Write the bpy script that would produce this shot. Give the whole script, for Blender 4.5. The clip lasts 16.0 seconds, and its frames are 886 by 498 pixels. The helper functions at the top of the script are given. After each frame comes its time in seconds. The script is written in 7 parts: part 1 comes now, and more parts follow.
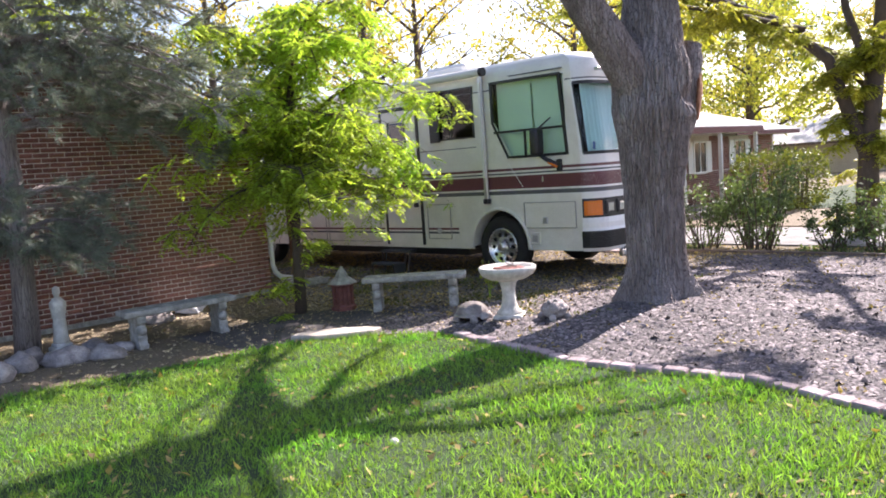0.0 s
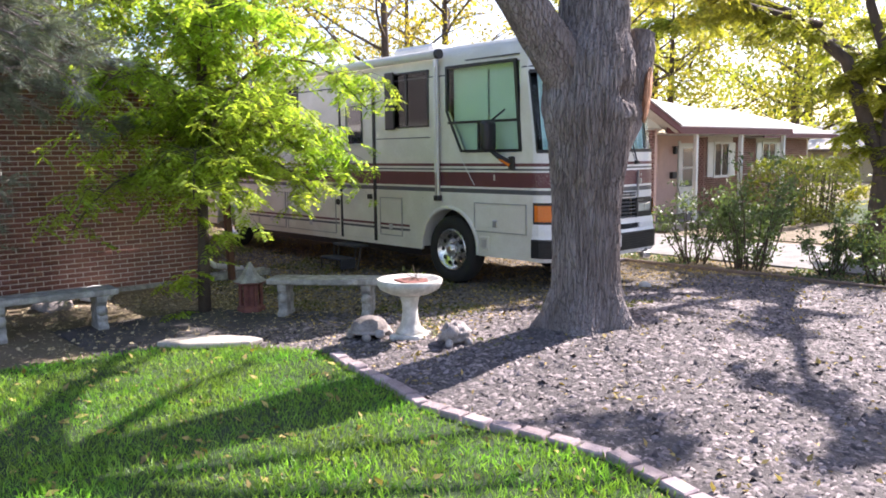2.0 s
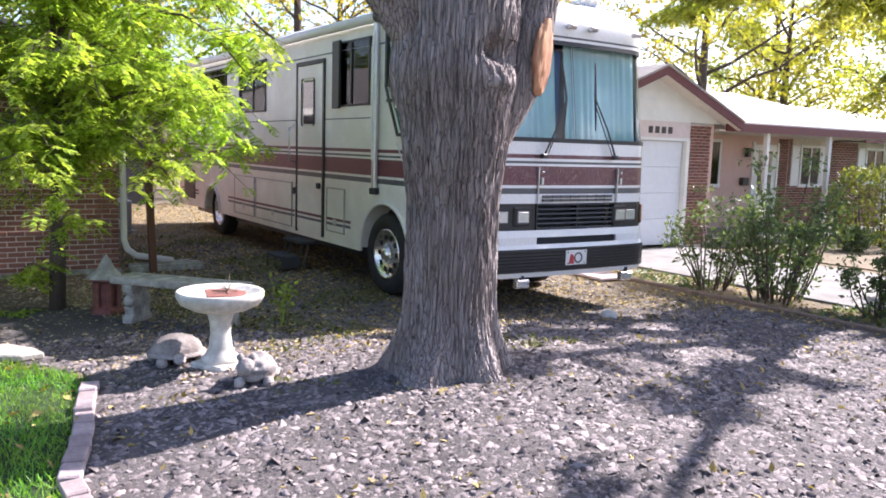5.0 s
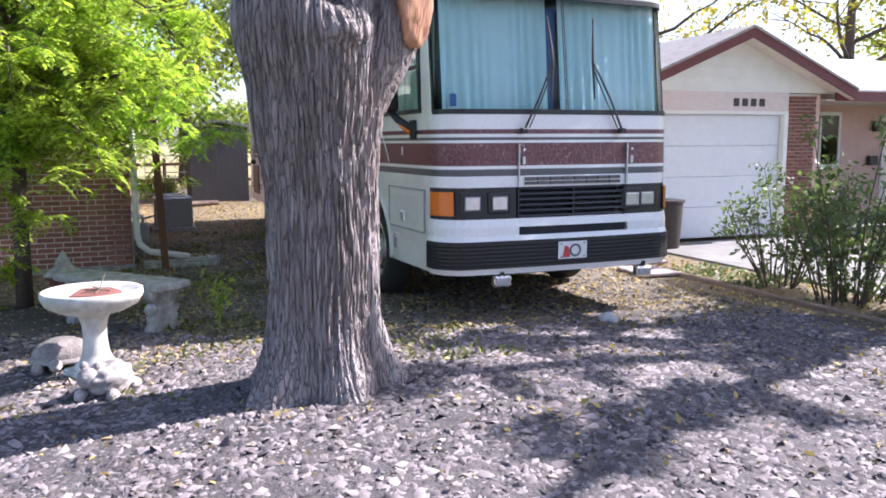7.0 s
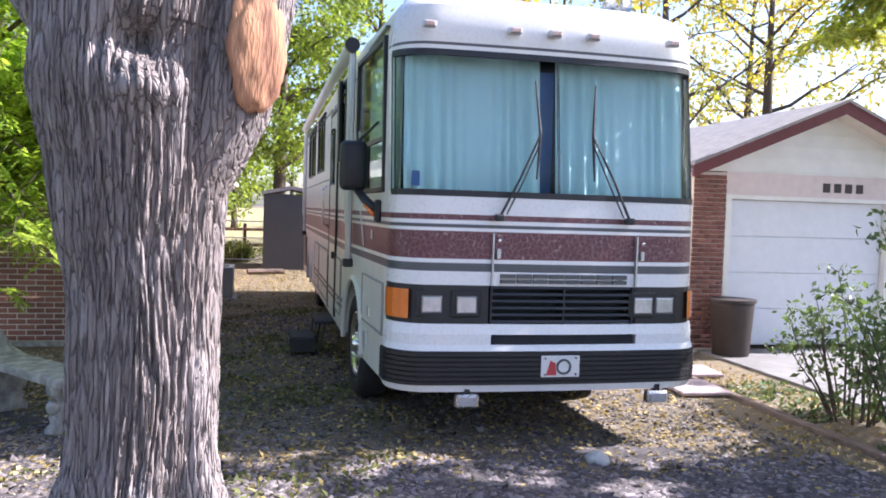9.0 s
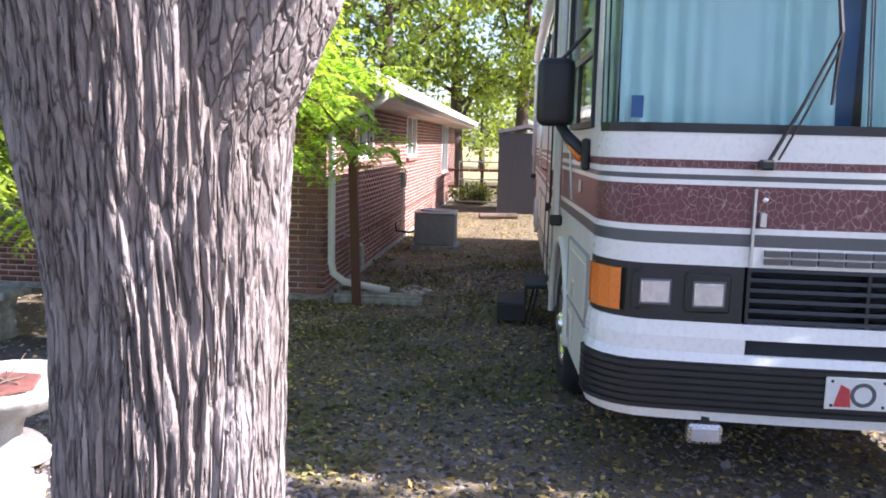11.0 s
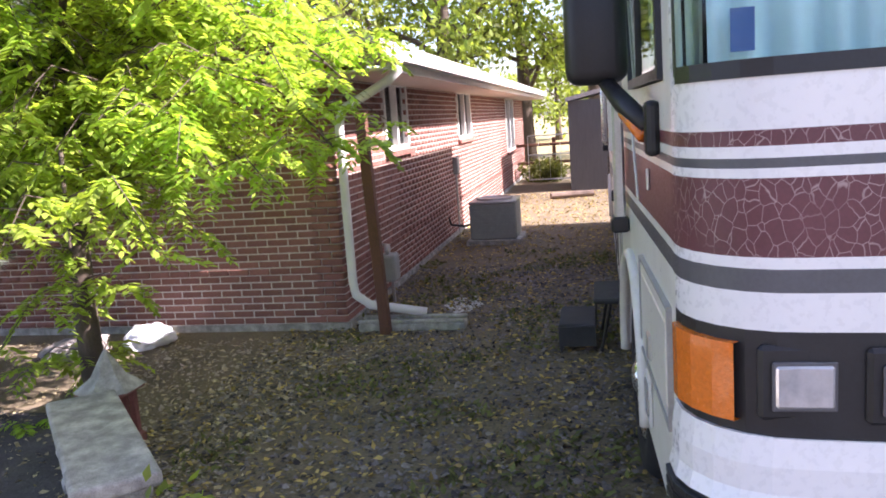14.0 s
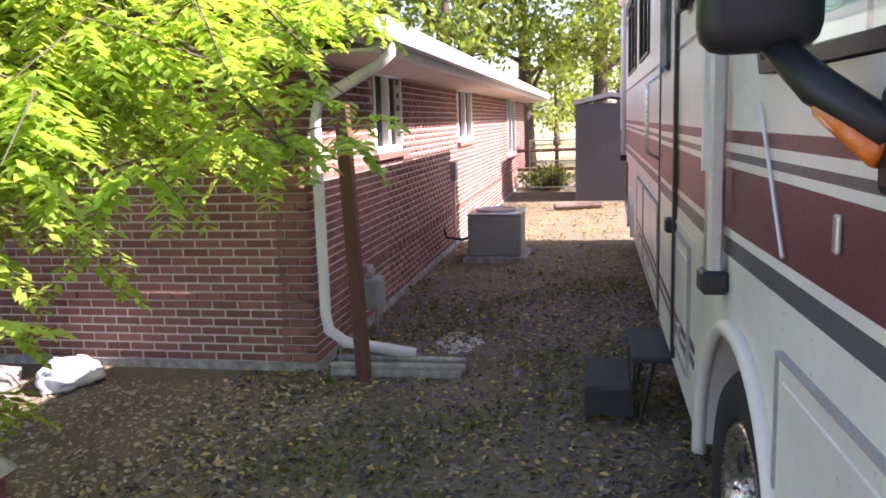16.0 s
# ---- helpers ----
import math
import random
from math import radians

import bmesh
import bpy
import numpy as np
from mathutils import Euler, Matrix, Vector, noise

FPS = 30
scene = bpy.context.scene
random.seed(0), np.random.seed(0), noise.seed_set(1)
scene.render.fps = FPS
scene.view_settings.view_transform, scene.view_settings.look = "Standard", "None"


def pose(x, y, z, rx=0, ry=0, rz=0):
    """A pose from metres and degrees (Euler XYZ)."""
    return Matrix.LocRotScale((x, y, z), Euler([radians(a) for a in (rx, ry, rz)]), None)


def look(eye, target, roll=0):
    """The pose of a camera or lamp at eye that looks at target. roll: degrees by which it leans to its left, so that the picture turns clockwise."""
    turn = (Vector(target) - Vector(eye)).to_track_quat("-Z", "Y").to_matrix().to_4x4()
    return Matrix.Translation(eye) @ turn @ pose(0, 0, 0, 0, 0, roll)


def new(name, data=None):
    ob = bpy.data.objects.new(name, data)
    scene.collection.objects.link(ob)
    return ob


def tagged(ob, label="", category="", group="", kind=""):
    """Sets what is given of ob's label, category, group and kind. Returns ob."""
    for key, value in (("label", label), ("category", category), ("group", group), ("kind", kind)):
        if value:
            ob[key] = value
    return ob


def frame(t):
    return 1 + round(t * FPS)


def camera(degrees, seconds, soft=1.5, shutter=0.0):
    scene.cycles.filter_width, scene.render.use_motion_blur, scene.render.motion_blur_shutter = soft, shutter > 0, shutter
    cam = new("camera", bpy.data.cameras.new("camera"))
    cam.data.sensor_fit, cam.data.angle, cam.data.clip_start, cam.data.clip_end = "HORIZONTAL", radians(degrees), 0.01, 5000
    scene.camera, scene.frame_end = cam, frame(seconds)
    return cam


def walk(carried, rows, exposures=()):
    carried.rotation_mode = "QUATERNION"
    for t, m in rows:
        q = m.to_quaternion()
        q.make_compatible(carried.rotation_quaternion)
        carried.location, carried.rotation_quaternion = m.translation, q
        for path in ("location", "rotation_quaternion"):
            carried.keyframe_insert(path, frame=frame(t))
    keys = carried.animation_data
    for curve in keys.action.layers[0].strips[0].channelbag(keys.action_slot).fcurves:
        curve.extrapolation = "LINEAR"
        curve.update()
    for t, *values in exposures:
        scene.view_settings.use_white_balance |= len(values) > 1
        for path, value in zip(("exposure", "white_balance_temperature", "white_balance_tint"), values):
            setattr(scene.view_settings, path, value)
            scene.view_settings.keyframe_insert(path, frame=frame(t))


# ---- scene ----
cam = camera(58.0, 16.0, soft=1.8)
PATH = [
    (0, (1.074, -0.455, 1.796), (-0.33, 0.956, 1.597), -4.0),
    (0.5, (1.196, 0.052, 1.849), (-0.156, 1.505, 1.604), -3.7),
    (1, (1.286, 0.609, 1.827), (-0.134, 2.01, 1.674), -2.3),
    (1.5, (1.356, 1.053, 1.839), (-0.078, 2.418, 1.559), -0.2),
    (2, (1.284, 1.529, 1.876), (-0.201, 2.847, 1.638), -0.7),
    (2.5, (1.37, 2.095, 1.832), (-0.184, 3.343, 1.669), -0.0),
    (3, (1.451, 2.58, 1.84), (-0.105, 3.808, 1.573), -0.1),
    (3.5, (1.357, 3.05, 1.884), (-0.243, 4.224, 1.635), -1.5),
    (4, (1.379, 3.693, 1.84), (-0.24, 4.848, 1.632), -2.0),
    (4.2, (1.291, 3.9, 1.809), (-0.326, 5.057, 1.595), -0.4),
    (6.3, (1.091, 6.132, 1.742), (-0.668, 7.047, 1.479), -1.0),
    (6.5, (1.151, 6.371, 1.728), (-0.633, 7.238, 1.473), -1.6),
    (7, (1.031, 6.812, 1.623), (-0.817, 7.529, 1.357), -0.3),
    (7.5, (0.972, 7.237, 1.64), (-0.841, 8.008, 1.293), 1.7),
    (8, (0.797, 7.676, 1.696), (-1.011, 8.485, 1.423), -0.6),
    (8.5, (0.515, 8.113, 1.725), (-1.398, 8.678, 1.581), -1.0),
    (9, (0.192, 8.402, 1.754), (-1.757, 8.839, 1.658), 1.8),
    (9.5, (-0.091, 8.633, 1.757), (-2.064, 8.953, 1.712), -0.2),
    (10, (-0.517, 8.816, 1.777), (-2.498, 8.922, 1.522), -0.6),
    (10.2, (-0.689, 8.815, 1.794), (-2.667, 8.797, 1.505), -0.7),
    (12.3, (-2.369, 9.042, 1.758), (-4.336, 8.782, 1.508), 1.3),
    (12.5, (-2.432, 9.012, 1.797), (-4.404, 8.773, 1.564), -1.6),
    (13, (-2.656, 9.008, 1.772), (-4.62, 8.787, 1.464), -2.0),
    (13.5, (-3.026, 9.084, 1.796), (-4.986, 8.771, 1.549), -6.2),
    (14, (-3.325, 9.104, 1.806), (-5.259, 8.706, 1.49), -4.0),
    (14.5, (-3.707, 9.021, 1.821), (-5.648, 8.633, 1.535), -2.1),
    (15, (-3.973, 8.986, 1.809), (-5.924, 8.681, 1.494), -3.7),
    (15.5, (-4.339, 8.936, 1.818), (-6.294, 8.589, 1.575), -1.2),
    (16, (-4.683, 8.795, 1.786), (-6.623, 8.42, 1.471), -1.8),
]
walk(cam, [(t, look(eye, target, roll)) for t, eye, target, roll in PATH],
     [(0, 1.52, 6350, 25), (4.2, 1.65, 6250, 23), (6.3, 1.58, 5850, 23), (10.2, 1.68, 5800, 22), (12.3, 1.96, 6100, 27), (16, 2.15, 6200, 33)])

# ---------------------------------------------------------------- light
SUN = Vector((0.008, 1.0, 0.825)).normalized()
world = bpy.data.worlds.new("sky")
scene.world = world
world.use_nodes = True
wn = world.node_tree.nodes
wn.clear()
sky = wn.new("ShaderNodeTexSky")
sky.sky_type = "NISHITA"
sky.sun_disc = False
sky.sun_elevation = math.asin(SUN.z)
sky.sun_rotation = math.atan2(SUN.x, SUN.y)
sky.air_density, sky.dust_density = 1.0, 1.6
bg = wn.new("ShaderNodeBackground")
bg.inputs["Strength"].default_value = 0.105
wo = wn.new("ShaderNodeOutputWorld")
world.node_tree.links.new(sky.outputs[0], bg.inputs[0])
world.node_tree.links.new(bg.outputs[0], wo.inputs[0])
sun = new("sun", bpy.data.lights.new("sun", "SUN"))
sun.data.energy, sun.data.angle, sun.data.color = 5.0, radians(0.53), (1.0, 0.95, 0.86)
sun.matrix_world = look(SUN * 60, (0, 0, 0))

# ---------------------------------------------------------------- materials
MATS = {}


def mat(name, col, rough=0.6, metal=0.0, var=0.25, scale=8.0, fine=90.0, bump=0.15, rand=0.0, island=0.0,
        second=None, amount=0.5, spec=0.5, leaf=0.0, stretch=(1, 1, 1), coat=0.0):
    """Principled surface with two scales of colour variation, optional second colour in blotches, and fine relief."""
    if name in MATS:
        return MATS[name]
    m = bpy.data.materials.new(name)
    m.use_nodes = True
    nt = m.node_tree
    n, ln = nt.nodes, nt.links
    b = n["Principled BSDF"]
    tc = n.new("ShaderNodeTexCoord")
    mp = n.new("ShaderNodeMapping")
    mp.inputs["Scale"].default_value = stretch
    ln.new(tc.outputs["Object"], mp.inputs[0])

    def nz(s, d, r=0.6):
        t = n.new("ShaderNodeTexNoise")
        t.inputs["Scale"].default_value = s
        t.inputs["Detail"].default_value = d
        t.inputs["Roughness"].default_value = r
        ln.new(mp.outputs[0], t.inputs["Vector"])
        return t.outputs[0]

    def mixc(fac, a, bb, mode="MIX"):
        x = n.new("ShaderNodeMix")
        x.data_type, x.blend_type = "RGBA", mode
        for sock, v in ((x.inputs["Factor"], fac), (x.inputs["A"], a), (x.inputs["B"], bb)):
            if hasattr(v, "links"):
                ln.new(v, sock)
            else:
                sock.default_value = v
        return x.outputs["Result"]

    def ramp(v, lo, hi):
        r = n.new("ShaderNodeMapRange")
        ln.new(v, r.inputs[0])
        r.inputs[1].default_value, r.inputs[2].default_value = lo, hi
        return r.outputs[0]

    big, small = nz(scale, 4), nz(fine, 3)
    c = (*col, 1)
    out = c
    if second:
        out = mixc(ramp(big, 0.5 - amount * 0.25, 0.55 + (1 - amount) * 0.25), (*second, 1), c)
    g = n.new("ShaderNodeMath")
    g.operation = "ADD"
    ln.new(big, g.inputs[0])
    ln.new(small, g.inputs[1])
    fac = ramp(g.outputs[0], 0.75, 1.25)
    lo, hi = 1 - var, 1 + var
    grey = mixc(fac, (lo, lo, lo, 1), (hi, hi, hi, 1))
    out = mixc(1.0, out, grey, "MULTIPLY")
    for amt, kind in ((rand, "ShaderNodeObjectInfo"), (island, "ShaderNodeNewGeometry")):
        if amt:
            o = n.new(kind)
            r = o.outputs["Random"] if kind == "ShaderNodeObjectInfo" else o.outputs["Random Per Island"]
            lo2, hi2 = 1 - amt, 1 + amt
            out = mixc(1.0, out, mixc(r, (lo2, lo2 * 0.97, lo2 * 0.95, 1), (hi2, hi2, hi2, 1)), "MULTIPLY")
    ln.new(out, b.inputs["Base Color"])
    rr = n.new("ShaderNodeMapRange")
    ln.new(small, rr.inputs[0])
    rr.inputs[1].default_value, rr.inputs[2].default_value = 0.3, 0.7
    rr.inputs[3].default_value, rr.inputs[4].default_value = max(rough - 0.08, 0.02), min(rough + 0.08, 1)
    ln.new(rr.outputs[0], b.inputs["Roughness"])
    b.inputs["Metallic"].default_value = metal
    b.inputs["Specular IOR Level"].default_value = spec
    b.inputs["Coat Weight"].default_value = coat
    if bump:
        bp = n.new("ShaderNodeBump")
        bp.inputs["Strength"].default_value = bump
        bp.inputs["Distance"].default_value = 0.01
        ln.new(g.outputs[0], bp.inputs["Height"])
        ln.new(bp.outputs[0], b.inputs["Normal"])
    if leaf:
        tr = n.new("ShaderNodeBsdfTranslucent")
        ln.new(mixc(1.0, out, (1.25, 1.25, 0.55, 1), "MULTIPLY"), tr.inputs[0])
        ms = n.new("ShaderNodeMixShader")
        ms.inputs[0].default_value = leaf
        ln.new(b.outputs[0], ms.inputs[1])
        ln.new(tr.outputs[0], ms.inputs[2])
        ln.new(ms.outputs[0], n["Material Output"].inputs[0])
    MATS[name] = m
    return m


def glass(name, tint=(0.8, 0.9, 0.88), rough=0.02, mirror=0.12):
    """Thin window glass: mostly clear, with a gloss that follows Fresnel."""
    m = bpy.data.materials.new(name)
    m.use_nodes = True
    n, ln = m.node_tree.nodes, m.node_tree.links
    n.remove(n["Principled BSDF"])
    tr = n.new("ShaderNodeBsdfTransparent")
    tr.inputs[0].default_value = (*tint, 1)
    gl = n.new("ShaderNodeBsdfGlossy")
    gl.inputs["Roughness"].default_value = rough
    fr = n.new("ShaderNodeLayerWeight")
    fr.inputs[0].default_value = 0.5
    pw = n.new("ShaderNodeMath")
    pw.operation = "POWER"
    pw.inputs[1].default_value = 4.0
    ln.new(fr.outputs["Facing"], pw.inputs[0])
    ad = n.new("ShaderNodeMath")
    ad.operation = "MULTIPLY_ADD"
    ad.inputs[1].default_value = 0.5
    ad.inputs[2].default_value = mirror
    ln.new(pw.outputs[0], ad.inputs[0])
    mx = n.new("ShaderNodeMixShader")
    ln.new(ad.outputs[0], mx.inputs[0])
    ln.new(tr.outputs[0], mx.inputs[1])
    ln.new(gl.outputs[0], mx.inputs[2])
    ln.new(mx.outputs[0], n["Material Output"].inputs[0])
    return m


M_BRICK = mat("brick", (0.245, 0.108, 0.083), 0.85, var=0.22, scale=6, fine=120, bump=0.5, rand=0.22, island=0.22)
M_MORTAR = mat("mortar", (0.62, 0.54, 0.47), 0.95, var=0.2, scale=10, bump=0.5)
M_WHITE = mat("white_paint", (0.72, 0.71, 0.67), 0.5, var=0.07, scale=3, bump=0.05)
M_GEL = mat("gelcoat_white", (0.82, 0.81, 0.78), 0.30, var=0.015, scale=1.2, fine=40, bump=0.005, coat=0.2)
M_RVSIDE = mat("aged_side_white", (0.79, 0.77, 0.70), 0.35, var=0.05, scale=2, fine=40, bump=0.02, second=(0.70, 0.67, 0.58), amount=0.25)
M_MAROON = mat("maroon_vinyl", (0.135, 0.042, 0.048), 0.4, var=0.12, scale=4, bump=0.03)
M_GREY = mat("grey_vinyl", (0.10, 0.10, 0.105), 0.4, var=0.1, bump=0.03)
M_BLACK = mat("black_plastic", (0.018, 0.018, 0.019), 0.45, var=0.2, bump=0.08)
M_RUBBER = mat("tyre_rubber", (0.022, 0.021, 0.02), 0.85, var=0.3, bump=0.2)
M_CHROME = mat("polished_metal", (0.80, 0.79, 0.77), 0.28, 1.0, var=0.08, bump=0.02)
M_ALU = mat("dull_aluminium", (0.55, 0.55, 0.54), 0.38, 0.8, var=0.1, bump=0.03)
M_AMBER = mat("amber_lens", (0.78, 0.19, 0.014), 0.2, var=0.1, scale=60, bump=0.3, coat=0.5)
M_LAMP = mat("lamp_lens", (0.62, 0.63, 0.64), 0.16, 0.55, var=0.12, scale=14, fine=30, bump=0.06, coat=0.6)
M_CURTAIN = mat("teal_curtain", (0.60, 0.84, 0.86), 0.9, var=0.06, scale=6, bump=0.05, leaf=0.2)
M_BLIND = mat("pale_blind", (0.66, 0.74, 0.66), 0.8, var=0.06, bump=0.02)
# Near-black colour that stands in for the shade inside rooms, grilles and holes.
M_DARK = mat("unlit_inside", (0.02, 0.022, 0.025), 0.9, bump=0)
M_BLUE = mat("blue_card", (0.03, 0.10, 0.28), 0.5, var=0.1, bump=0)
M_CONC = mat("cast_concrete", (0.42, 0.40, 0.36), 0.9, var=0.25, scale=9, fine=150, bump=0.5, second=(0.27, 0.26, 0.23), amount=0.45)
M_BATH = mat("white_concrete", (0.68, 0.66, 0.61), 0.85, var=0.14, scale=10, fine=140, bump=0.4, second=(0.5, 0.48, 0.43), amount=0.3)
M_STONE = mat("field_stone", (0.38, 0.34, 0.31), 0.9, var=0.3, scale=6, fine=60, bump=0.8, second=(0.26, 0.23, 0.22), amount=0.5, rand=0.25)
M_FLAG = mat("flagstone", (0.46, 0.42, 0.36), 0.9, var=0.22, scale=5, fine=60, bump=0.7, rand=0.12)
M_TERRA = mat("terracotta", (0.20, 0.075, 0.06), 0.85, var=0.3, scale=12, bump=0.5)
M_EDGE = mat("paver", (0.36, 0.29, 0.29), 0.92, var=0.25, scale=14, fine=160, bump=0.6, rand=0.2)
M_SOIL = mat("leafy_soil", (0.15, 0.115, 0.075), 1.0, var=0.45, scale=2.2, fine=45, bump=1.0, second=(0.19, 0.15, 0.09), amount=0.5)
M_TURF = mat("turf_soil", (0.025, 0.05, 0.012), 1.0, var=0.4, scale=3, fine=60, bump=1.0)
M_GRASS = mat("grass_blade", (0.095, 0.29, 0.03), 0.55, var=0.3, scale=1.3, fine=9, bump=0, island=0.4, leaf=0.45, second=(0.20, 0.34, 0.06), amount=0.3)
M_CHIP = mat("grey_bark_chip", (0.168, 0.143, 0.140), 0.9, var=0.35, scale=1.6, fine=40, bump=0.3, island=0.72)
M_LITTER = mat("dead_leaf", (0.36, 0.265, 0.095), 0.8, var=0.25, scale=1.5, fine=30, bump=0, island=0.65, leaf=0.2)
M_BARK = mat("grey_bark", (0.33, 0.29, 0.28), 0.95, var=0.20, scale=5, fine=110, bump=0.9, second=(0.26, 0.215, 0.195), amount=0.35, stretch=(1, 1, 0.35))
M_TWIG = mat("twig_bark", (0.085, 0.062, 0.045), 0.9, var=0.3, scale=12, bump=0.6, stretch=(1, 1, 0.4))
M_WOUND = mat("bare_heartwood", (0.47, 0.245, 0.125), 0.8, var=0.3, scale=9, fine=60, bump=0.9, stretch=(1, 1, 0.2), second=(0.33, 0.15, 0.085), amount=0.5)
M_LOCUST = mat("locust_leaf", (0.27, 0.44, 0.055), 0.45, var=0.2, scale=0.8, fine=12, bump=0, island=0.35, leaf=0.6, second=(0.40, 0.51, 0.09), amount=0.4)
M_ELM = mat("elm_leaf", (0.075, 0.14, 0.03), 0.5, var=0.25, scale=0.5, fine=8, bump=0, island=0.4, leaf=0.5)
# Brighter copy of the elm leaf: sunlight on the foliage is put into its colour.
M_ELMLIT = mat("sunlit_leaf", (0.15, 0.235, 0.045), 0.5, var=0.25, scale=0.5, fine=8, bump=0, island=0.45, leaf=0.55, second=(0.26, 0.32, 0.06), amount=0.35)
M_YELLOW = mat("autumn_leaf", (0.60, 0.42, 0.07), 0.55, var=0.2, scale=0.3, fine=6, bump=0, island=0.35, leaf=0.5, second=(0.26, 0.27, 0.05), amount=0.35)
M_YGREEN = mat("turning_leaf", (0.23, 0.32, 0.05), 0.55, var=0.2, scale=0.25, fine=6, bump=0, island=0.4, leaf=0.5, second=(0.42, 0.41, 0.065), amount=0.4)
M_PINE = mat("pine_needle", (0.19, 0.225, 0.18), 0.5, var=0.25, scale=1.5, fine=9, bump=0, island=0.4, leaf=0.15)
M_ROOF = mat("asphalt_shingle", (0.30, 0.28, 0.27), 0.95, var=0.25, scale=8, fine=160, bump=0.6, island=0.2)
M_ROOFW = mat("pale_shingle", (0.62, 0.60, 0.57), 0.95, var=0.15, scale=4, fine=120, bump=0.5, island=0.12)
M_TRIM = mat("maroon_trim", (0.125, 0.028, 0.030), 0.6, var=0.15, bump=0.1)
M_SOFFIT = mat("cream_soffit", (0.62, 0.56, 0.49), 0.7, var=0.1, bump=0.1)
M_PINK = mat("pink_stucco", (0.62, 0.42, 0.35), 0.85, var=0.08, scale=4, fine=160, bump=0.4)
M_PINKTRIM = mat("pale_pink_trim", (0.64, 0.54, 0.51), 0.7, var=0.08, bump=0.1)
M_GDOOR = mat("garage_door_white", (0.66, 0.68, 0.72), 0.5, var=0.05, bump=0.05)
M_BEIGE = mat("beige_siding", (0.52, 0.44, 0.32), 0.8, var=0.1, bump=0.1)
# Concrete darkened: shade over the drive is put into its base colour.
M_DRIVE = mat("driveway_concrete", (0.23, 0.225, 0.22), 0.95, var=0.18, scale=2, fine=90, bump=0.4, second=(0.19, 0.18, 0.17), amount=0.4)
M_RUST = mat("rusty_brown_paint", (0.085, 0.032, 0.022), 0.7, var=0.35, scale=8, bump=0.4, second=(0.14, 0.06, 0.03), amount=0.3)
M_ACBOX = mat("grey_green_metal", (0.30, 0.31, 0.28), 0.6, 0.0, var=0.12, bump=0.1)
M_SHED = mat("grey_shed", (0.07, 0.07, 0.07), 0.8, var=0.15, bump=0.2, stretch=(6, 6, 0.5))
M_WOOD = mat("orange_fence_wood", (0.33, 0.17, 0.07), 0.8, var=0.3, scale=6, bump=0.5, stretch=(4, 4, 0.5))
M_GREYWOOD = mat("weathered_wood", (0.18, 0.13, 0.10), 0.9, var=0.3, scale=6, bump=0.6)
M_BROWNBIN = mat("brown_plastic", (0.035, 0.024, 0.020), 0.55, var=0.2, bump=0.1)
M_FIELD = mat("dry_field", (0.30, 0.25, 0.11), 1.0, var=0.3, scale=0.3, fine=6, bump=0.5)
M_SHADE = mat("roller_steps", (0.035, 0.036, 0.038), 0.8, var=0.25, bump=0.3)
M_CLOTH = mat("white_cloth", (0.70, 0.70, 0.72), 0.9, var=0.08, bump=0.2)
M_RED = mat("red_print", (0.55, 0.06, 0.06), 0.5, bump=0)
M_CRACK = mat("crack_primer", (0.42, 0.33, 0.31), 0.7, bump=0)
M_GLASS = glass("clear_glass", (0.93, 0.97, 0.97), 0.01, 0.02)
M_TINT = glass("tinted_glass", (0.45, 0.47, 0.47), 0.02, 0.03)
M_GREENGLASS = glass("green_glass", (0.90, 0.97, 0.92), 0.02, 0.02)



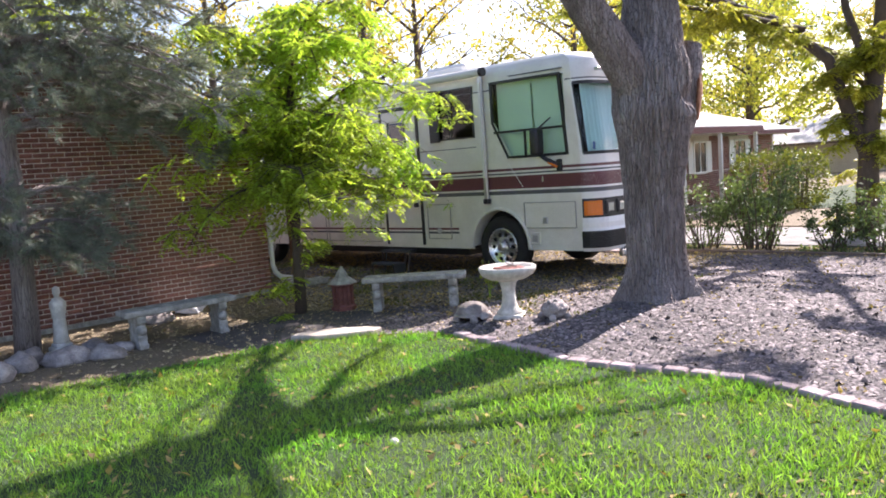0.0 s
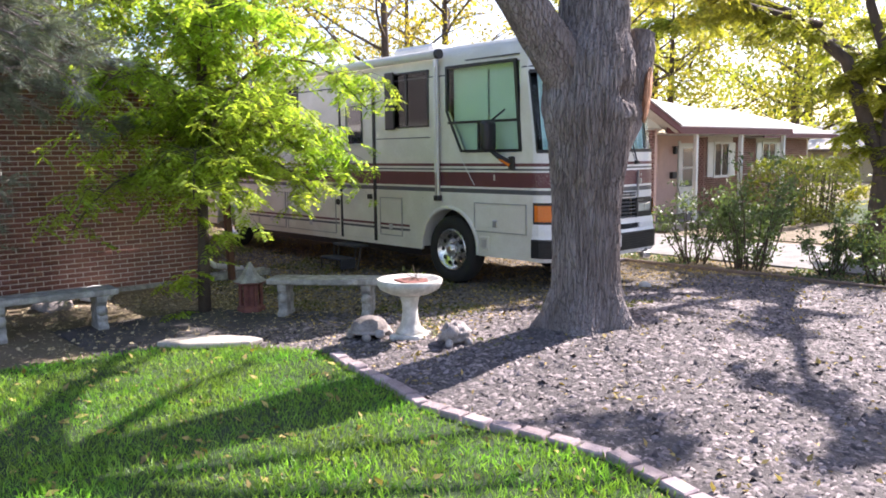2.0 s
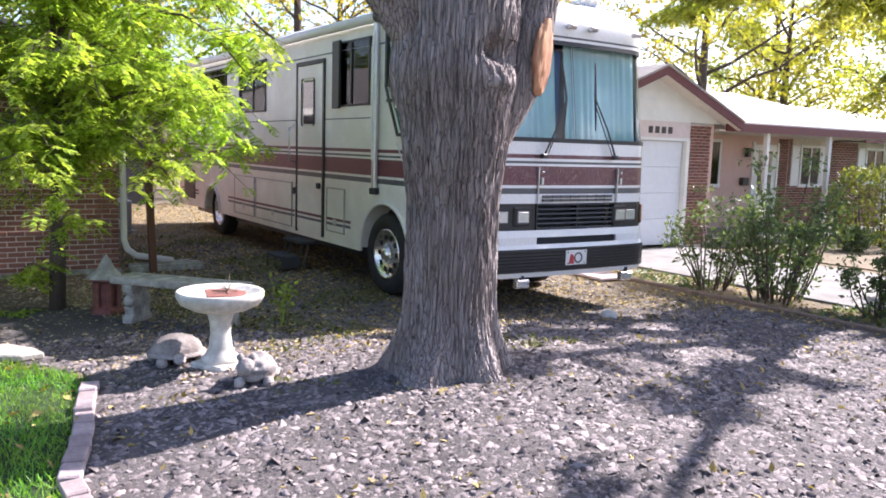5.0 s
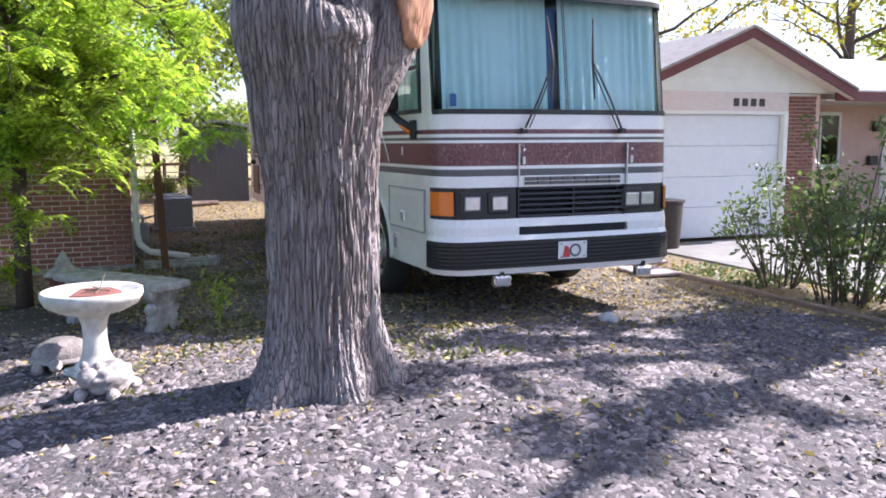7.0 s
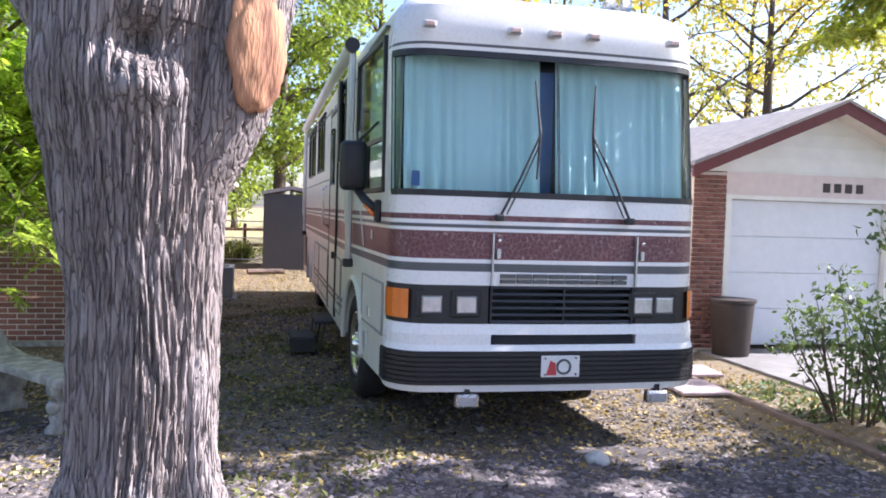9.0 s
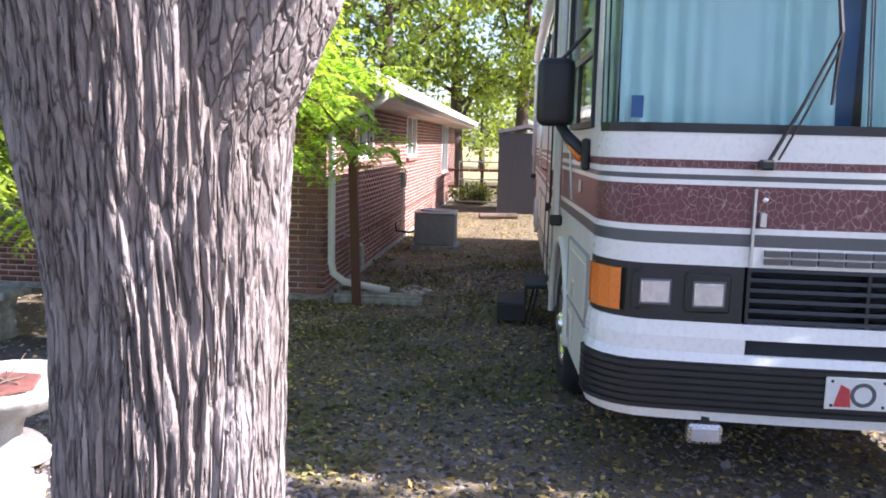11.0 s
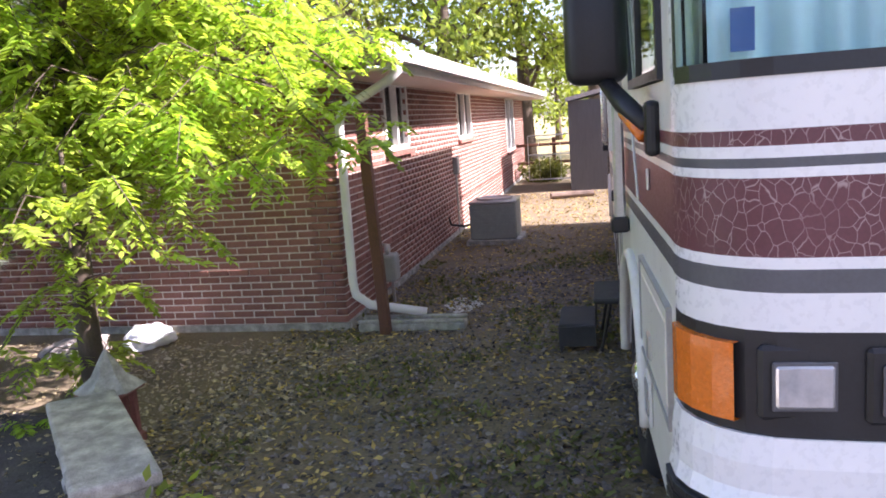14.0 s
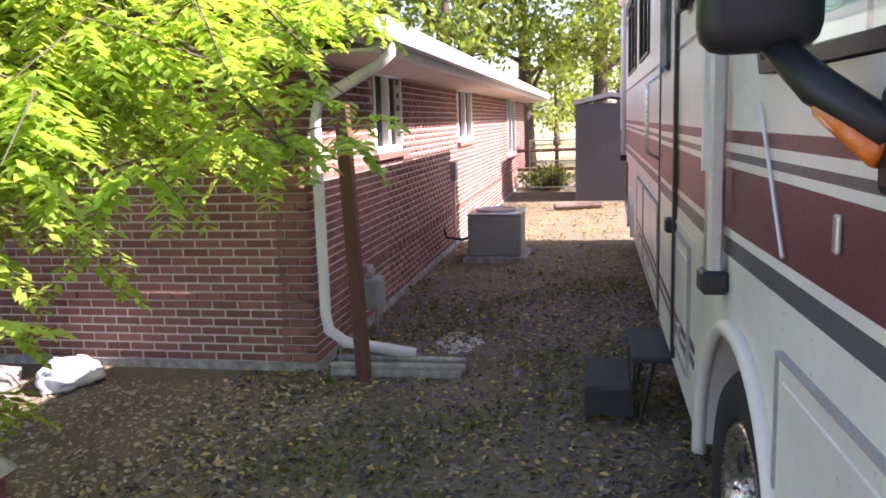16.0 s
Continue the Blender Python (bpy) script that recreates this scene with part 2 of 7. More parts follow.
def cells(m, scale, stretch, width, col, depth, mask=0.0):
    """Adds a net of cracks (edges of stretched cells) to a material: a colour in the lines, and relief below the
    surface.
    """
    nt = m.node_tree
    n, ln = nt.nodes, nt.links
    b = n["Principled BSDF"]
    tc, mp, vo, nz = n.new("ShaderNodeTexCoord"), n.new("ShaderNodeMapping"), n.new("ShaderNodeTexVoronoi"), n.new("ShaderNodeTexNoise")
    mp.inputs["Scale"].default_value = stretch
    nz.inputs["Scale"].default_value = scale * 0.35
    nz.inputs["Detail"].default_value = 3
    ln.new(tc.outputs["Object"], mp.inputs[0])
    wp = n.new("ShaderNodeVectorMath")
    wp.operation = "MULTIPLY_ADD"
    ln.new(mp.outputs[0], nz.inputs["Vector"])
    ln.new(nz.outputs["Color"], wp.inputs[0])
    wp.inputs[1].default_value = (1.1 / scale,) * 3
    ln.new(mp.outputs[0], wp.inputs[2])
    vo.feature = "DISTANCE_TO_EDGE"
    vo.inputs["Scale"].default_value = scale
    ln.new(wp.outputs[0], vo.inputs["Vector"])
    r = n.new("ShaderNodeMapRange")
    ln.new(vo.outputs["Distance"], r.inputs[0])
    r.inputs[1].default_value, r.inputs[2].default_value = 0.0, width
    fac = r.outputs[0]
    if mask:
        big = n.new("ShaderNodeTexNoise")
        big.inputs["Scale"].default_value = mask
        ln.new(tc.outputs["Object"], big.inputs["Vector"])
        mr = n.new("ShaderNodeMapRange")
        ln.new(big.outputs[0], mr.inputs[0])
        mr.inputs[1].default_value, mr.inputs[2].default_value = 0.28, 0.40
        mr.inputs[3].default_value, mr.inputs[4].default_value = 1.0, 0.0
        mxm = n.new("ShaderNodeMath")
        mxm.operation = "MAXIMUM"
        ln.new(fac, mxm.inputs[0])
        ln.new(mr.outputs[0], mxm.inputs[1])
        fac = mxm.outputs[0]
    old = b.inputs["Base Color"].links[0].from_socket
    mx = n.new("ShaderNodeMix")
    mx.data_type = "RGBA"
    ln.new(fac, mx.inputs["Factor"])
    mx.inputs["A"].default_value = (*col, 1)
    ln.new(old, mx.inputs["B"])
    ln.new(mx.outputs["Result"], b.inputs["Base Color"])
    if depth:
        r2 = n.new("ShaderNodeMapRange")
        ln.new(vo.outputs["Distance"], r2.inputs[0])
        r2.inputs[1].default_value, r2.inputs[2].default_value = 0.0, width * 2.5
        bp = n.new("ShaderNodeBump")
        bp.inputs["Strength"].default_value = 1.0
        bp.inputs["Distance"].default_value = depth
        ln.new(r2.outputs[0], bp.inputs["Height"])
        if b.inputs["Normal"].links:
            ln.new(b.inputs["Normal"].links[0].from_socket, bp.inputs["Normal"])
        ln.new(bp.outputs[0], b.inputs["Normal"])
    return m


# Bark furrows: the shade lying in them is put into the dark line colour.
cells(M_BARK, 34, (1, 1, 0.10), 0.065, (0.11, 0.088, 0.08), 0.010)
M_CRAZED = cells(mat("crazed_maroon_paint", (0.135, 0.042, 0.048), 0.4, var=0.12, scale=4, bump=0.03), 31, (1, 1, 0.7), 0.034, (0.42, 0.30, 0.28), 0.0, 3.0)
M_SEAM = mat("dark_seam", (0.36, 0.35, 0.32), 0.6, var=0.15, bump=0.02)
# ---------------------------------------------------------------- mesh helpers


def link(name, me, material=None, parent=None, label=""):
    if material:
        for q in material if isinstance(material, (list, tuple)) else (material,):
            me.materials.append(q)
    ob = new(name, me)
    if parent:
        ob.parent = parent
    if label:
        ob["label"] = label
    return ob


def part(name, bm, material, parent=None, label="", smooth=False):
    me = bpy.data.meshes.new(name)
    bm.normal_update()
    bm.to_mesh(me)
    bm.free()
    if smooth:
        me.polygons.foreach_set("use_smooth", [True] * len(me.polygons))
    return link(name, me, material, parent, label)


def thing(name, label, category, group="", at=(0, 0, 0)):
    e = new(name)
    e.location = at
    e.empty_display_size = 0.1
    return tagged(e, label, category, group)


def box(x0, x1, y0, y1, z0, z1, bev=0.0, bm=None, seg=1):
    bm = bm or bmesh.new()
    got = bmesh.ops.create_cube(bm, size=1.0)["verts"]
    for v in got:
        v.co = Vector((x0 + (v.co.x + 0.5) * (x1 - x0), y0 + (v.co.y + 0.5) * (y1 - y0), z0 + (v.co.z + 0.5) * (z1 - z0)))
    if bev:
        es = list({e for v in got for e in v.link_edges})
        bmesh.ops.bevel(bm, geom=es, offset=bev, segments=seg, affect="EDGES", profile=0.5)
    return bm


def prism(poly, axis, a, b, bm=None, bev=0.0):
    """Polygon in the two other axes (in x, y, z order) pushed from a to b along axis."""
    bm = bm or bmesh.new()

    def at(p, w):
        c = list(p)
        c.insert("xyz".index(axis), w)
        return bm.verts.new(c)
    lo, hi = [at(p, a) for p in poly], [at(p, b) for p in poly]
    fs = [bm.faces.new(lo), bm.faces.new(hi[::-1])]
    for i in range(len(poly)):
        j = (i + 1) % len(poly)
        fs.append(bm.faces.new((lo[j], lo[i], hi[i], hi[j])))
    bmesh.ops.recalc_face_normals(bm, faces=fs)
    if bev:
        bmesh.ops.bevel(bm, geom=list({e for f in fs for e in f.edges}), offset=bev, segments=1, affect="EDGES")
    return bm


def tube(pts, radii, seg=8, bm=None, cap=True):
    bm = bm or bmesh.new()
    pts = [Vector(p) for p in pts]
    if not isinstance(radii, (list, tuple)):
        radii = [radii] * len(pts)
    rings, side = [], None
    for i, p in enumerate(pts):
        d = (pts[min(i + 1, len(pts) - 1)] - pts[max(i - 1, 0)]).normalized()
        if side is None:
            side = d.orthogonal().normalized()
        side = (side - d * side.dot(d)).normalized()
        up = d.cross(side)
        rings.append([bm.verts.new(p + (side * math.cos(a) + up * math.sin(a)) * radii[i]) for a in [2 * math.pi * k / seg for k in range(seg)]])
    for r, s in zip(rings, rings[1:]):
        for k in range(seg):
            bm.faces.new((r[k], r[(k + 1) % seg], s[(k + 1) % seg], s[k]))
    if cap:
        bm.faces.new(rings[0][::-1])
        bm.faces.new(rings[-1])
    return bm


def lathe(profile, seg=32, at=(0, 0, 0), bm=None, wob=None):
    bm = bm or bmesh.new()
    rings = []
    for r, z in profile:
        ring = []
        for k in range(seg):
            a = 2 * math.pi * k / seg
            q = r if wob is None else wob(r, z, a)
            ring.append(bm.verts.new((at[0] + q * math.cos(a), at[1] + q * math.sin(a), at[2] + z)))
        rings.append(ring)
    for r, s in zip(rings, rings[1:]):
        for k in range(seg):
            bm.faces.new((r[k], r[(k + 1) % seg], s[(k + 1) % seg], s[k]))
    bm.faces.new(rings[0][::-1])
    bm.faces.new(rings[-1])
    return bm


def wheel_ring(profile, seg, centre, bm=None):
    """Closed ring about the y axis; profile is a loop of (radius, y)."""
    bm = bm or bmesh.new()
    rings = []
    for k in range(seg):
        a = 2 * math.pi * k / seg
        rings.append([bm.verts.new((centre[0] + r * math.cos(a), centre[1] + y, centre[2] + r * math.sin(a))) for r, y in profile])
    fs = []
    for k in range(seg):
        r, s = rings[k], rings[(k + 1) % seg]
        for i in range(len(profile)):
            j = (i + 1) % len(profile)
            fs.append(bm.faces.new((r[i], r[j], s[j], s[i])))
    bmesh.ops.recalc_face_normals(bm, faces=fs)
    return bm


def blob(at, size, rough=0.2, freq=2.0, sub=3, seed=0, flat=0.0):
    bm = bmesh.new()
    bmesh.ops.create_icosphere(bm, subdivisions=sub, radius=1.0)
    for v in bm.verts:
        n = 1 + rough * noise.fractal(v.co * freq + Vector((seed * 7.3, seed * 3.1, 0)), 1.0, 2.0, 4)
        v.co = Vector((v.co.x * size[0] * n, v.co.y * size[1] * n, v.co.z * size[2] * n))
        if flat and v.co.z < -size[2] * flat:
            v.co.z = -size[2] * flat
        v.co += Vector(at)
    return bm


def bulk(name, verts, faces, material, parent=None, label="", smooth=False):
    """One mesh from arrays: verts (n, 3), faces (m, k)."""
    me = bpy.data.meshes.new(name)
    verts, faces = np.asarray(verts, np.float32), np.asarray(faces, np.int32)
    k = faces.shape[1]
    me.vertices.add(len(verts))
    me.vertices.foreach_set("co", verts.ravel())
    me.loops.add(faces.size)
    me.loops.foreach_set("vertex_index", faces.ravel())
    me.polygons.add(len(faces))
    me.polygons.foreach_set("loop_start", np.arange(0, faces.size, k, dtype=np.int32))
    me.update(calc_edges=True)
    if smooth:
        me.polygons.foreach_set("use_smooth", np.ones(len(faces), bool))
    return link(name, me, material, parent, label)


RNG = np.random.default_rng(5)


def frames_of(direction, spin):
    """Rotation arrays whose first axis follows direction, rolled by spin."""
    d = direction / np.linalg.norm(direction, axis=1, keepdims=True)
    ref = np.where(np.abs(d[:, 2:3]) > 0.95, np.array([[1.0, 0, 0]]), np.array([[0, 0, 1.0]]))
    s = np.cross(ref, d)
    s /= np.linalg.norm(s, axis=1, keepdims=True)
    u = np.cross(d, s)
    c, w = np.cos(spin)[:, None], np.sin(spin)[:, None]
    return np.stack([d, s * c + u * w, u * c - s * w], axis=2)


def sow(proto_v, proto_f, pos, rot, scale):
    """Copies of one small shape as arrays."""
    pv = np.asarray(proto_v, float)
    scale = np.asarray(scale, float)
    if scale.ndim == 1:
        scale = scale[:, None]
    v = np.einsum("nij,pj->npi", rot, pv) * scale[:, None, :] + pos[:, None, :]
    f = np.asarray(proto_f)[None] + (np.arange(len(pos)) * len(pv))[:, None, None]
    return v.reshape(-1, 3), f.reshape(-1, f.shape[2])


LEAF_V = [(0, 0, 0), (0.45, 0.24, 0.05), (1, 0, -0.05), (0.45, -0.24, 0.05)]
LEAF_F = [(0, 1, 2, 3)]


def ground(x, y):
    """Height of the ground: flat lawn, a low mound of mulch round the big tree."""
    return 0.20 * np.exp(-(((x + 3.1) / 2.3) ** 2 + ((y - 8.5) / 2.3) ** 2)) - 0.02


def edge_y(x):
    """The curved border between lawn and mulch bed."""
    xs = [-9.0, -6.95, -6.75, -6.55, -6.3, -5.25, -5.0, -4.43, -3.7, -3.15, -2.6, -2.0, -1.55, -0.88, -0.3, 0.8, 1.6, 2.4, 9.0]
    ys = [-3.0, 1.6, 2.6, 3.3, 4.75, 5.58, 5.62, 5.49, 5.36, 5.22, 5.23, 5.36, 5.41, 5.26, 5.08, 4.85, 4.6, 4.45, 4.2]
    return np.interp(x, xs, ys)

# ---------------------------------------------------------------- ground


def grid_sheet(name, x0, x1, y0, y1, step, dz, keep, material, jitter=0.0):
    nx, ny = int((x1 - x0) / step) + 1, int((y1 - y0) / step) + 1
    X, Y = np.meshgrid(np.linspace(x0, x1, nx), np.linspace(y0, y1, ny), indexing="ij")
    Z = ground(X, Y) + dz + jitter * (RNG.random(X.shape) - 0.5)
    i = np.arange(nx * ny).reshape(nx, ny)
    q = np.stack([i[:-1, :-1], i[1:, :-1], i[1:, 1:], i[:-1, 1:]], -1).reshape(-1, 4)
    cx = (X[:-1, :-1] + step / 2).ravel()
    cy = (Y[:-1, :-1] + step / 2).ravel()
    q = q[keep(cx, cy)]
    return bulk(name, np.stack([X, Y, Z], -1).reshape(-1, 3), q, material, smooth=True)


# one sheet out to the horizon: fine near the path, coarse far away
def make_ground():
    def ticks(a, b):
        near = np.arange(a, b + 0.01, 0.25)
        far = np.array([6, 14, 30, 60, 120, 250, 500, 1000])
        return np.concatenate([(a - far)[::-1], near, b + far])
    xs, ys = ticks(-12, 6), ticks(-3, 15)
    X, Y = np.meshgrid(xs, ys, indexing="ij")
    Z = ground(X, Y)
    nx, ny = X.shape
    i = np.arange(nx * ny).reshape(nx, ny)
    q = np.stack([i[:-1, :-1], i[1:, :-1], i[1:, 1:], i[:-1, 1:]], -1).reshape(-1, 4)
    ob = bulk("ground", np.stack([X, Y, Z], -1).reshape(-1, 3), q, M_SOIL, smooth=True)
    tagged(ob, "bare soil yard with gravel, moss and fallen leaves", "ground", kind="structure")


make_ground()
lawn = grid_sheet("lawn", -7.2, 6.0, -4.0, 6.0, 0.1, 0.012, lambda x, y: y < edge_y(x) - 0.05, M_TURF)
tagged(lawn, "mown green lawn with shade and fallen leaves", "lawn", kind="structure")
mulch = grid_sheet("mulch_bed", -8.0, 8.0, 4.0, 13.4, 0.1, 0.010,
                   lambda x, y: (y > edge_y(x) + 0.02) & (x > -4.9 - 0.5 * np.sin(y * 1.3) - np.where(y < 8, (8 - y) * 1.2, 0)), 
                   mat("mulch_soil", (0.085, 0.075, 0.072), 1.0, var=0.4, scale=4, fine=60, bump=1.0))
tagged(mulch, "grey bark mulch bed round the old tree", "mulch bed", kind="structure")

# ---------------------------------------------------------------- the motorhome
RV = thing("motorhome", "white motorhome with maroon and grey stripes parked beside the house", "motorhome", at=(-11, 10.52, 0))
YL, YR, XF, XR = 9.30, 11.74, -5.36, -16.6


def rv_part(name, bm, material, label="", smooth=False, parent=None):
    ob = part(name, bm, material, parent or RV, label, smooth)
    ob.matrix_parent_inverse = Matrix.Translation((11, -10.52, 0))
    return ob


def sub_part(name, bm, material, parent, label="", smooth=False):
    """A part below a part whose own frame is the world's."""
    return part(name, bm, material, parent, label, smooth)


def nose(z):
    """x of the front face and inset of the plan at height z."""
    xs = np.interp(z, [0.4, 0.9, 1.9, 2.92, 3.10, 3.26, 3.36, 3.42], [0.0, 0.0, -0.02, -0.16, -0.14, -0.18, -0.34, -0.62])
    ins = np.interp(z, [0.4, 2.95, 3.2, 3.32, 3.39, 3.42], [0.0, 0.0, 0.03, 0.10, 0.20, 0.40])
    return XF + xs, ins


def outline(z, out=0.0):
    """Plan loop at height z: left side rear to front, nose, right side, tail. Each point with a tag."""
    xf, ins = nose(z)
    ins -= out
    xf += out
    yl, yr, r = YL + ins, YR - ins, 0.30
    pts = []
    for x in RVX:
        pts.append((max(min(x, xf - r), XR + ins * 0.6), yl))
    for k in range(1, 7):
        a = k * math.pi / 2 / 6
        pts.append((xf - r + r * math.sin(a) - 0.035, yl + r - r * math.cos(a)))
    w = yr - yl - 2 * r
    for t in RVT:
        bow = 0.035 * (1 - (2 * t - 1) ** 2)
        pts.append((xf - 0.035 + bow, yl + r + w * t))
    for k in range(0, 6):
        a = k * math.pi / 2 / 6
        pts.append((xf - r + r * math.cos(a) - 0.035, yr - r + r * math.sin(a)))
    pts.append((xf - r - 0.035, yr))
    pts.append((XR + ins * 0.6, yr))
    return pts


RVX = [-16.6, -15.1, -13.3, -12.6, -11.3, -10.06, -9.05, -8.75, -8.2, -7.745, -7.34, -6.5, -5.9, -5.78, -5.70]
RVT = [0.07, 0.21, 0.35, 0.49, 0.51, 0.65, 0.79, 0.93]
NX, NT = len(RVX), len(RVT)
RVZ = [0.45, 0.50, 0.74, 0.93, 1.22, 1.32, 1.38, 1.41, 1.61, 1.635, 1.66, 1.69, 1.73, 1.88, 2.27, 2.90, 2.96, 2.98, 3.07, 3.14, 3.2, 3.26, 3.32, 3.36, 3.39, 3.41, 3.42]


def band(z):
    for a, b, k in ((1.32, 1.38, 2), (1.41, 1.61, 1), (1.635, 1.66, 2), (1.69, 1.73, 1), (2.96, 2.98, 2)):
        if a - 1e-3 <= z < b - 1e-3:
            return k
    return 0


def rv_body():
    bm = bmesh.new()
    rings = [[bm.verts.new((x, y, z)) for x, y in outline(z)] for z in RVZ]
    n = len(rings[0])
    front = range(NX, NX + 6 + NT + 6)
    for zi in range(len(RVZ) - 1):
        z0, z1 = RVZ[zi], RVZ[zi + 1]
        zm = (z0 + z1) / 2
        for k in range(n):
            x0 = RVX[k] if k < NX else 0
            x1 = RVX[k + 1] if k + 1 < NX else 0
            if k in front or k == NX - 1 or k == NX - 1 + 0:
                if 1.88 < zm < 2.90 and NX <= k <= NX + 6 + NT + 4:
                    continue  # windscreen
                if 0.5 < zm < 1.22 and NX - 1 <= k <= NX + 6 + NT + 5:
                    continue  # lights, grille and bumper are built apart
            if k + 1 < NX:
                if x0 >= -7.35 and x1 <= -5.89 and 1.88 < zm < 3.07:
                    continue  # cab window
                if x0 >= -8.87 and x1 <= -7.65 and 2.27 < zm < 3.07:
                    continue
                if x0 >= -12.61 and x1 <= -11.29 and 2.27 < zm < 3.07:
                    continue
                if x0 >= -15.11 and x1 <= -13.29 and 2.27 < zm < 3.07:
                    continue
                if x0 >= -8.21 and x1 <= -6.49 and zm < 1.22:
                    continue  # wheel panel
                if x0 >= -15.11 and x1 <= -13.29 and zm < 0.93:
                    continue
            f = bm.faces.new((rings[zi][k], rings[zi][(k + 1) % n], rings[zi + 1][(k + 1) % n], rings[zi + 1][k]))
            side = k + 1 < NX or k >= NX + 6 + NT + 6
            f.material_index = band(z0) or (3 if side else 0)
            if f.material_index == 1 and not side:
                f.material_index = 4
    bm.faces.new(rings[-1])
    bmesh.ops.recalc_face_normals(bm, faces=list(bm.faces))
    ob = rv_part("body", bm, [M_GEL, M_MAROON, M_GREY, M_RVSIDE, M_CRAZED], "white body shell with maroon and grey stripes")
    for face in ob.data.polygons:
        face.use_smooth = True
    ob.data.set_sharp_from_angle(angle=math.radians(26))
    return ob


rv_body()


def arch_panel(cx, cz, r, x0, x1, z1, y):
    """Side panel with a round wheel opening, and its raised lip."""
    bm = bmesh.new()
    n = 28
    inner, outer, lip, lip2 = [], [], [], []
    for k in range(n + 1):
        a = math.pi * k / n
        ca, sa = math.cos(a), math.sin(a)
        inner.append((cx + r * ca, cz + r * sa))
        tx = ((x1 - cx) / ca if ca > 1e-6 else (x0 - cx) / ca if ca < -1e-6 else 1e9)
        tz = (z1 - cz) / sa if sa > 1e-6 else 1e9
        t = min(tx, tz)
        outer.append((cx + t * ca, cz + t * sa))
    vi = [bm.verts.new((x, y, z)) for x, z in inner]
    vo = [bm.verts.new((x, y, z)) for x, z in outer]
    vd = [bm.verts.new((x, y + 0.25, z)) for x, z in inner]
    for k in range(n):
        bm.faces.new((vi[k], vo[k], vo[k + 1], vi[k + 1]))
        bm.faces.new((vi[k + 1], vd[k + 1], vd[k], vi[k]))
    for x, edge, s in ((x0, vi[-1], -1), (x1, vi[0], 1)):
        a = bm.verts.new((x, y, 0.45))
        b = bm.verts.new((edge.co.x, y, 0.45))
        o = vo[-1] if s < 0 else vo[0]
        bm.faces.new((a, b, edge, o))
        for c in ((x1, z1), (x0, z1)):
            pass
    # corner triangles left by the rays
    for cxn, pair in ((x1, 0), (x0, 1)):
        best = [k for k in range(n) if (abs(outer[k][0] - cxn) < 1e-4) != (abs(outer[k + 1][0] - cxn) < 1e-4)]
        for k in best[:1]:
            c = bm.verts.new((cxn, y, z1))
            bm.faces.new((vo[k], c, vo[k + 1]))
    bmesh.ops.recalc_face_normals(bm, faces=list(bm.faces))
    return bm


rv_part("wheel_arch", arch_panel(-7.315, 0.50, 0.585, -8.2, -6.5, 1.22, YL), M_RVSIDE)
rv_part("wheel_arch", arch_panel(-14.2, 0.50, 0.43, -15.1, -13.3, 0.93, YL), M_RVSIDE)
for cx, r in ((-7.315, 0.60), (-14.2, 0.44)):
    pts = [(cx + r * math.cos(math.pi * k / 24), YL - 0.012, 0.5 + r * math.sin(math.pi * k / 24)) for k in range(25)]
    pts = [(pts[0][0], pts[0][1], 0.46)] + pts + [(pts[-1][0], pts[-1][1], 0.46)]
    rv_part("arch_lip", tube(pts, 0.03, 6), M_RVSIDE, "moulded lip of the wheel arch", True)
# wheel wells, chassis and underside
well = box(-8.3, -6.2, 9.56, 11.5, 0.42, 1.3)
box(-15.2, -13.2, 9.56, 11.5, 0.42, 1.0, bm=well)
box(-16.3, -8.3, 9.6, 11.4, 0.30, 0.50, bm=well)
# Black block added for the shade below the front end.
box(-6.3, -5.9, 10.1, 11.0, 0.34, 0.5, bm=well)
rv_part("chassis", well, M_BLACK, "black underside and wheel wells, with a front block for shade")
# Near-black sheets added behind the glass so the inside reads as unlit.
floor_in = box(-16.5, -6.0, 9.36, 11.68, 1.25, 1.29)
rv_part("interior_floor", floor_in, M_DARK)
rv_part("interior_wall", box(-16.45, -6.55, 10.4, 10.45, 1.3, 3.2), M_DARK)


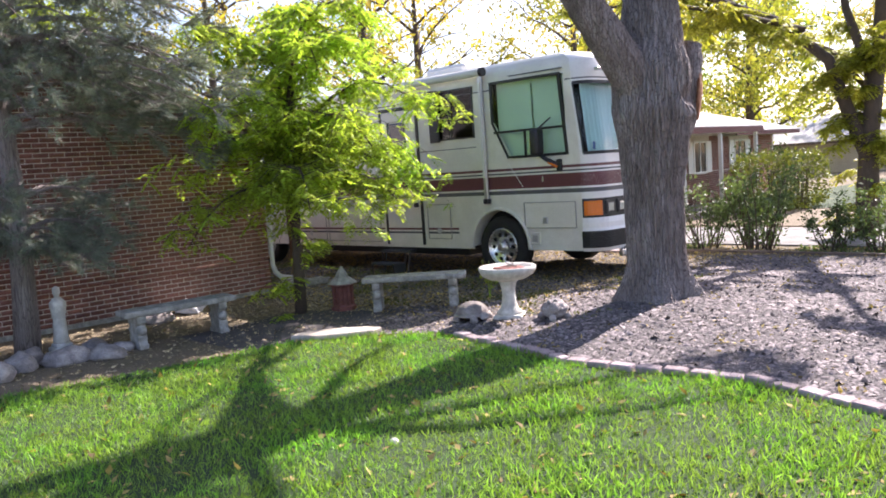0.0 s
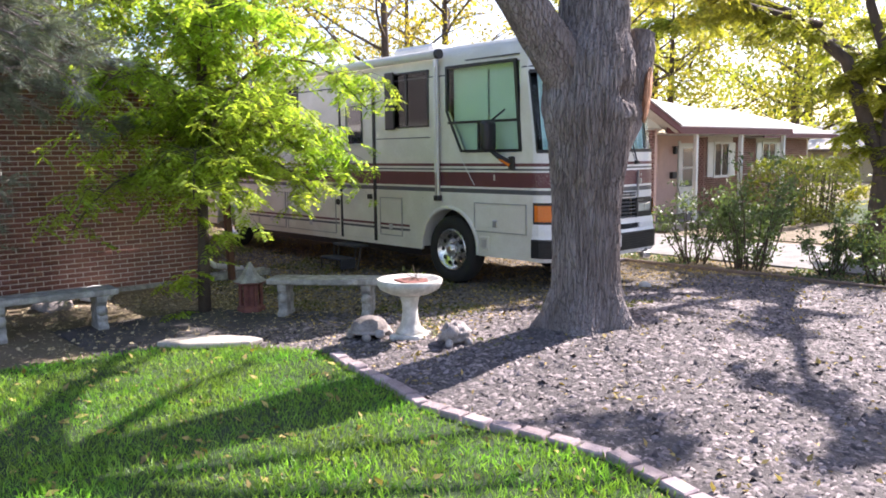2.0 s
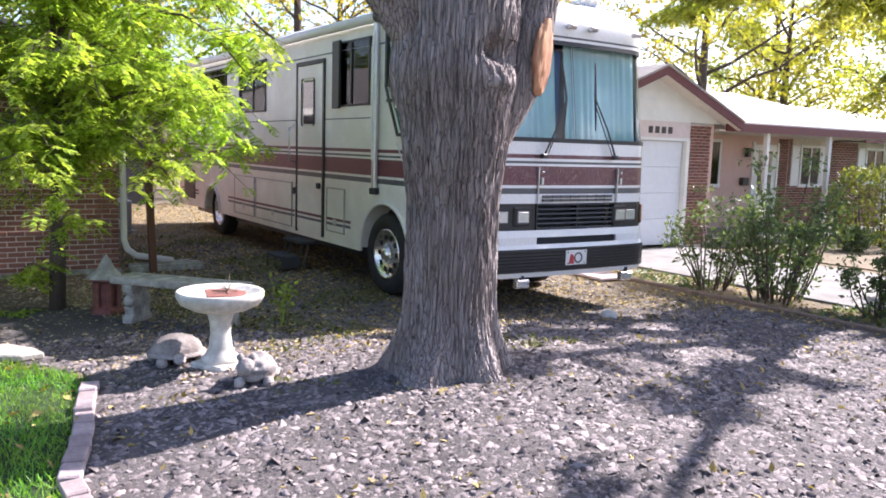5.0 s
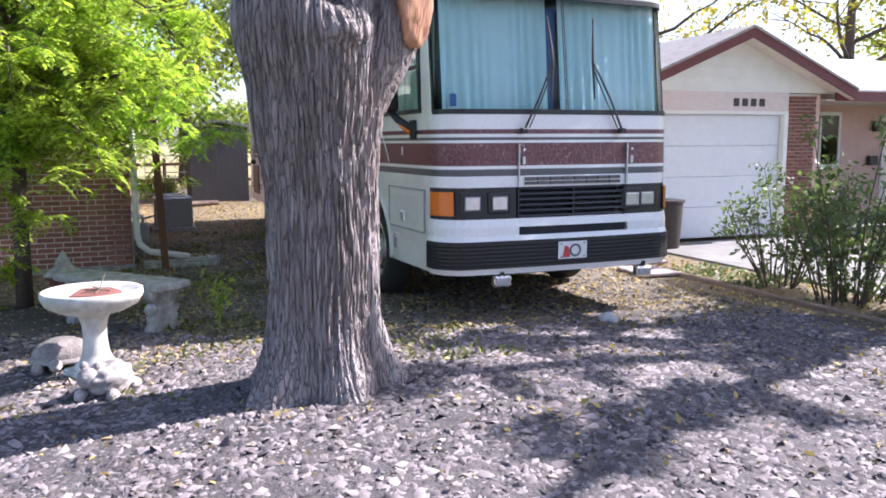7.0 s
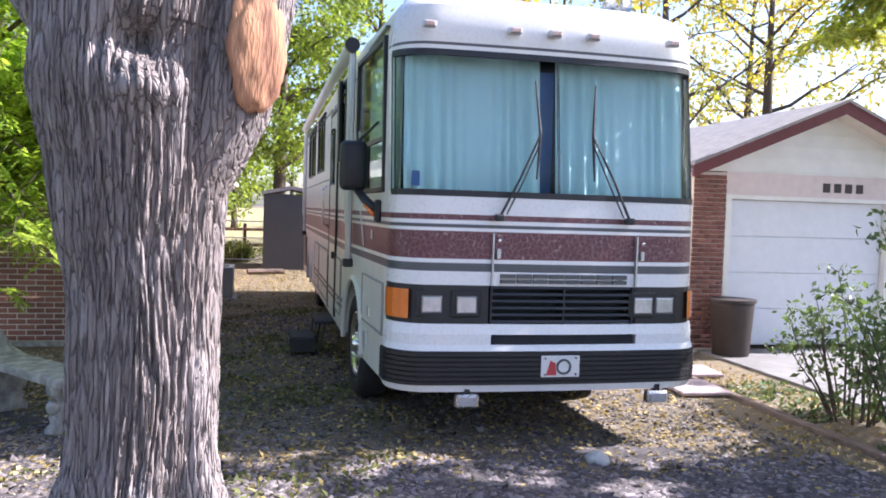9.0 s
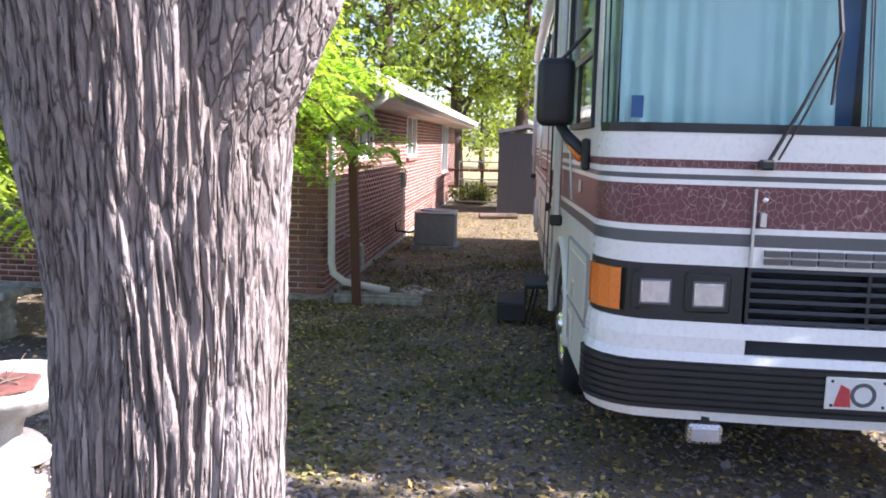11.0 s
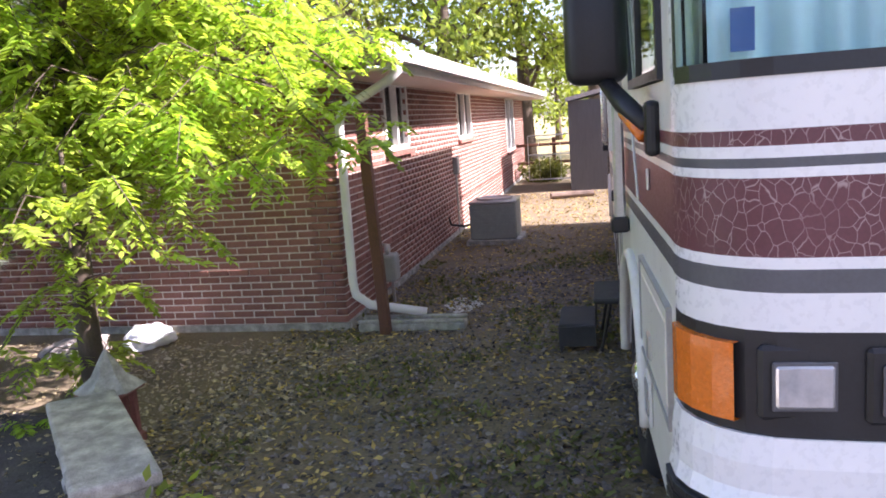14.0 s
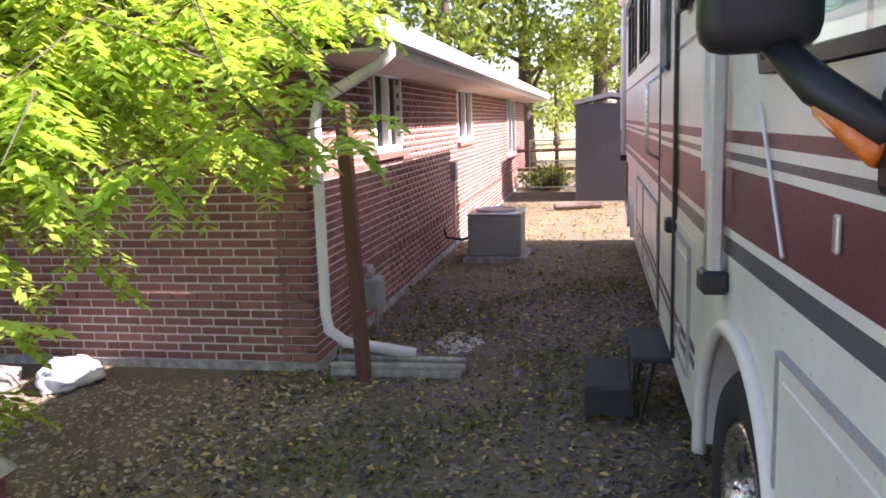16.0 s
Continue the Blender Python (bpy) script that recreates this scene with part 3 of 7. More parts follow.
def rv_wheel(cx, cy, dual=False):
    rad = 0.49
    w = rv_part("wheel", wheel_ring([(0.30, 0.03), (0.33, 0.0), (0.44, -0.005), (rad - 0.02, 0.02), (rad, 0.05), (rad, 0.20), (rad - 0.02, 0.24), (0.30, 0.25)], 48, (cx, cy, 0.485)),
                M_RUBBER, "black tyre on a polished wheel", True)
    c = (cx, cy, 0.485)
    depth = 0.09 if dual else 0.0
    rim = wheel_ring([(0.305, 0.015), (0.29, 0.0), (0.275, 0.02), (0.262, 0.055 + depth), (0.12, 0.03 + depth), (0.115, 0.05 + depth), (0.26, 0.10 + depth), (0.305, 0.10)], 40, c)
    sub_part("rim", rim, M_CHROME, w, "polished steel wheel simulator", True)
    hub = lathe([(0.10, 0), (0.095, 0.02), (0.08, 0.03), (0.075, 0.06), (0.055, 0.075), (0.02, 0.08)], 20)
    for v in hub.verts:
        v.co = Vector((c[0] + v.co.x, c[1] + 0.04 + depth - v.co.z, c[2] + v.co.y))
    sub_part("hub_cap", hub, M_CHROME, w, "", True)
    for k in range(10):
        a = 2 * math.pi * k / 10
        hole = lathe([(0.034, 0), (0.034, 0.016), (0.01, 0.018)], 10)
        for v in hole.verts:
            v.co = Vector((c[0] + 0.2 * math.cos(a) + v.co.x * 1.0, c[1] + 0.049 + depth - v.co.z, c[2] + 0.2 * math.sin(a) + v.co.y))
        sub_part("hand_hole", hole, M_BLACK, w)
        a += math.pi / 10
        nut = lathe([(0.013, 0), (0.013, 0.03), (0.006, 0.036)], 6)
        for v in nut.verts:
            v.co = Vector((c[0] + 0.105 * math.cos(a) + v.co.x, c[1] + 0.035 + depth - v.co.z, c[2] + 0.105 * math.sin(a) + v.co.y))
        sub_part("lug_nut", nut, M_CHROME, w)


rv_wheel(-7.315, 9.315)
rv_wheel(-14.2, 9.42, True)
rv_wheel(-7.33, 11.44)
rv_wheel(-14.2, 11.40)


# ---- front: curved strips that follow the nose
def nose_strip(z0, z1, k0, k1, out0, out1, thick=0.02, rows=1, ribs=0.0):
    """Strip round the nose between outline points k0..k1 (floats), standing out from the shell."""
    bm = bmesh.new()
    zs, outs = [], []
    for i in range(rows + 1):
        z = z0 + (z1 - z0) * i / rows
        o = out0 + (out1 - out0) * i / rows
        if ribs and i < rows:
            zs += [z, z + (z1 - z0) / rows * 0.62, z + (z1 - z0) / rows * 0.66]
            outs += [o + ribs, o + ribs, o]
        zs.append(z)
        outs.append(o)
    ks = sorted({k0, k1, *[k for k in range(int(math.ceil(k0)), int(k1) + 1)]})

    def at(z, o, k):
        ol = outline(z, o)
        i = int(math.floor(k))
        a, b = ol[i], ol[min(i + 1, len(ol) - 1)]
        t = k - i
        return (a[0] + (b[0] - a[0]) * t, a[1] + (b[1] - a[1]) * t, z)
    rows_v = [[bm.verts.new(at(z, o, k)) for k in ks] for z, o in zip(zs, outs)]
    back = [[bm.verts.new(at(z, o - thick - (ribs if False else 0), k)) for k in ks] for z, o in ((zs[0], outs[0]), (zs[-1], outs[-1]))]
    for r, s in zip(rows_v, rows_v[1:]):
        for i in range(len(ks) - 1):
            bm.faces.new((r[i], r[i + 1], s[i + 1], s[i]))
    for i in range(len(ks) - 1):
        bm.faces.new((back[0][i], back[0][i + 1], rows_v[0][i + 1], rows_v[0][i]))
        bm.faces.new((rows_v[-1][i], rows_v[-1][i + 1], back[1][i + 1], back[1][i]))
        bm.faces.new((back[1][i], back[1][i + 1], back[0][i + 1], back[0][i]))
    bmesh.ops.recalc_face_normals(bm, faces=list(bm.faces))
    return bm


K0, K1 = NX - 1, NX + 6 + NT + 6      # whole nose
KA = NX + 6                           # first point of the flat front


def front_k(y, z=1.1):
    """Outline index (float) for a y on the front."""
    ol = outline(z)
    for i in range(KA - 7, K1):
        if ol[i][1] <= y <= ol[i + 1][1]:
            return i + (y - ol[i][1]) / (ol[i + 1][1] - ol[i][1])
    return K1


rv_part("bumper", nose_strip(0.50, 0.745, K0, K1, 0.028, 0.028, 0.07, 7, 0.012), M_BLACK, "black ribbed rubber bumper")
rv_part("bumper_lip", nose_strip(0.445, 0.50, K0, K1, 0.01, 0.03, 0.06), M_GEL, "white lower valance")
rv_part("bumper_shelf", nose_strip(0.745, 0.79, K0, K1, 0.03, 0.018, 0.06), M_GEL)
rv_part("front_bar", nose_strip(0.79, 0.865, K0, front_k(10.03), 0.018, 0.018, 0.05), M_GEL)
rv_part("front_bar", nose_strip(0.79, 0.865, front_k(11.15), K1, 0.018, 0.018, 0.05), M_GEL)
rv_part("front_bar", nose_strip(0.865, 0.94, K0, K1, 0.018, 0.008, 0.05), M_GEL)
rv_part("air_slot", nose_strip(0.79, 0.865, front_k(10.03), front_k(11.15), 0.0, 0.0, 0.03), M_DARK, "black air intake slot")
rv_part("light_panel", nose_strip(0.94, 1.22, K0, front_k(10.00), 0.0, 0.0, 0.05), M_BLACK, "black headlamp surround")
rv_part("light_panel", nose_strip(0.94, 1.22, front_k(11.16), K1, 0.0, 0.0, 0.05), M_BLACK, "black headlamp surround")
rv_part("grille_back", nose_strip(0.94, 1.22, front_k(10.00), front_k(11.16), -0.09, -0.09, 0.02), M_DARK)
for i in range(6):
    z = 0.95 + i * 0.05
    rv_part("grille_slat", nose_strip(z, z + 0.018, front_k(10.02), front_k(11.14), 0.002, -0.004, 0.05), M_BLACK)
for y in (10.02, 10.58, 11.13):
    rv_part("grille_post", box(-5.45, -5.365, y - 0.008, y + 0.008, 0.94, 1.22), M_BLACK)
amb_l = nose_strip(0.975, 1.185, NX - 0.6, NX + 2.8, 0.018, 0.018, 0.03)
rv_part("turn_signal", amb_l, M_AMBER, "amber wrap-round turn signal")
rv_part("turn_signal", nose_strip(0.975, 1.185, K1 - 3.8, K1 - 0.4, 0.018, 0.018, 0.03), M_AMBER, "amber wrap-round turn signal")
for y in (9.585, 9.835, 11.215, 11.405):
    w = 0.082
    x = -5.372 if 9.8 < y < 11.3 else -5.405
    h = rv_part("headlamp", box(x - 0.02, x + 0.012, y - w, y + w, 1.01, 1.15, 0.012), M_BLACK, "square sealed-beam headlamp")
    sub_part("bezel", prism([(y - w + 0.004, 1.015), (y + w - 0.004, 1.015), (y + w - 0.004, 1.145), (y - w + 0.004, 1.145)], "x", x + 0.008, x + 0.016, bev=0.003), M_GREY, h)
    sub_part("lens", box(x + 0.006, x + 0.022, y - w + 0.012, y + w - 0.012, 1.024, 1.136, 0.006), M_LAMP, h)
    sub_part("surround", box(x - 0.03, x + 0.004, y - w - 0.028, y + w + 0.028, 0.985, 1.185, 0.012), M_BLACK, h)
for y in (9.86, 11.36):
    f = rv_part("fog_lamp", box(-5.42, -5.34, y - 0.085, y + 0.085, 0.33, 0.43, 0.012), M_CHROME, "chrome fog lamp below the bumper")
    sub_part("lens", box(-5.345, -5.333, y - 0.07, y + 0.07, 0.345, 0.415, 0.005), M_LAMP, f)
    sub_part("bracket", box(-5.42, -5.36, y - 0.02, y + 0.02, 0.42, 0.48), M_BLACK, f)
pl = rv_part("front_plate", box(-5.319, -5.311, 10.40, 10.70, 0.555, 0.715, 0.004), M_WHITE, "white novelty plate with a red and grey emblem")
ring = wheel_ring([(0.042, 0), (0.06, 0), (0.06, 0.003), (0.042, 0.003)], 20, (0, 0, 0))
for v in ring.verts:
    v.co = Vector((-5.310 + v.co.y, 10.575 + v.co.x, 0.632 + v.co.z))
sub_part("emblem", ring, M_GREY, pl)
sub_part("emblem", prism([(10.44, 0.57), (10.52, 0.57), (10.51, 0.66), (10.47, 0.68)], "x", -5.311, -5.308), M_RED, pl)
for y, z in ((10.43, 0.575), (10.67, 0.575), (10.43, 0.695), (10.67, 0.695)):
    sub_part("bolt", lathe([(0.008, 0), (0.006, 0.006)], 8, (0, 0, 0)), M_BLACK, pl).matrix_basis = pose(-5.311, y, z, 0, 90, 0)

# centre hood panel seams, latches and the badge
for y in (10.02, 11.145):
    rv_part("panel_seam", box(-5.40, -5.352, y - 0.006, y + 0.006, 1.225, 1.60), M_ALU, "metal edge of the hood panel")
    l = rv_part("latch", box(-5.38, -5.338, y + 0.025, y + 0.055, 1.42, 1.49, 0.004), M_ALU)
    sub_part("knob", lathe([(0.012, 0), (0.012, 0.012), (0.004, 0.014)], 10), M_CHROME, l).matrix_basis = pose(-5.345, y + 0.04, 1.55, 0, 90, 0)


# eight plain dark blocks, each split by a white line, in place of the maker's name
for i in range(8):
    y = 10.083 + i * 0.1245
    badge = box(-5.375, -5.346, y, y + 0.112, 1.240, 1.266)
    box(-5.375, -5.346, y, y + 0.112, 1.278, 1.308, bm=badge)
    rv_part("badge_block", badge, M_GREY)

# windscreen: two panes, rubber frame, centre bar, curtain behind
for a, b in ((NX + 0.0, KA + NT / 2 - 0.52), (KA + NT / 2 - 0.48, K1 - 1.0)):
    g = rv_part("windscreen", nose_strip(1.89, 2.90, a, b, -0.012, -0.012, 0.006, 6), M_GLASS, "large curved windscreen pane", True)
    g.visible_shadow = False
rv_part("windscreen_seal", nose_strip(1.86, 1.905, NX - 0.1, K1 - 0.9, 0.004, 0.004, 0.03), M_BLACK)
rv_part("windscreen_seal", nose_strip(2.885, 2.93, NX - 0.1, K1 - 0.9, 0.004, 0.004, 0.03), M_BLACK)
for k in (NX + 0.0, KA + NT / 2 - 0.5, K1 - 1.0):
    rv_part("windscreen_seal", nose_strip(1.88, 2.91, k - 0.13 if k > NX + 2 else k - 0.3, k + 0.13 if k < K1 - 4 else k + 0.3, 0.004, 0.004, 0.03, 6), M_BLACK)


def curtain(y0, y1, z0, z1, x, folds, amp):
    bm = bmesh.new()
    n = folds * 8
    rows = []
    for zi in range(9):
        z = z0 + (z1 - z0) * zi / 8
        row = []
        for i in range(n + 1):
            t = i / n
            a = amp * (0.55 + 0.45 * math.sin(t * 9.0)) * (1.1 - 0.5 * zi / 8)
            row.append(bm.verts.new((x - 0.12 * zi / 8 + a * math.sin(t * folds * 2 * math.pi + 1.1 * math.sin(t * 17)), y0 + (y1 - y0) * t, z)))
        rows.append(row)
    for r, s in zip(rows, rows[1:]):
        for i in range(n):
            bm.faces.new((r[i], r[i + 1], s[i + 1], s[i]))
    return bm


rv_part("curtain", curtain(9.39, 10.45, 1.80, 2.93, -5.60, 11, 0.028), M_CURTAIN, "pale teal pleated windscreen curtain", True)
rv_part("curtain", curtain(10.57, 11.64, 1.80, 2.93, -5.60, 11, 0.028), M_CURTAIN, "pale teal pleated windscreen curtain", True)
rv_part("curtain_gap", box(-5.80, -5.78, 10.43, 10.59, 1.9, 2.85), M_BLUE)
rv_part("dashboard", box(-6.3, -5.72, 9.42, 11.62, 1.80, 1.885, 0.02), M_BLUE, "blue-grey dashboard top")
rv_part("window_card", box(-5.56, -5.555, 9.44, 9.50, 1.93, 2.04), M_BLUE, "blue card on the windscreen")
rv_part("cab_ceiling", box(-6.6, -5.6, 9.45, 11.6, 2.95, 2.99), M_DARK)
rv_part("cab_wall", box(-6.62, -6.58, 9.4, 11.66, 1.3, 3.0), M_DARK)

# wipers: an arm pair and a blade each
for sgn, y in ((1, 10.05), (-1, 11.06)):
    arm = tube([(-5.325, y, 1.72), (-5.315, y + sgn * 0.14, 2.0), (-5.36, y + sgn * 0.30, 2.33)], [0.011, 0.009, 0.008], 6)
    tube([(-5.325, y + sgn * 0.05, 1.74), (-5.335, y + sgn * 0.17, 1.98), (-5.36, y + sgn * 0.305, 2.28)], 0.006, 6, arm)
    w = rv_part("wiper", arm, M_BLACK, "black pantograph wiper arm")
    sub_part("blade", tube([(-5.36, y + sgn * 0.28, 1.98 + 0.02), (-5.365, y + sgn * 0.30, 2.33), (-5.43, y + sgn * 0.27, 2.72)], [0.007, 0.014, 0.007], 6), M_BLACK, w)
    sub_part("pivot", box(-5.36, -5.30, y - 0.035, y + 0.035, 1.69, 1.74, 0.01), M_BLACK, w)

# marker lamps on the cap, horns on the roof
for y in (9.52, 10.16, 10.47, 10.77, 11.42):
    m = rv_part("marker_lamp", box(-5.50, -5.435, y - 0.05, y + 0.05, 3.055, 3.105, 0.008), M_ALU)
    sub_part("lens", box(-5.437, -5.425, y - 0.036, y + 0.036, 3.064, 3.096, 0.004), mat("marker_lens", (0.66, 0.48, 0.42), 0.3), m)
for y in (11.16, 11.30):
    hz = lathe([(0.02, 0), (0.022, 0.10), (0.03, 0.2), (0.062, 0.28), (0.058, 0.28), (0.02, 0.2)], 16)
    for v in hz.verts:
        v.co = Vector((-6.35 + v.co.z, y + v.co.x, 3.50 + v.co.y))
    h = rv_part("air_horn", hz, M_CHROME, "chrome trumpet air horn on the roof", True)
    sub_part("stand", box(-6.3, -6.2, y - 0.02, y + 0.02, 3.40, 3.49), M_BLACK, h)


# ---- side windows
def side_window(x0, x1, z0, z1, name="side_window", cut=0.0, glassmat=None, bar=None, back=None):
    y = YL
    poly = [(x0, z0 + cut * 1.9), (x0 + cut, z0), (x1, z0), (x1 - 0.10 * (cut > 0), z1), (x0, z1)] if cut else [(x0, z0), (x1, z0), (x1, z1), (x0, z1)]
    c = Vector((sum(p[0] for p in poly) / len(poly), sum(p[1] for p in poly) / len(poly)))
    bm = bmesh.new()
    n = len(poly)
    loops = []
    for f, dy in ((1.0, -0.018), (0.94, -0.018), (0.94, 0.03), (1.0, 0.03)):
        loops.append([bm.verts.new((c.x + (p[0] - c.x) * (1 - (1 - f) * 1.0), y + dy, c.y + (p[1] - c.y) * f)) for p in poly])
    for i in range(4):
        a, b = loops[i], loops[(i + 1) % 4]
        for k in range(n):
            bm.faces.new((a[k], a[(k + 1) % n], b[(k + 1) % n], b[k]))
    bmesh.ops.recalc_face_normals(bm, faces=list(bm.faces))
    w = rv_part(name, bm, M_BLACK, "black-framed motorhome window")
    pane = prism([(c.x + (p[0] - c.x) * 0.95, c.y + (p[1] - c.y) * 0.95) for p in poly], "y", y - 0.002, y + 0.003)
    p = sub_part("pane", pane, glassmat or M_TINT, w)
    p.visible_shadow = False
    if bar:
        a, b, horizontal = bar
        if horizontal:
            sub_part("glazing_bar", box(x0 + 0.04, x1 - 0.04, y - 0.014, y + 0.012, a - 0.018, a + 0.018), M_BLACK, w)
            sub_part("glazing_bar", box(b - 0.016, b + 0.016, y - 0.014, y + 0.012, z0 + 0.03, a), M_BLACK, w)
        else:
            sub_part("glazing_bar", box(a - 0.018, a + 0.018, y - 0.014, y + 0.012, z0 + 0.03, z1 - 0.03), M_BLACK, w)
    return w


cabw = side_window(-7.36, -5.89, 1.885, 3.09, cut=0.30, glassmat=M_GREENGLASS, bar=(2.30, -6.70, True))
# shell filler in the cut corner and behind the slanted edge
rv_part("body_filler", prism([(-7.345, 1.875), (-6.98, 1.875), (-7.345, 2.50)], "y", YL + 0.001, YL + 0.02), M_RVSIDE)
rv_part("body_filler", prism([(-5.93, 1.875), (-5.79, 1.875), (-5.79, 3.075), (-5.93, 3.075)], "y", YL + 0.004, YL + 0.015), M_RVSIDE)
rv_part("window_blind", box(-7.30, -5.85, 9.40, 9.41, 1.9, 3.06), M_BLIND, "pale green blind behind the cab window")
side_window(-8.75, -7.735, 2.26, 3.08, bar=(-8.25, 0, False))
side_window(-12.6, -11.3, 2.26, 3.08, bar=(-11.9, 0, False))
side_window(-15.1, -13.3, 2.26, 3.08, bar=(-14.2, 0, False))
rv_part("window_valance", box(-8.72, -8.50, YL - 0.06, YL - 0.02, 2.24, 3.10, 0.01), M_BLACK, "dark shade flap at the window edge")

# entry door
dr = rv_part("entry_door", box(-9.98, -9.10, YL - 0.014, YL + 0.01, 0.52, 2.86, 0.01), M_RVSIDE, "white entry door in a black gasket")
for x0, x1, z0, z1 in ((-10.03, -9.98, 0.50, 2.90), (-9.10, -9.04, 0.50, 2.90), (-10.03, -9.04, 2.86, 2.92)):
    sub_part("gasket", box(x0, x1, YL - 0.022, YL + 0.01, z0, z1, 0.006), M_BLACK, dr)
sub_part("door_window", box(-9.80, -9.36, YL - 0.02, YL + 0.012, 2.02, 2.68, 0.05, seg=3), mat("door_glass", (0.03, 0.035, 0.04), 0.08, var=0.05, bump=0, coat=1.0), dr)
for z0, z1, m in ((1.41, 1.61, M_MAROON), (1.32, 1.38, M_GREY), (1.635, 1.66, M_GREY), (1.69, 1.73, M_MAROON), (0.70, 0.735, M_GREY), (0.765, 0.80, M_MAROON)):
    sub_part("stripe", box(-9.975, -9.105, YL - 0.017, YL, z0, z1), m, dr)
sub_part("door_handle", box(-9.24, -9.14, YL - 0.05, YL, 1.16, 1.24, 0.012), M_BLACK, dr)
sub_part("lock_plate", lathe([(0.055, 0), (0.05, 0.02)], 16), M_BLACK, dr).matrix_basis = pose(-10.12, YL, 1.08, 90, 0, 0)
gr = tube([(-10.12, YL, 1.50), (-10.12, YL - 0.09, 1.55), (-10.12, YL - 0.09, 1.98), (-10.12, YL, 2.04)], 0.013, 8)
rv_part("grab_rail", gr, M_CHROME, "chrome grab rail beside the door", True)
# body side mouldings
for z in (2.10, 1.235, 2.965):
    rv_part("side_moulding", box(-16.5, -10.06, YL - 0.008, YL, z, z + 0.014), M_GREY if z > 1.5 else M_RVSIDE)
    rv_part("side_moulding", box(-9.02, -7.72 if z > 1.5 else -8.25, YL - 0.008, YL, z, z + 0.014), M_GREY if z > 1.5 else M_RVSIDE)
for x0, x1 in ((-8.95, -8.22), (-13.25, -10.1), (-16.5, -15.15)):
    rv_part("low_stripe", box(x0, x1, YL - 0.003, YL + 0.002, 0.70, 0.735), M_GREY)
    rv_part("low_stripe", box(x0, x1, YL - 0.003, YL + 0.002, 0.765, 0.80), M_MAROON)


def hatch(x0, x1, z0, z1, handle=True):
    h = rv_part("compartment_door", box(x0, x1, YL - 0.012, YL + 0.004, z0, z1, 0.008), M_RVSIDE, "white baggage compartment door")
    for a, b, c, d in ((x0 - 0.012, x1 + 0.012, z1, z1 + 0.012), (x0 - 0.012, x1 + 0.012, z0 - 0.012, z0), (x0 - 0.012, x0, z0, z1), (x1, x1 + 0.012, z0, z1)):
        sub_part("frame_strip", box(a, b, YL - 0.018, YL, c, d), M_SEAM, h)
    sub_part("inner_panel", box(x0 + 0.05, x1 - 0.05, YL - 0.016, YL, z0 + 0.05, z1 - 0.05, 0.004), M_RVSIDE, h)
    for z, m in ((0.70, M_GREY), (0.765, M_MAROON)):
        if z0 < 0.68 and x1 < -8:
            sub_part("stripe", box(x0 + 0.004, x1 - 0.004, YL - 0.0185, YL, z, z + 0.035), m, h)
    if handle:
        xm = (x0 + x1) / 2
        sub_part("latch", box(xm - 0.05, xm + 0.05, YL - 0.026, YL, z0 + 0.09, z0 + 0.17, 0.008), M_ALU, h)


hatch(-6.78, -5.82, 0.80, 1.18, False)
sub = rv_part("latch", box(-6.43, -6.33, YL - 0.028, YL, 0.86, 0.96, 0.01), M_ALU)
rv_part("fuel_door", box(-6.70, -6.50, YL - 0.014, YL + 0.004, 0.53, 0.73, 0.01), M_RVSIDE, "small fuel filler door")
rv_part("fuel_recess", box(-6.665, -6.535, YL - 0.018, YL, 0.56, 0.70, 0.02), M_ALU)
hatch(-8.93, -8.40, 0.62, 1.19)
hatch(-11.75, -10.2, 0.55, 1.19)
hatch(-12.85, -11.85, 0.55, 1.19)
rv_part("vent_grille", box(-16.2, -15.4, YL - 0.012, YL, 0.60, 1.18, 0.01), M_BLACK, "black louvred vent")
for i in range(8):
    rv_part("louvre", box(-16.15, -15.45, YL - 0.022, YL - 0.01, 0.64 + i * 0.065, 0.665 + i * 0.065), M_BLACK)

# awning: arm beside the cab window, roller along the roof edge, folded arm at the tail
for x in (-7.52, -15.9):
    a = rv_part("awning_arm", box(x - 0.04, x + 0.04, YL - 0.07, YL - 0.015, 1.25, 3.27, 0.012), M_ALU, "white aluminium awning arm")
    sub_part("foot", box(x - 0.05, x + 0.06, YL - 0.09, YL, 1.19, 1.27, 0.012), M_BLACK, a)
    sub_part("slide", box(x - 0.02, x + 0.02, YL - 0.085, YL - 0.06, 1.6, 3.1), M_WHITE, a)
rol = tube([(-16.0, YL - 0.06, 3.27), (-7.45, YL - 0.06, 3.27)], 0.062, 14)
rv_part("awning_roller", rol, M_WHITE, "rolled white awning along the roof edge", True)
for x in (-7.45, -16.0):
    rv_part("roller_cap", tube([(x - 0.03, YL - 0.06, 3.27), (x + 0.03, YL - 0.06, 3.27)], 0.07, 14), M_BLACK)
rv_part("rain_gutter", box(-16.4, -5.95, YL - 0.012, YL + 0.02, 3.135, 3.155), M_GREY)
# White painted line of the livery, built as a thin tube.
rv_part("cord", tube([(-7.06, YL - 0.012, 1.81), (-6.78, YL - 0.012, 1.43)], 0.006, 5), M_WHITE, "slanted white painted line on the side")
rv_part("side_marker", box(-6.415, -6.385, YL - 0.012, YL, 1.50, 1.58, 0.004), M_ALU)
rv_part("roof_unit", box(-9.6, -8.6, 10.1, 10.95, 3.41, 3.62, 0.06), M_WHITE, "white roof air conditioner")
rv_part("roof_unit", box(-14.0, -13.0, 10.1, 10.95, 3.41, 3.62, 0.06), M_WHITE, "white roof air conditioner")
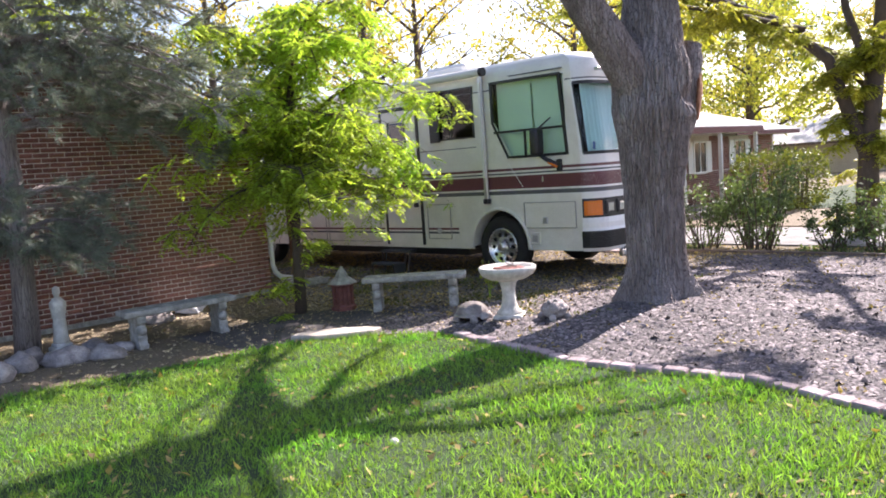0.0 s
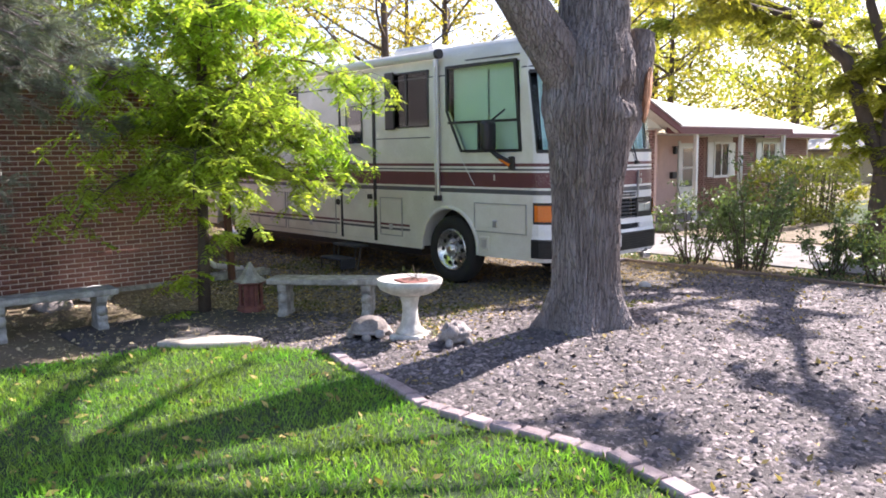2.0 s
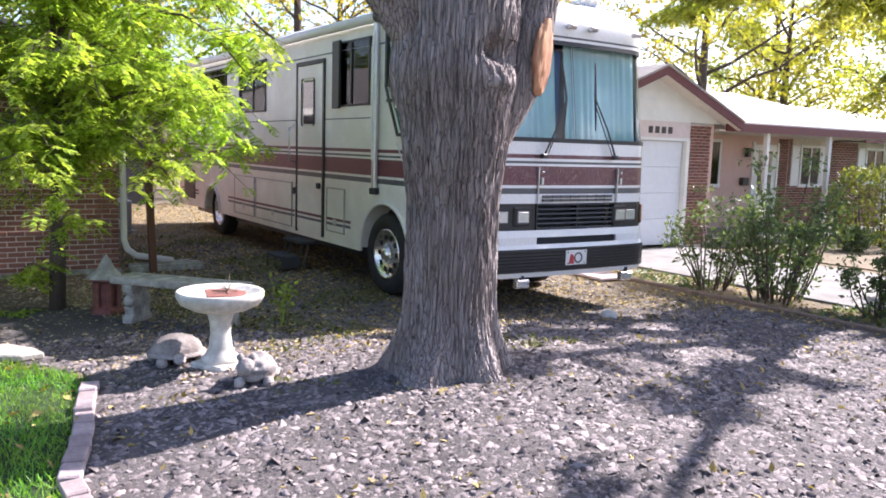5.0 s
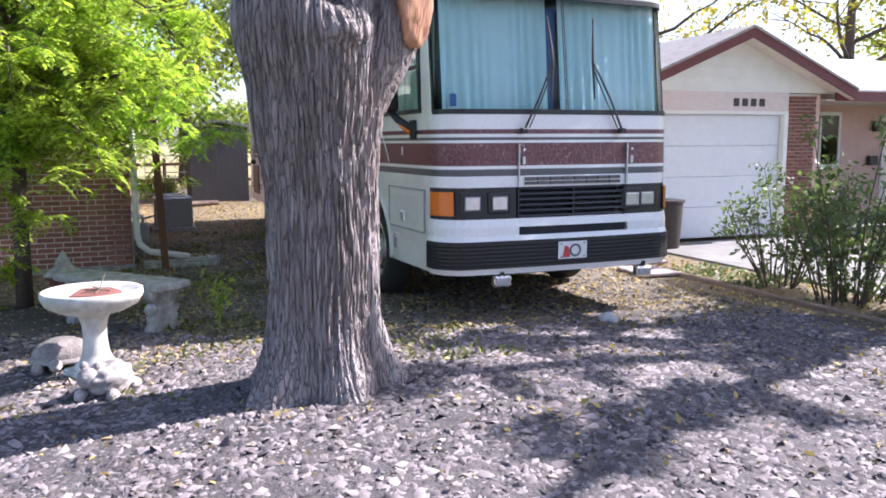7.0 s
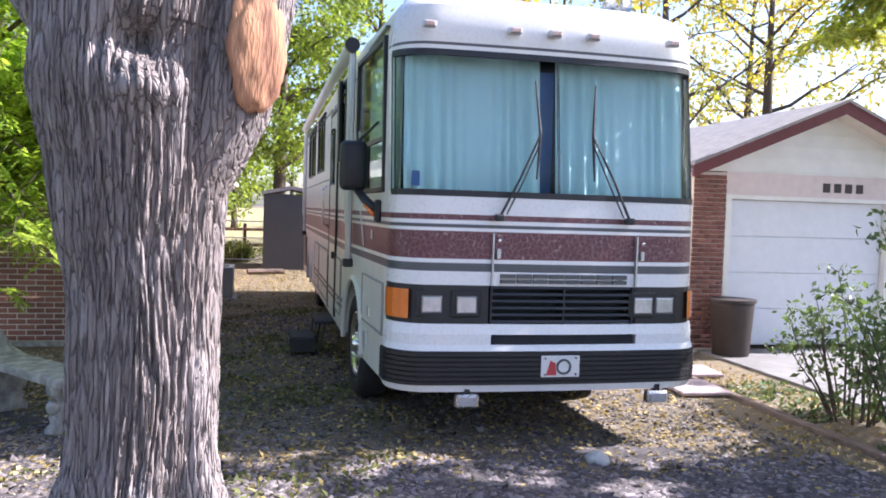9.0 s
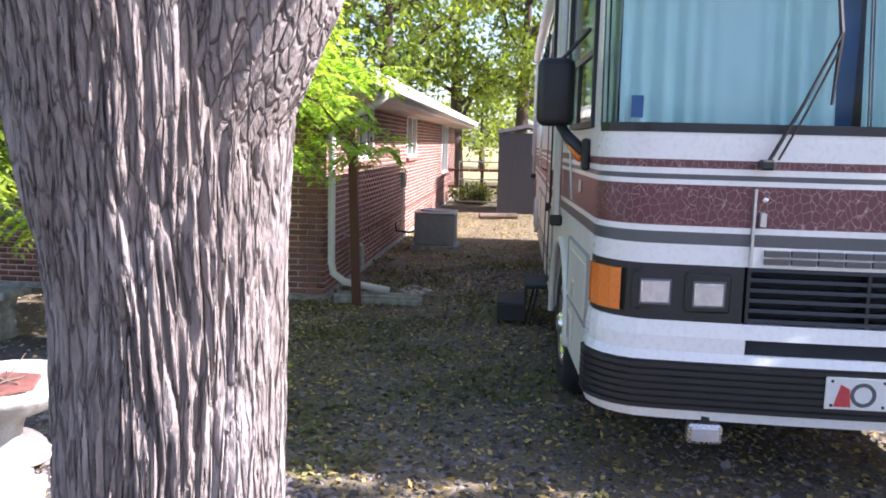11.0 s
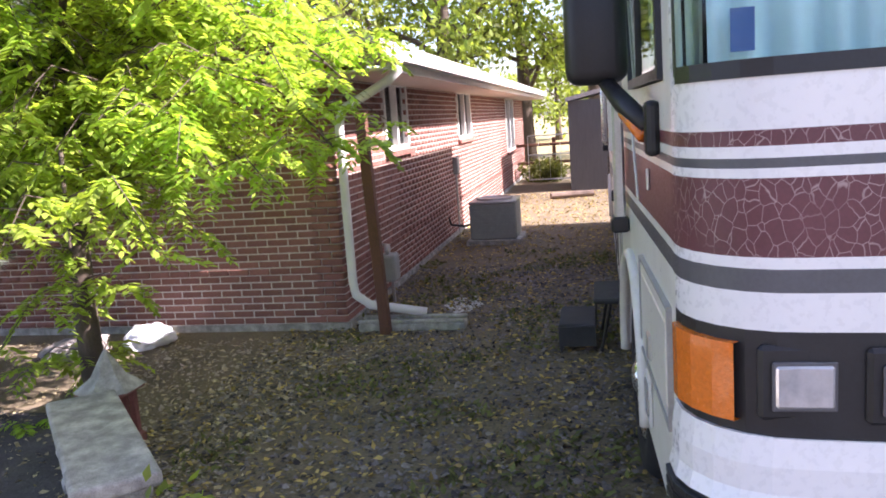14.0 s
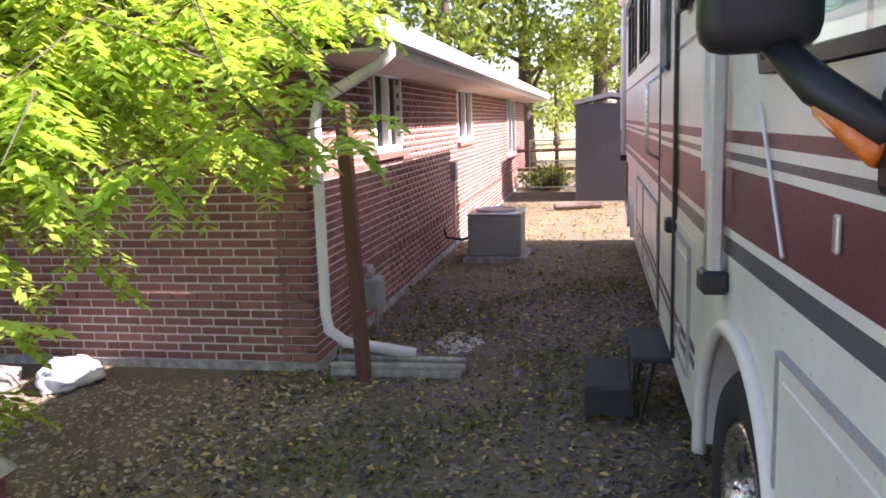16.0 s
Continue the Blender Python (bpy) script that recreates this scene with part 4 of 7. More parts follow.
rk = tube([(-11.9, 9.75, 3.52), (-10.2, 9.75, 3.52)], 0.012, 6)
tube([(-11.9, 9.75, 3.40), (-11.9, 9.75, 3.52)], 0.012, 6, rk)
tube([(-10.2, 9.75, 3.40), (-10.2, 9.75, 3.52)], 0.012, 6, rk)
rv_part("roof_rack", rk, M_ALU)

# mirror
def mirror(dx, dz):
    """Tall door mirror, its arm and base, moved along the side by dx and up by dz."""
    def rounded(bm):
        for v in bm.verts:
            v.co += Vector((dx, 0, dz))
        return bm
    mb = rv_part("mirror", rounded(box(-6.06, -5.92, 9.01, 9.23, 1.81, 2.21, 0.05, seg=3)), M_BLACK, "tall black door mirror on a bracket", True)
    mb.data.set_sharp_from_angle(angle=math.radians(40))
    sub_part("mirror_arm", rounded(tube([(-5.98, 9.14, 1.83), (-5.88, 9.20, 1.74), (-5.72, 9.27, 1.66)], [0.026, 0.036, 0.030], 10)), M_BLACK, mb, "", True)
    sub_part("mirror_base", rounded(box(-5.76, -5.66, 9.255, 9.303, 1.56, 1.74, 0.018, seg=2)), M_BLACK, mb)
    sub_part("mirror_glass", rounded(box(-6.072, -6.062, 9.05, 9.20, 1.85, 2.16, 0.003)), mat("mirror_silver", (0.9, 0.9, 0.9), 0.02, 1.0, var=0.0, bump=0), mb)
    sub_part("reflector", rounded(tube([(-5.86, 9.20, 1.705), (-5.73, 9.255, 1.625)], [0.020, 0.024], 8)), M_AMBER, mb, "amber side repeater under the arm", True)
    sub_part("strut", rounded(tube([(-5.99, 9.14, 2.19), (-5.84, 9.29, 2.36)], 0.013, 6)), M_BLACK, mb)


mirror(-0.35, 0.085)


def flare_side():
    """The door side stands wider behind the cab: the flank runs outwards from the nose to the front axle."""
    def shift(x, y):
        w = 0.09 * min(max((-5.75 - x) / 2.15, 0.0), 1.0) * min(max((11.0 - y) / 1.25, 0.0), 1.0)
        return Vector((1.05 * w, -w, 0.0))
    for ob in RV.children_recursive:
        o = ob.matrix_basis.translation
        if o.length > 1e-6:
            ob.location += shift(o.x, o.y)
            continue
        for v in ob.data.vertices:
            v.co += shift(v.co.x, v.co.y)


flare_side()

# ---------------------------------------------------------------- the brick house beside the lawn
HX, HY, HT = -10.13, 6.77, 2.40     # near corner, top of the walls
house = thing("brick_house", "single-storey red brick house with white gutter and cream soffit", "house", at=(HX, HY, 0))


def house_part(name, bm, material, label="", smooth=False):
    ob = part(name, bm, material, house, label, smooth)
    ob.matrix_parent_inverse = Matrix.Translation((-HX, -HY, 0))
    return ob


WINS = [(-13.05, -11.95, 1.50, 2.30), (-18.0, -16.6, 1.47, 2.30), (-25.4, -23.6, 0.9, 2.29)]


def side_backing():
    made = []
    xs = [-28.0] + [v for w in sorted(WINS) for v in w[:2]] + [HX - 0.02]
    for i in range(len(xs) - 1):
        x0, x1 = xs[i], xs[i + 1]
        w = [q for q in WINS if abs(q[0] - x0) < 1e-6]
        if w:
            made.append(box(x0, x1, HY - 0.25, HY - 0.005, -0.3, w[0][2]))
            made.append(box(x0, x1, HY - 0.25, HY - 0.005, w[0][3], HT))
        else:
            made.append(box(x0, x1, HY - 0.25, HY - 0.005, -0.3, HT))
    return made


sections = [house_part("side_wall", bm, M_MORTAR, "brick wall of the house, mortar joints") for bm in side_backing()]
wall_s = sections[-1]
YRID, SLOPE = 2.72, 0.33
OV = 0.62


def roof_z(y):
    return 2.44 + (HY + OV - abs(y - YRID) - YRID) * SLOPE


front_poly = [(-1.5, -0.3), (HY - 0.26, -0.3), (HY - 0.26, roof_z(HY - 0.26) - 0.12), (YRID, roof_z(YRID) - 0.12), (-1.5, roof_z(-1.5) - 0.12)]
wall_f = house_part("front_wall", prism(front_poly, "x", HX - 0.25, HX - 0.005), M_MORTAR, "brick gable wall, mortar joints")
house_part("back_wall", box(-28.1, -27.9, -1.5, HY - 0.26, -0.3, HT), M_MORTAR)
house_part("far_wall", box(-27.9, HX - 0.26, -1.6, -1.4, -0.3, HT), M_MORTAR)
house_part("foundation", box(-28.0, HX + 0.02, -1.5, HY + 0.02, -0.3, 0.045), M_CONC)
# roof: low gable, ridge away from the street, wide eaves
rx0, rx1, ry0, ry1 = -28.0 - OV, HX + 0.40, 2 * YRID - HY - OV, HY + OV
for y in (ry0, ry1):
    house_part("roof", prism([(YRID, roof_z(YRID) + 0.06), (y, 2.50), (y, 2.44), (YRID, roof_z(YRID))], "x", rx0, rx1), M_ROOF, "grey shingle gable roof")
    house_part("rake_board", prism([(YRID, roof_z(YRID)), (y, 2.44), (y, 2.27), (YRID, roof_z(YRID) - 0.17)], "x", rx1 - 0.04, rx1 - 0.01), M_GREYWOOD, "brown rake board")
    house_part("rake_soffit", prism([(YRID, roof_z(YRID) - 0.10), (y, 2.34), (y, 2.32), (YRID, roof_z(YRID) - 0.12)], "x", HX - 0.01, rx1 - 0.04), M_GREYWOOD)
house_part("soffit", box(rx0 + 0.02, rx1 - 0.05, HY - 0.2, ry1 - 0.02, 2.25, 2.27), M_SOFFIT, "cream boarded soffit")
house_part("fascia", box(rx0, rx1 - 0.02, ry1 - 0.02, ry1, 2.25, 2.44), M_SOFFIT)
gut = bmesh.new()
prism([(ry1 + 0.002, 2.33), (ry1 + 0.10, 2.33), (ry1 + 0.12, 2.45), (ry1 + 0.105, 2.45), (ry1 + 0.09, 2.345), (ry1 + 0.002, 2.345)], "x", rx0, rx1, gut)
house_part("gutter", gut, M_WHITE, "white eaves gutter")
sp = [(rx1 - 0.30, ry1 + 0.06, 2.34), (rx1 - 0.30, ry1 + 0.05, 2.25), (rx1 - 0.31, ry1 - 0.05, 2.17), (HX + 0.0, HY + 0.12, 1.96), (HX - 0.03, HY + 0.07, 1.82),
      (HX - 0.03, HY + 0.07, 0.42), (HX + 0.0, HY + 0.10, 0.30), (HX - 0.03, HY + 0.22, 0.20), (HX - 0.12, HY + 0.72, 0.10)]
house_part("downspout", tube(sp, 0.042, 10), M_WHITE, "white downspout with elbow at the house corner", True)
sb = thing("splash_block", "pale concrete splash block under the downspout", "splash block", at=(HX, HY + 0.55, 0))
part("trough", box(-0.11, 0.11, -0.42, 0.55, -0.02, 0.05, 0.01), M_CONC, sb)
part("rim", box(0.07, 0.11, -0.42, 0.55, 0.05, 0.085, 0.008), M_CONC, sb)
part("rim", box(-0.11, -0.07, -0.42, 0.55, 0.05, 0.085, 0.008), M_CONC, sb)
for i, (x0, x1, z0, z1) in enumerate(WINS):
    # A near-black sheet behind the pane stands in for the unlit room.
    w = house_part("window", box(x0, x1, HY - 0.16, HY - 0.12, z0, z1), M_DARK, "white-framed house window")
    xm = (x0 + x1) / 2
    for a, b, c, d in ((x0, x0 + 0.06, z0, z1), (x1 - 0.06, x1, z0, z1), (x0, x1, z1 - 0.06, z1), (x0, x1, z0, z0 + 0.06), (xm - 0.03, xm + 0.03, z0, z1)):
        part("window_frame", box(a, b, HY - 0.10, HY + 0.015, c, d, 0.006), M_WHITE, w)
    part("pane", box(x0 + 0.05, x1 - 0.05, HY - 0.06, HY - 0.054, z0 + 0.05, z1 - 0.05), M_TINT, w).visible_shadow = False
    part("window_sill", box(x0 - 0.06, x1 + 0.06, HY - 0.05, HY + 0.06, z0 - 0.06, z0 + 0.002, 0.006), M_BRICK, w)

# ---------------------------------------------------------------- the old tree
tree = thing("old_elm", "old grey elm with deeply furrowed bark and a forked trunk", "tree", at=(-3.67, 7.88, 0))
TC = Vector((-3.37, 7.93, 0))


def bark(u, v, z):
    """Height of furrowed bark: long wavy interlacing ridges. u, v on the unit circle."""
    a = math.atan2(v, u) + 0.10 * noise.noise(Vector((u * 2, v * 2, z * 1.6)))
    ca, sa = math.cos(a), math.sin(a)
    r1 = abs(noise.noise(Vector((ca * 12.0, sa * 12.0, z * 1.7))))
    r2 = abs(noise.noise(Vector((ca * 22, sa * 22, z * 3.6 + 4))))
    r3 = noise.noise(Vector((u * 30, v * 30, z * 12)))
    return 0.9 - 1.0 * max(0, 1 - r1 * 3.6) - 0.6 * max(0, 1 - r2 * 3.6) + 0.2 * r3


def bark_tube(path, seg, rows, amp, flare=None):
    """path: rows of (point, radius). Vertical-ish limb with bark relief."""
    P = [Vector(p) for p, r in path]
    R = [r for p, r in path]
    bm = bmesh.new()
    rings = []
    for i in range(rows + 1):
        t = i / rows * (len(P) - 1)
        k = min(int(t), len(P) - 2)
        f = t - k
        s = f * f * (3 - 2 * f)
        c = P[k].lerp(P[k + 1], f)
        rad = R[k] + (R[k + 1] - R[k]) * s
        d = (P[min(k + 2, len(P) - 1)] - P[max(k - 1, 0)]).normalized() if f > 0.5 else (P[k + 1] - P[max(k - 1, 0)]).normalized()
        side = Vector((1, 0, 0)) - d * d.x
        side.normalize()
        up = d.cross(side)
        ring = []
        for j in range(seg):
            a = 2 * math.pi * j / seg
            u, v = math.cos(a), math.sin(a)
            rr = rad * (1 + 0.05 * noise.noise(Vector((u, v, c.z * 0.7)))) + amp * bark(u, v, c.z)
            if flare:
                rr += flare(a, c.z)
            ring.append(bm.verts.new(c + (side * u + up * v) * rr))
        rings.append(ring)
    for r, s in zip(rings, rings[1:]):
        for j in range(seg):
            bm.faces.new((r[j], r[(j + 1) % seg], s[(j + 1) % seg], s[j]))
    bm.faces.new(rings[-1])
    return bm


def root_flare(a, z):
    lobes = 0.5 + 0.5 * math.sin(a * 5 + 0.7 + 0.6 * math.sin(a * 2))
    q = max(0.0, (0.75 - z) / 0.75)
    fold = math.exp(-((a - 0.2 if a < 3.2 else a - 6.48) / 0.30) ** 2)
    knot = fold * (0.055 * math.exp(-((z - 2.22) / 0.07) ** 2) - 0.13 * math.exp(-((z - 2.42) / 0.085) ** 2))
    return (0.10 + 0.24 * lobes) * q ** 2.6 + knot * (1 + 0.5 * noise.noise(Vector((a * 6, z * 9, 1))))


def rel(x, y, z):
    return (x - TC.x, y - TC.y, z)


trunk_path = [(rel(-3.37, 7.90, -0.1), 0.36), (rel(-3.37, 7.90, 0.2), 0.35), (rel(-3.39, 7.91, 0.7), 0.32), (rel(-3.40, 7.92, 1.3), 0.32), (rel(-3.37, 7.90, 1.9), 0.375),
              (rel(-3.37, 7.87, 2.3), 0.43), (rel(-3.38, 7.90, 2.7), 0.42), (rel(-3.40, 8.00, 3.1), 0.33), (rel(-3.42, 8.05, 3.6), 0.29), (rel(-3.5, 8.1, 4.6), 0.25), (rel(-3.4, 8.3, 6.0), 0.19), (rel(-3.6, 8.1, 7.6), 0.10)]
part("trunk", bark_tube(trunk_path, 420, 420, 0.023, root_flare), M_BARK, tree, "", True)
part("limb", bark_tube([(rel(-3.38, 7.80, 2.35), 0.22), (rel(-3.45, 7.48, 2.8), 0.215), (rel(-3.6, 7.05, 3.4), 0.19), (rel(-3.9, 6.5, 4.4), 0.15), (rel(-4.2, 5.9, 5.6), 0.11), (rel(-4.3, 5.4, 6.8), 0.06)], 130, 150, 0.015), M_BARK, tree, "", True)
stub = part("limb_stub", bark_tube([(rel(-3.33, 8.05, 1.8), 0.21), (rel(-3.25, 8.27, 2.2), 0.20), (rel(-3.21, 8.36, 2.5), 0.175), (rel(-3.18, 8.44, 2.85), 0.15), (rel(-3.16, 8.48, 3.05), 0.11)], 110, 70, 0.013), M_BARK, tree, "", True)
wd = blob((0, 0, 0), (0.04, 0.135, 0.27), 0.16, 2.2, 4, 3)
w = part("wound", wd, M_WOUND, tree, "orange-brown bare wood where a limb was cut", True)
w.matrix_basis = pose(-3.055 - TC.x, 8.41 - TC.y, 2.42, 0, 6, 27)

# ---------------------------------------------------------------- trees and shrubs


def leaf_cloud(name, centres, spread, n, size, material, parent, flat=1.0, droop=0.3, label=""):
    """Leaves gathered round many centres, as one crown mesh."""
    centres = np.asarray(centres, float)
    k = RNG.integers(0, len(centres), n)
    off = RNG.normal(0, 1, (n, 3))
    off /= np.maximum(np.linalg.norm(off, axis=1, keepdims=True), 1e-6)
    off *= (RNG.random((n, 1)) ** 0.5) * spread
    off[:, 2] *= flat
    pos = centres[k] + off
    d = RNG.normal(0, 1, (n, 3))
    d[:, 2] -= droop
    v, f = sow(LEAF_V, LEAF_F, pos, frames_of(d, RNG.uniform(0, 6.28, n)), size * RNG.uniform(0.6, 1.3, n))
    return bulk(name, v, f, material, parent, label)


def branching(base, height, lean, limbs, reach, r0, seed, start=0.35, rise=0.5, sag=0.0):
    """Trunk and limbs as one bmesh, and the points along the outer limbs."""
    rnd = random.Random(seed)
    bm = bmesh.new()
    base = Vector(base)
    spine = []
    for i in range(9):
        t = i / 8
        spine.append(base + Vector((lean[0] * t + 0.12 * math.sin(3 * t + seed) * height * 0.08, lean[1] * t + 0.1 * math.cos(4 * t + seed) * height * 0.06, height * t)))
    tube(spine, [r0 * (1.25 - t * 1.1 / 8 * 1.0) if t else r0 * 1.5 for t in range(9)], 10, bm)
    tips = []
    for i in range(limbs):
        t = start + (0.97 - start) * (i + rnd.random()) / limbs
        k = min(int(t * 8), 7)
        p = spine[k].lerp(spine[k + 1], t * 8 - k)
        a = i * 2.399 + rnd.uniform(-0.4, 0.4)
        ln = reach * (1.05 - 0.55 * max(0, t - 0.45)) * rnd.uniform(0.7, 1.1)
        pts = [p]
        for s in range(1, 6):
            q = s / 5
            pts.append(p + Vector((math.cos(a + 0.3 * q) * ln * q, math.sin(a + 0.3 * q) * ln * q, ln * (rise * q - sag * q * q) + rnd.uniform(-0.05, 0.05) * ln)))
        rr = r0 * 0.42 * (1.1 - t * 0.6)
        tube(pts, [rr * (1 - 0.85 * s / 5) for s in range(6)], 6, bm)
        tips += pts[2:]
        for j in range(3):
            o = pts[2 + j]
            b = a + rnd.uniform(-1.3, 1.3)
            l2 = ln * rnd.uniform(0.25, 0.5)
            e1 = o + Vector((math.cos(b) * l2 * 0.5, math.sin(b) * l2 * 0.5, l2 * rnd.uniform(0.0, 0.4)))
            e2 = o + Vector((math.cos(b) * l2, math.sin(b) * l2, l2 * rnd.uniform(-0.1, 0.6) - sag * l2 * 0.5))
            tube([o, e1, e2], [rr * 0.35, rr * 0.22, rr * 0.08], 5, bm)
            tips += [e1, e2]
    return bm, tips


def broadleaf(name, label, base, height, reach, r0, leafmat, n, size, spread, seed, limbs=14, start=0.35, rise=0.6, bark=None, lean=(0, 0), sag=0.0, flat=0.8):
    t = thing(name, label, "tree", at=base)
    bm, tips = branching((0, 0, -0.1), height, lean, limbs, reach, r0, seed, start, rise, sag)
    part("trunk", bm, bark or M_TWIG, t, "", True)
    if n:
        leaf_cloud("crown", [tuple(p) for p in tips], spread, n, size, leafmat, t, flat)
    return t


# crown of the old elm, high above the path and out of view, laid out for its shade
bm, tips = branching((0.0, 0.1, 4.4), 6.0, (1.6, 1.2), 22, 5.6, 0.16, 3, 0.05, 0.35)
part("branches", bm, M_BARK, tree, "", True)
def elm_shade_crown():
    """Unseen leaf clumps on the outer limbs, picked by where their shadows land: open over the lawn, denser to the
    north, each clump on a twig of its limb.
    """
    keep = []
    for q in tips:
        if q.z > 4.6 and q.x > -2.0 and noise.noise(Vector((q.x * 0.45, q.y * 0.45, 2.0))) > -0.02:
            xs, ys = q.x - 3.63, q.y + 7.93 - q.z * 1.21
            if (ys > 5.8 and xs > -4.6) or -4.4 < xs < -2.9 or ys < 0.2:
                keep.append(tuple(q))
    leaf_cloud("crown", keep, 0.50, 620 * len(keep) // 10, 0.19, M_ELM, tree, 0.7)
    # Added limbs and clumps, out of view, that dapple the mulch with shade.
    rnd = random.Random(17)
    twigs, clumps = bmesh.new(), []
    for k in range(7):
        a = math.radians(62 + 11 * k)
        reach = rnd.uniform(4.6, 6.6)
        base = Vector((-0.05, 0.2, 4.4 + 0.2 * (k % 3)))
        limb = [base + Vector((math.cos(a) * reach * t, math.sin(a) * reach * t, 2.6 * t - 0.5 * t * t + 0.15 * math.sin(5 * t + k))) for t in (0, 0.2, 0.4, 0.6, 0.8, 1.0)]
        tube(limb, [0.10, 0.085, 0.07, 0.05, 0.03, 0.012], 8, twigs)
        for i in range(9):
            p = limb[2 + i % 4].lerp(limb[3 + i % 3], rnd.random())
            e = p + Vector((rnd.uniform(-0.9, 0.9), rnd.uniform(-0.7, 1.1), rnd.uniform(-0.1, 0.9)))
            tube([p, p.lerp(e, 0.5) + Vector((0, 0, 0.06)), e], [0.02, 0.013, 0.005], 5, twigs)
            clumps += [tuple(c) for c in (e, p.lerp(e, 0.6)) if c.y + 7.93 - c.z * 1.21 > 5.7 and c.x > -1.3]
    part("branches", twigs, M_BARK, tree, "", True)
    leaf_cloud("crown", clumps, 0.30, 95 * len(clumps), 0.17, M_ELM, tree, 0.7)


elm_shade_crown()


# slender locust in front of the house, with feathery leaves
def locust(name, label, base, stems, n_leaf, seed, leafmat, leaflet=0.05):
    t = thing(name, label, "tree", at=base)
    rnd = random.Random(seed)
    bt = bmesh.new()
    twigs = []
    for num, (pts, r) in enumerate(stems):
        part("limb" if num else "trunk", tube(pts, [r * (1 - 0.75 * i / (len(pts) - 1)) for i in range(len(pts))], 8), M_TWIG, t, "", True)
        for i in range(1, len(pts)):
            a, b = Vector(pts[i - 1]), Vector(pts[i])
            for j in range(5):
                p = a.lerp(b, rnd.random())
                ang, ln = rnd.uniform(0, 6.28), rnd.uniform(0.35, 0.95)
                mid = p + Vector((math.cos(ang) * ln * 0.55, math.sin(ang) * ln * 0.55, ln * 0.12))
                end = p + Vector((math.cos(ang) * ln, math.sin(ang) * ln, -ln * rnd.uniform(0.05, 0.45)))
                tube([p, mid, end], [0.006, 0.004, 0.0015], 4, bt, False)
                twigs += [(p, mid, end)]
    part("twig", bt, M_TWIG, t)["kind"] = "stuff"
    # compound leaves: a hanging stalk with paired leaflets
    ks = RNG.integers(0, len(twigs), n_leaf)
    us = RNG.random(n_leaf)
    P, D, S = [], [], []
    for k, u in zip(ks, us):
        p, mid, end = twigs[k]
        o = p.lerp(mid, u * 2) if u < 0.5 else mid.lerp(end, u * 2 - 1)
        ang = rnd.uniform(0, 6.28)
        d = Vector((math.cos(ang), math.sin(ang), rnd.uniform(-1.1, 0.15))).normalized()
        ln = rnd.uniform(0.14, 0.26)
        side = d.cross(Vector((0, 0, 1))).normalized()
        m = 7
        for i in range(1, m + 1):
            q = o + d * (ln * i / m) - Vector((0, 0, 0.05 * (i / m) ** 2))
            for s in (-1, 1):
                P.append(q)
                D.append((side * s + d * 0.55 + Vector((0, 0, rnd.uniform(-0.45, 0.1)))))
                S.append(leaflet * (1.1 - 0.5 * abs(i / m - 0.5)))
    P, D = np.array([tuple(p) for p in P]), np.array([tuple(p) for p in D])
    v, f = sow([(0, 0, 0), (0.5, 0.21, 0.03), (1, 0, -0.08), (0.5, -0.21, 0.03)], LEAF_F, P, frames_of(D, RNG.uniform(-0.5, 0.5, len(P))), np.array(S))
    bulk("crown", v, f, leafmat, t)
    return t


def arc_limb(p, ang, ln, up, drop, n=6):
    return [(p[0] + math.cos(ang) * ln * i / n, p[1] + math.sin(ang) * ln * i / n, p[2] + up * math.sin(i / n * 2.2) - drop * (i / n) ** 2) for i in range(n + 1)]


stems = [([(0, 0, -0.1), (0.01, 0.02, 0.8), (0.0, 0.05, 1.6), (0.02, 0.06, 2.2), (0.05, 0.12, 3.0), (0.0, 0.2, 3.9)], 0.085)]
for i, (z, ang, ln, up, drop) in enumerate([
        (1.45, 0.6, 1.5, 0.6, 0.6), (1.6, 2.6, 1.3, 0.6, 0.5), (1.45, -1.7, 1.5, 0.5, 0.8), (1.55, -0.5, 1.5, 0.6, 0.6), (1.8, 1.4, 1.9, 0.75, 0.7), (1.9, 0.1, 1.5, 0.9, 0.5),
        (1.9, -2.6, 1.3, 0.8, 0.7), (2.0, 1.9, 1.8, 0.85, 0.6), (2.2, -1.2, 1.6, 0.9, 0.6), (2.3, 0.9, 2.0, 1.0, 0.7), (2.5, 2.7, 1.6, 1.0, 0.6), (2.7, -0.3, 1.3, 1.0, 0.4),
        (2.9, 1.5, 1.7, 1.0, 0.6), (3.1, -1.9, 1.3, 0.9, 0.5), (3.3, 0.5, 1.2, 0.9, 0.4), (3.5, 2.4, 1.2, 0.8, 0.4), (2.2, 2.3, 1.9, 0.8, 0.6), (1.75, 1.1, 1.5, 0.6, 0.6)]):
    stems.append((arc_limb((0.01, 0.05, z), ang, ln, up, drop), 0.026))
locust("young_locust", "slender young locust with feathery bright green leaves", (-7.88, 5.74, 0.0), stems, 4800, 11, M_LOCUST, 0.078)
bh = thing("birdhouse", "small white gabled birdhouse on the locust stem", "birdhouse", at=(-7.80, 5.80, 2.42))
part("box", prism([(-0.07, 0.0), (0.07, 0.0), (0.07, 0.17), (0.0, 0.24), (-0.07, 0.17)], "x", -0.06, 0.06, bev=0.004), M_BATH, bh)
part("hole", lathe([(0.024, 0), (0.022, 0.006)], 14), M_DARK, bh).matrix_basis = pose(0.06, 0, 0.13, 0, 90, 0)
rf = prism([(-0.10, 0.145), (-0.095, 0.135), (0.0, 0.235), (0.095, 0.135), (0.10, 0.145), (0.0, 0.255)], "x", -0.08, 0.09)
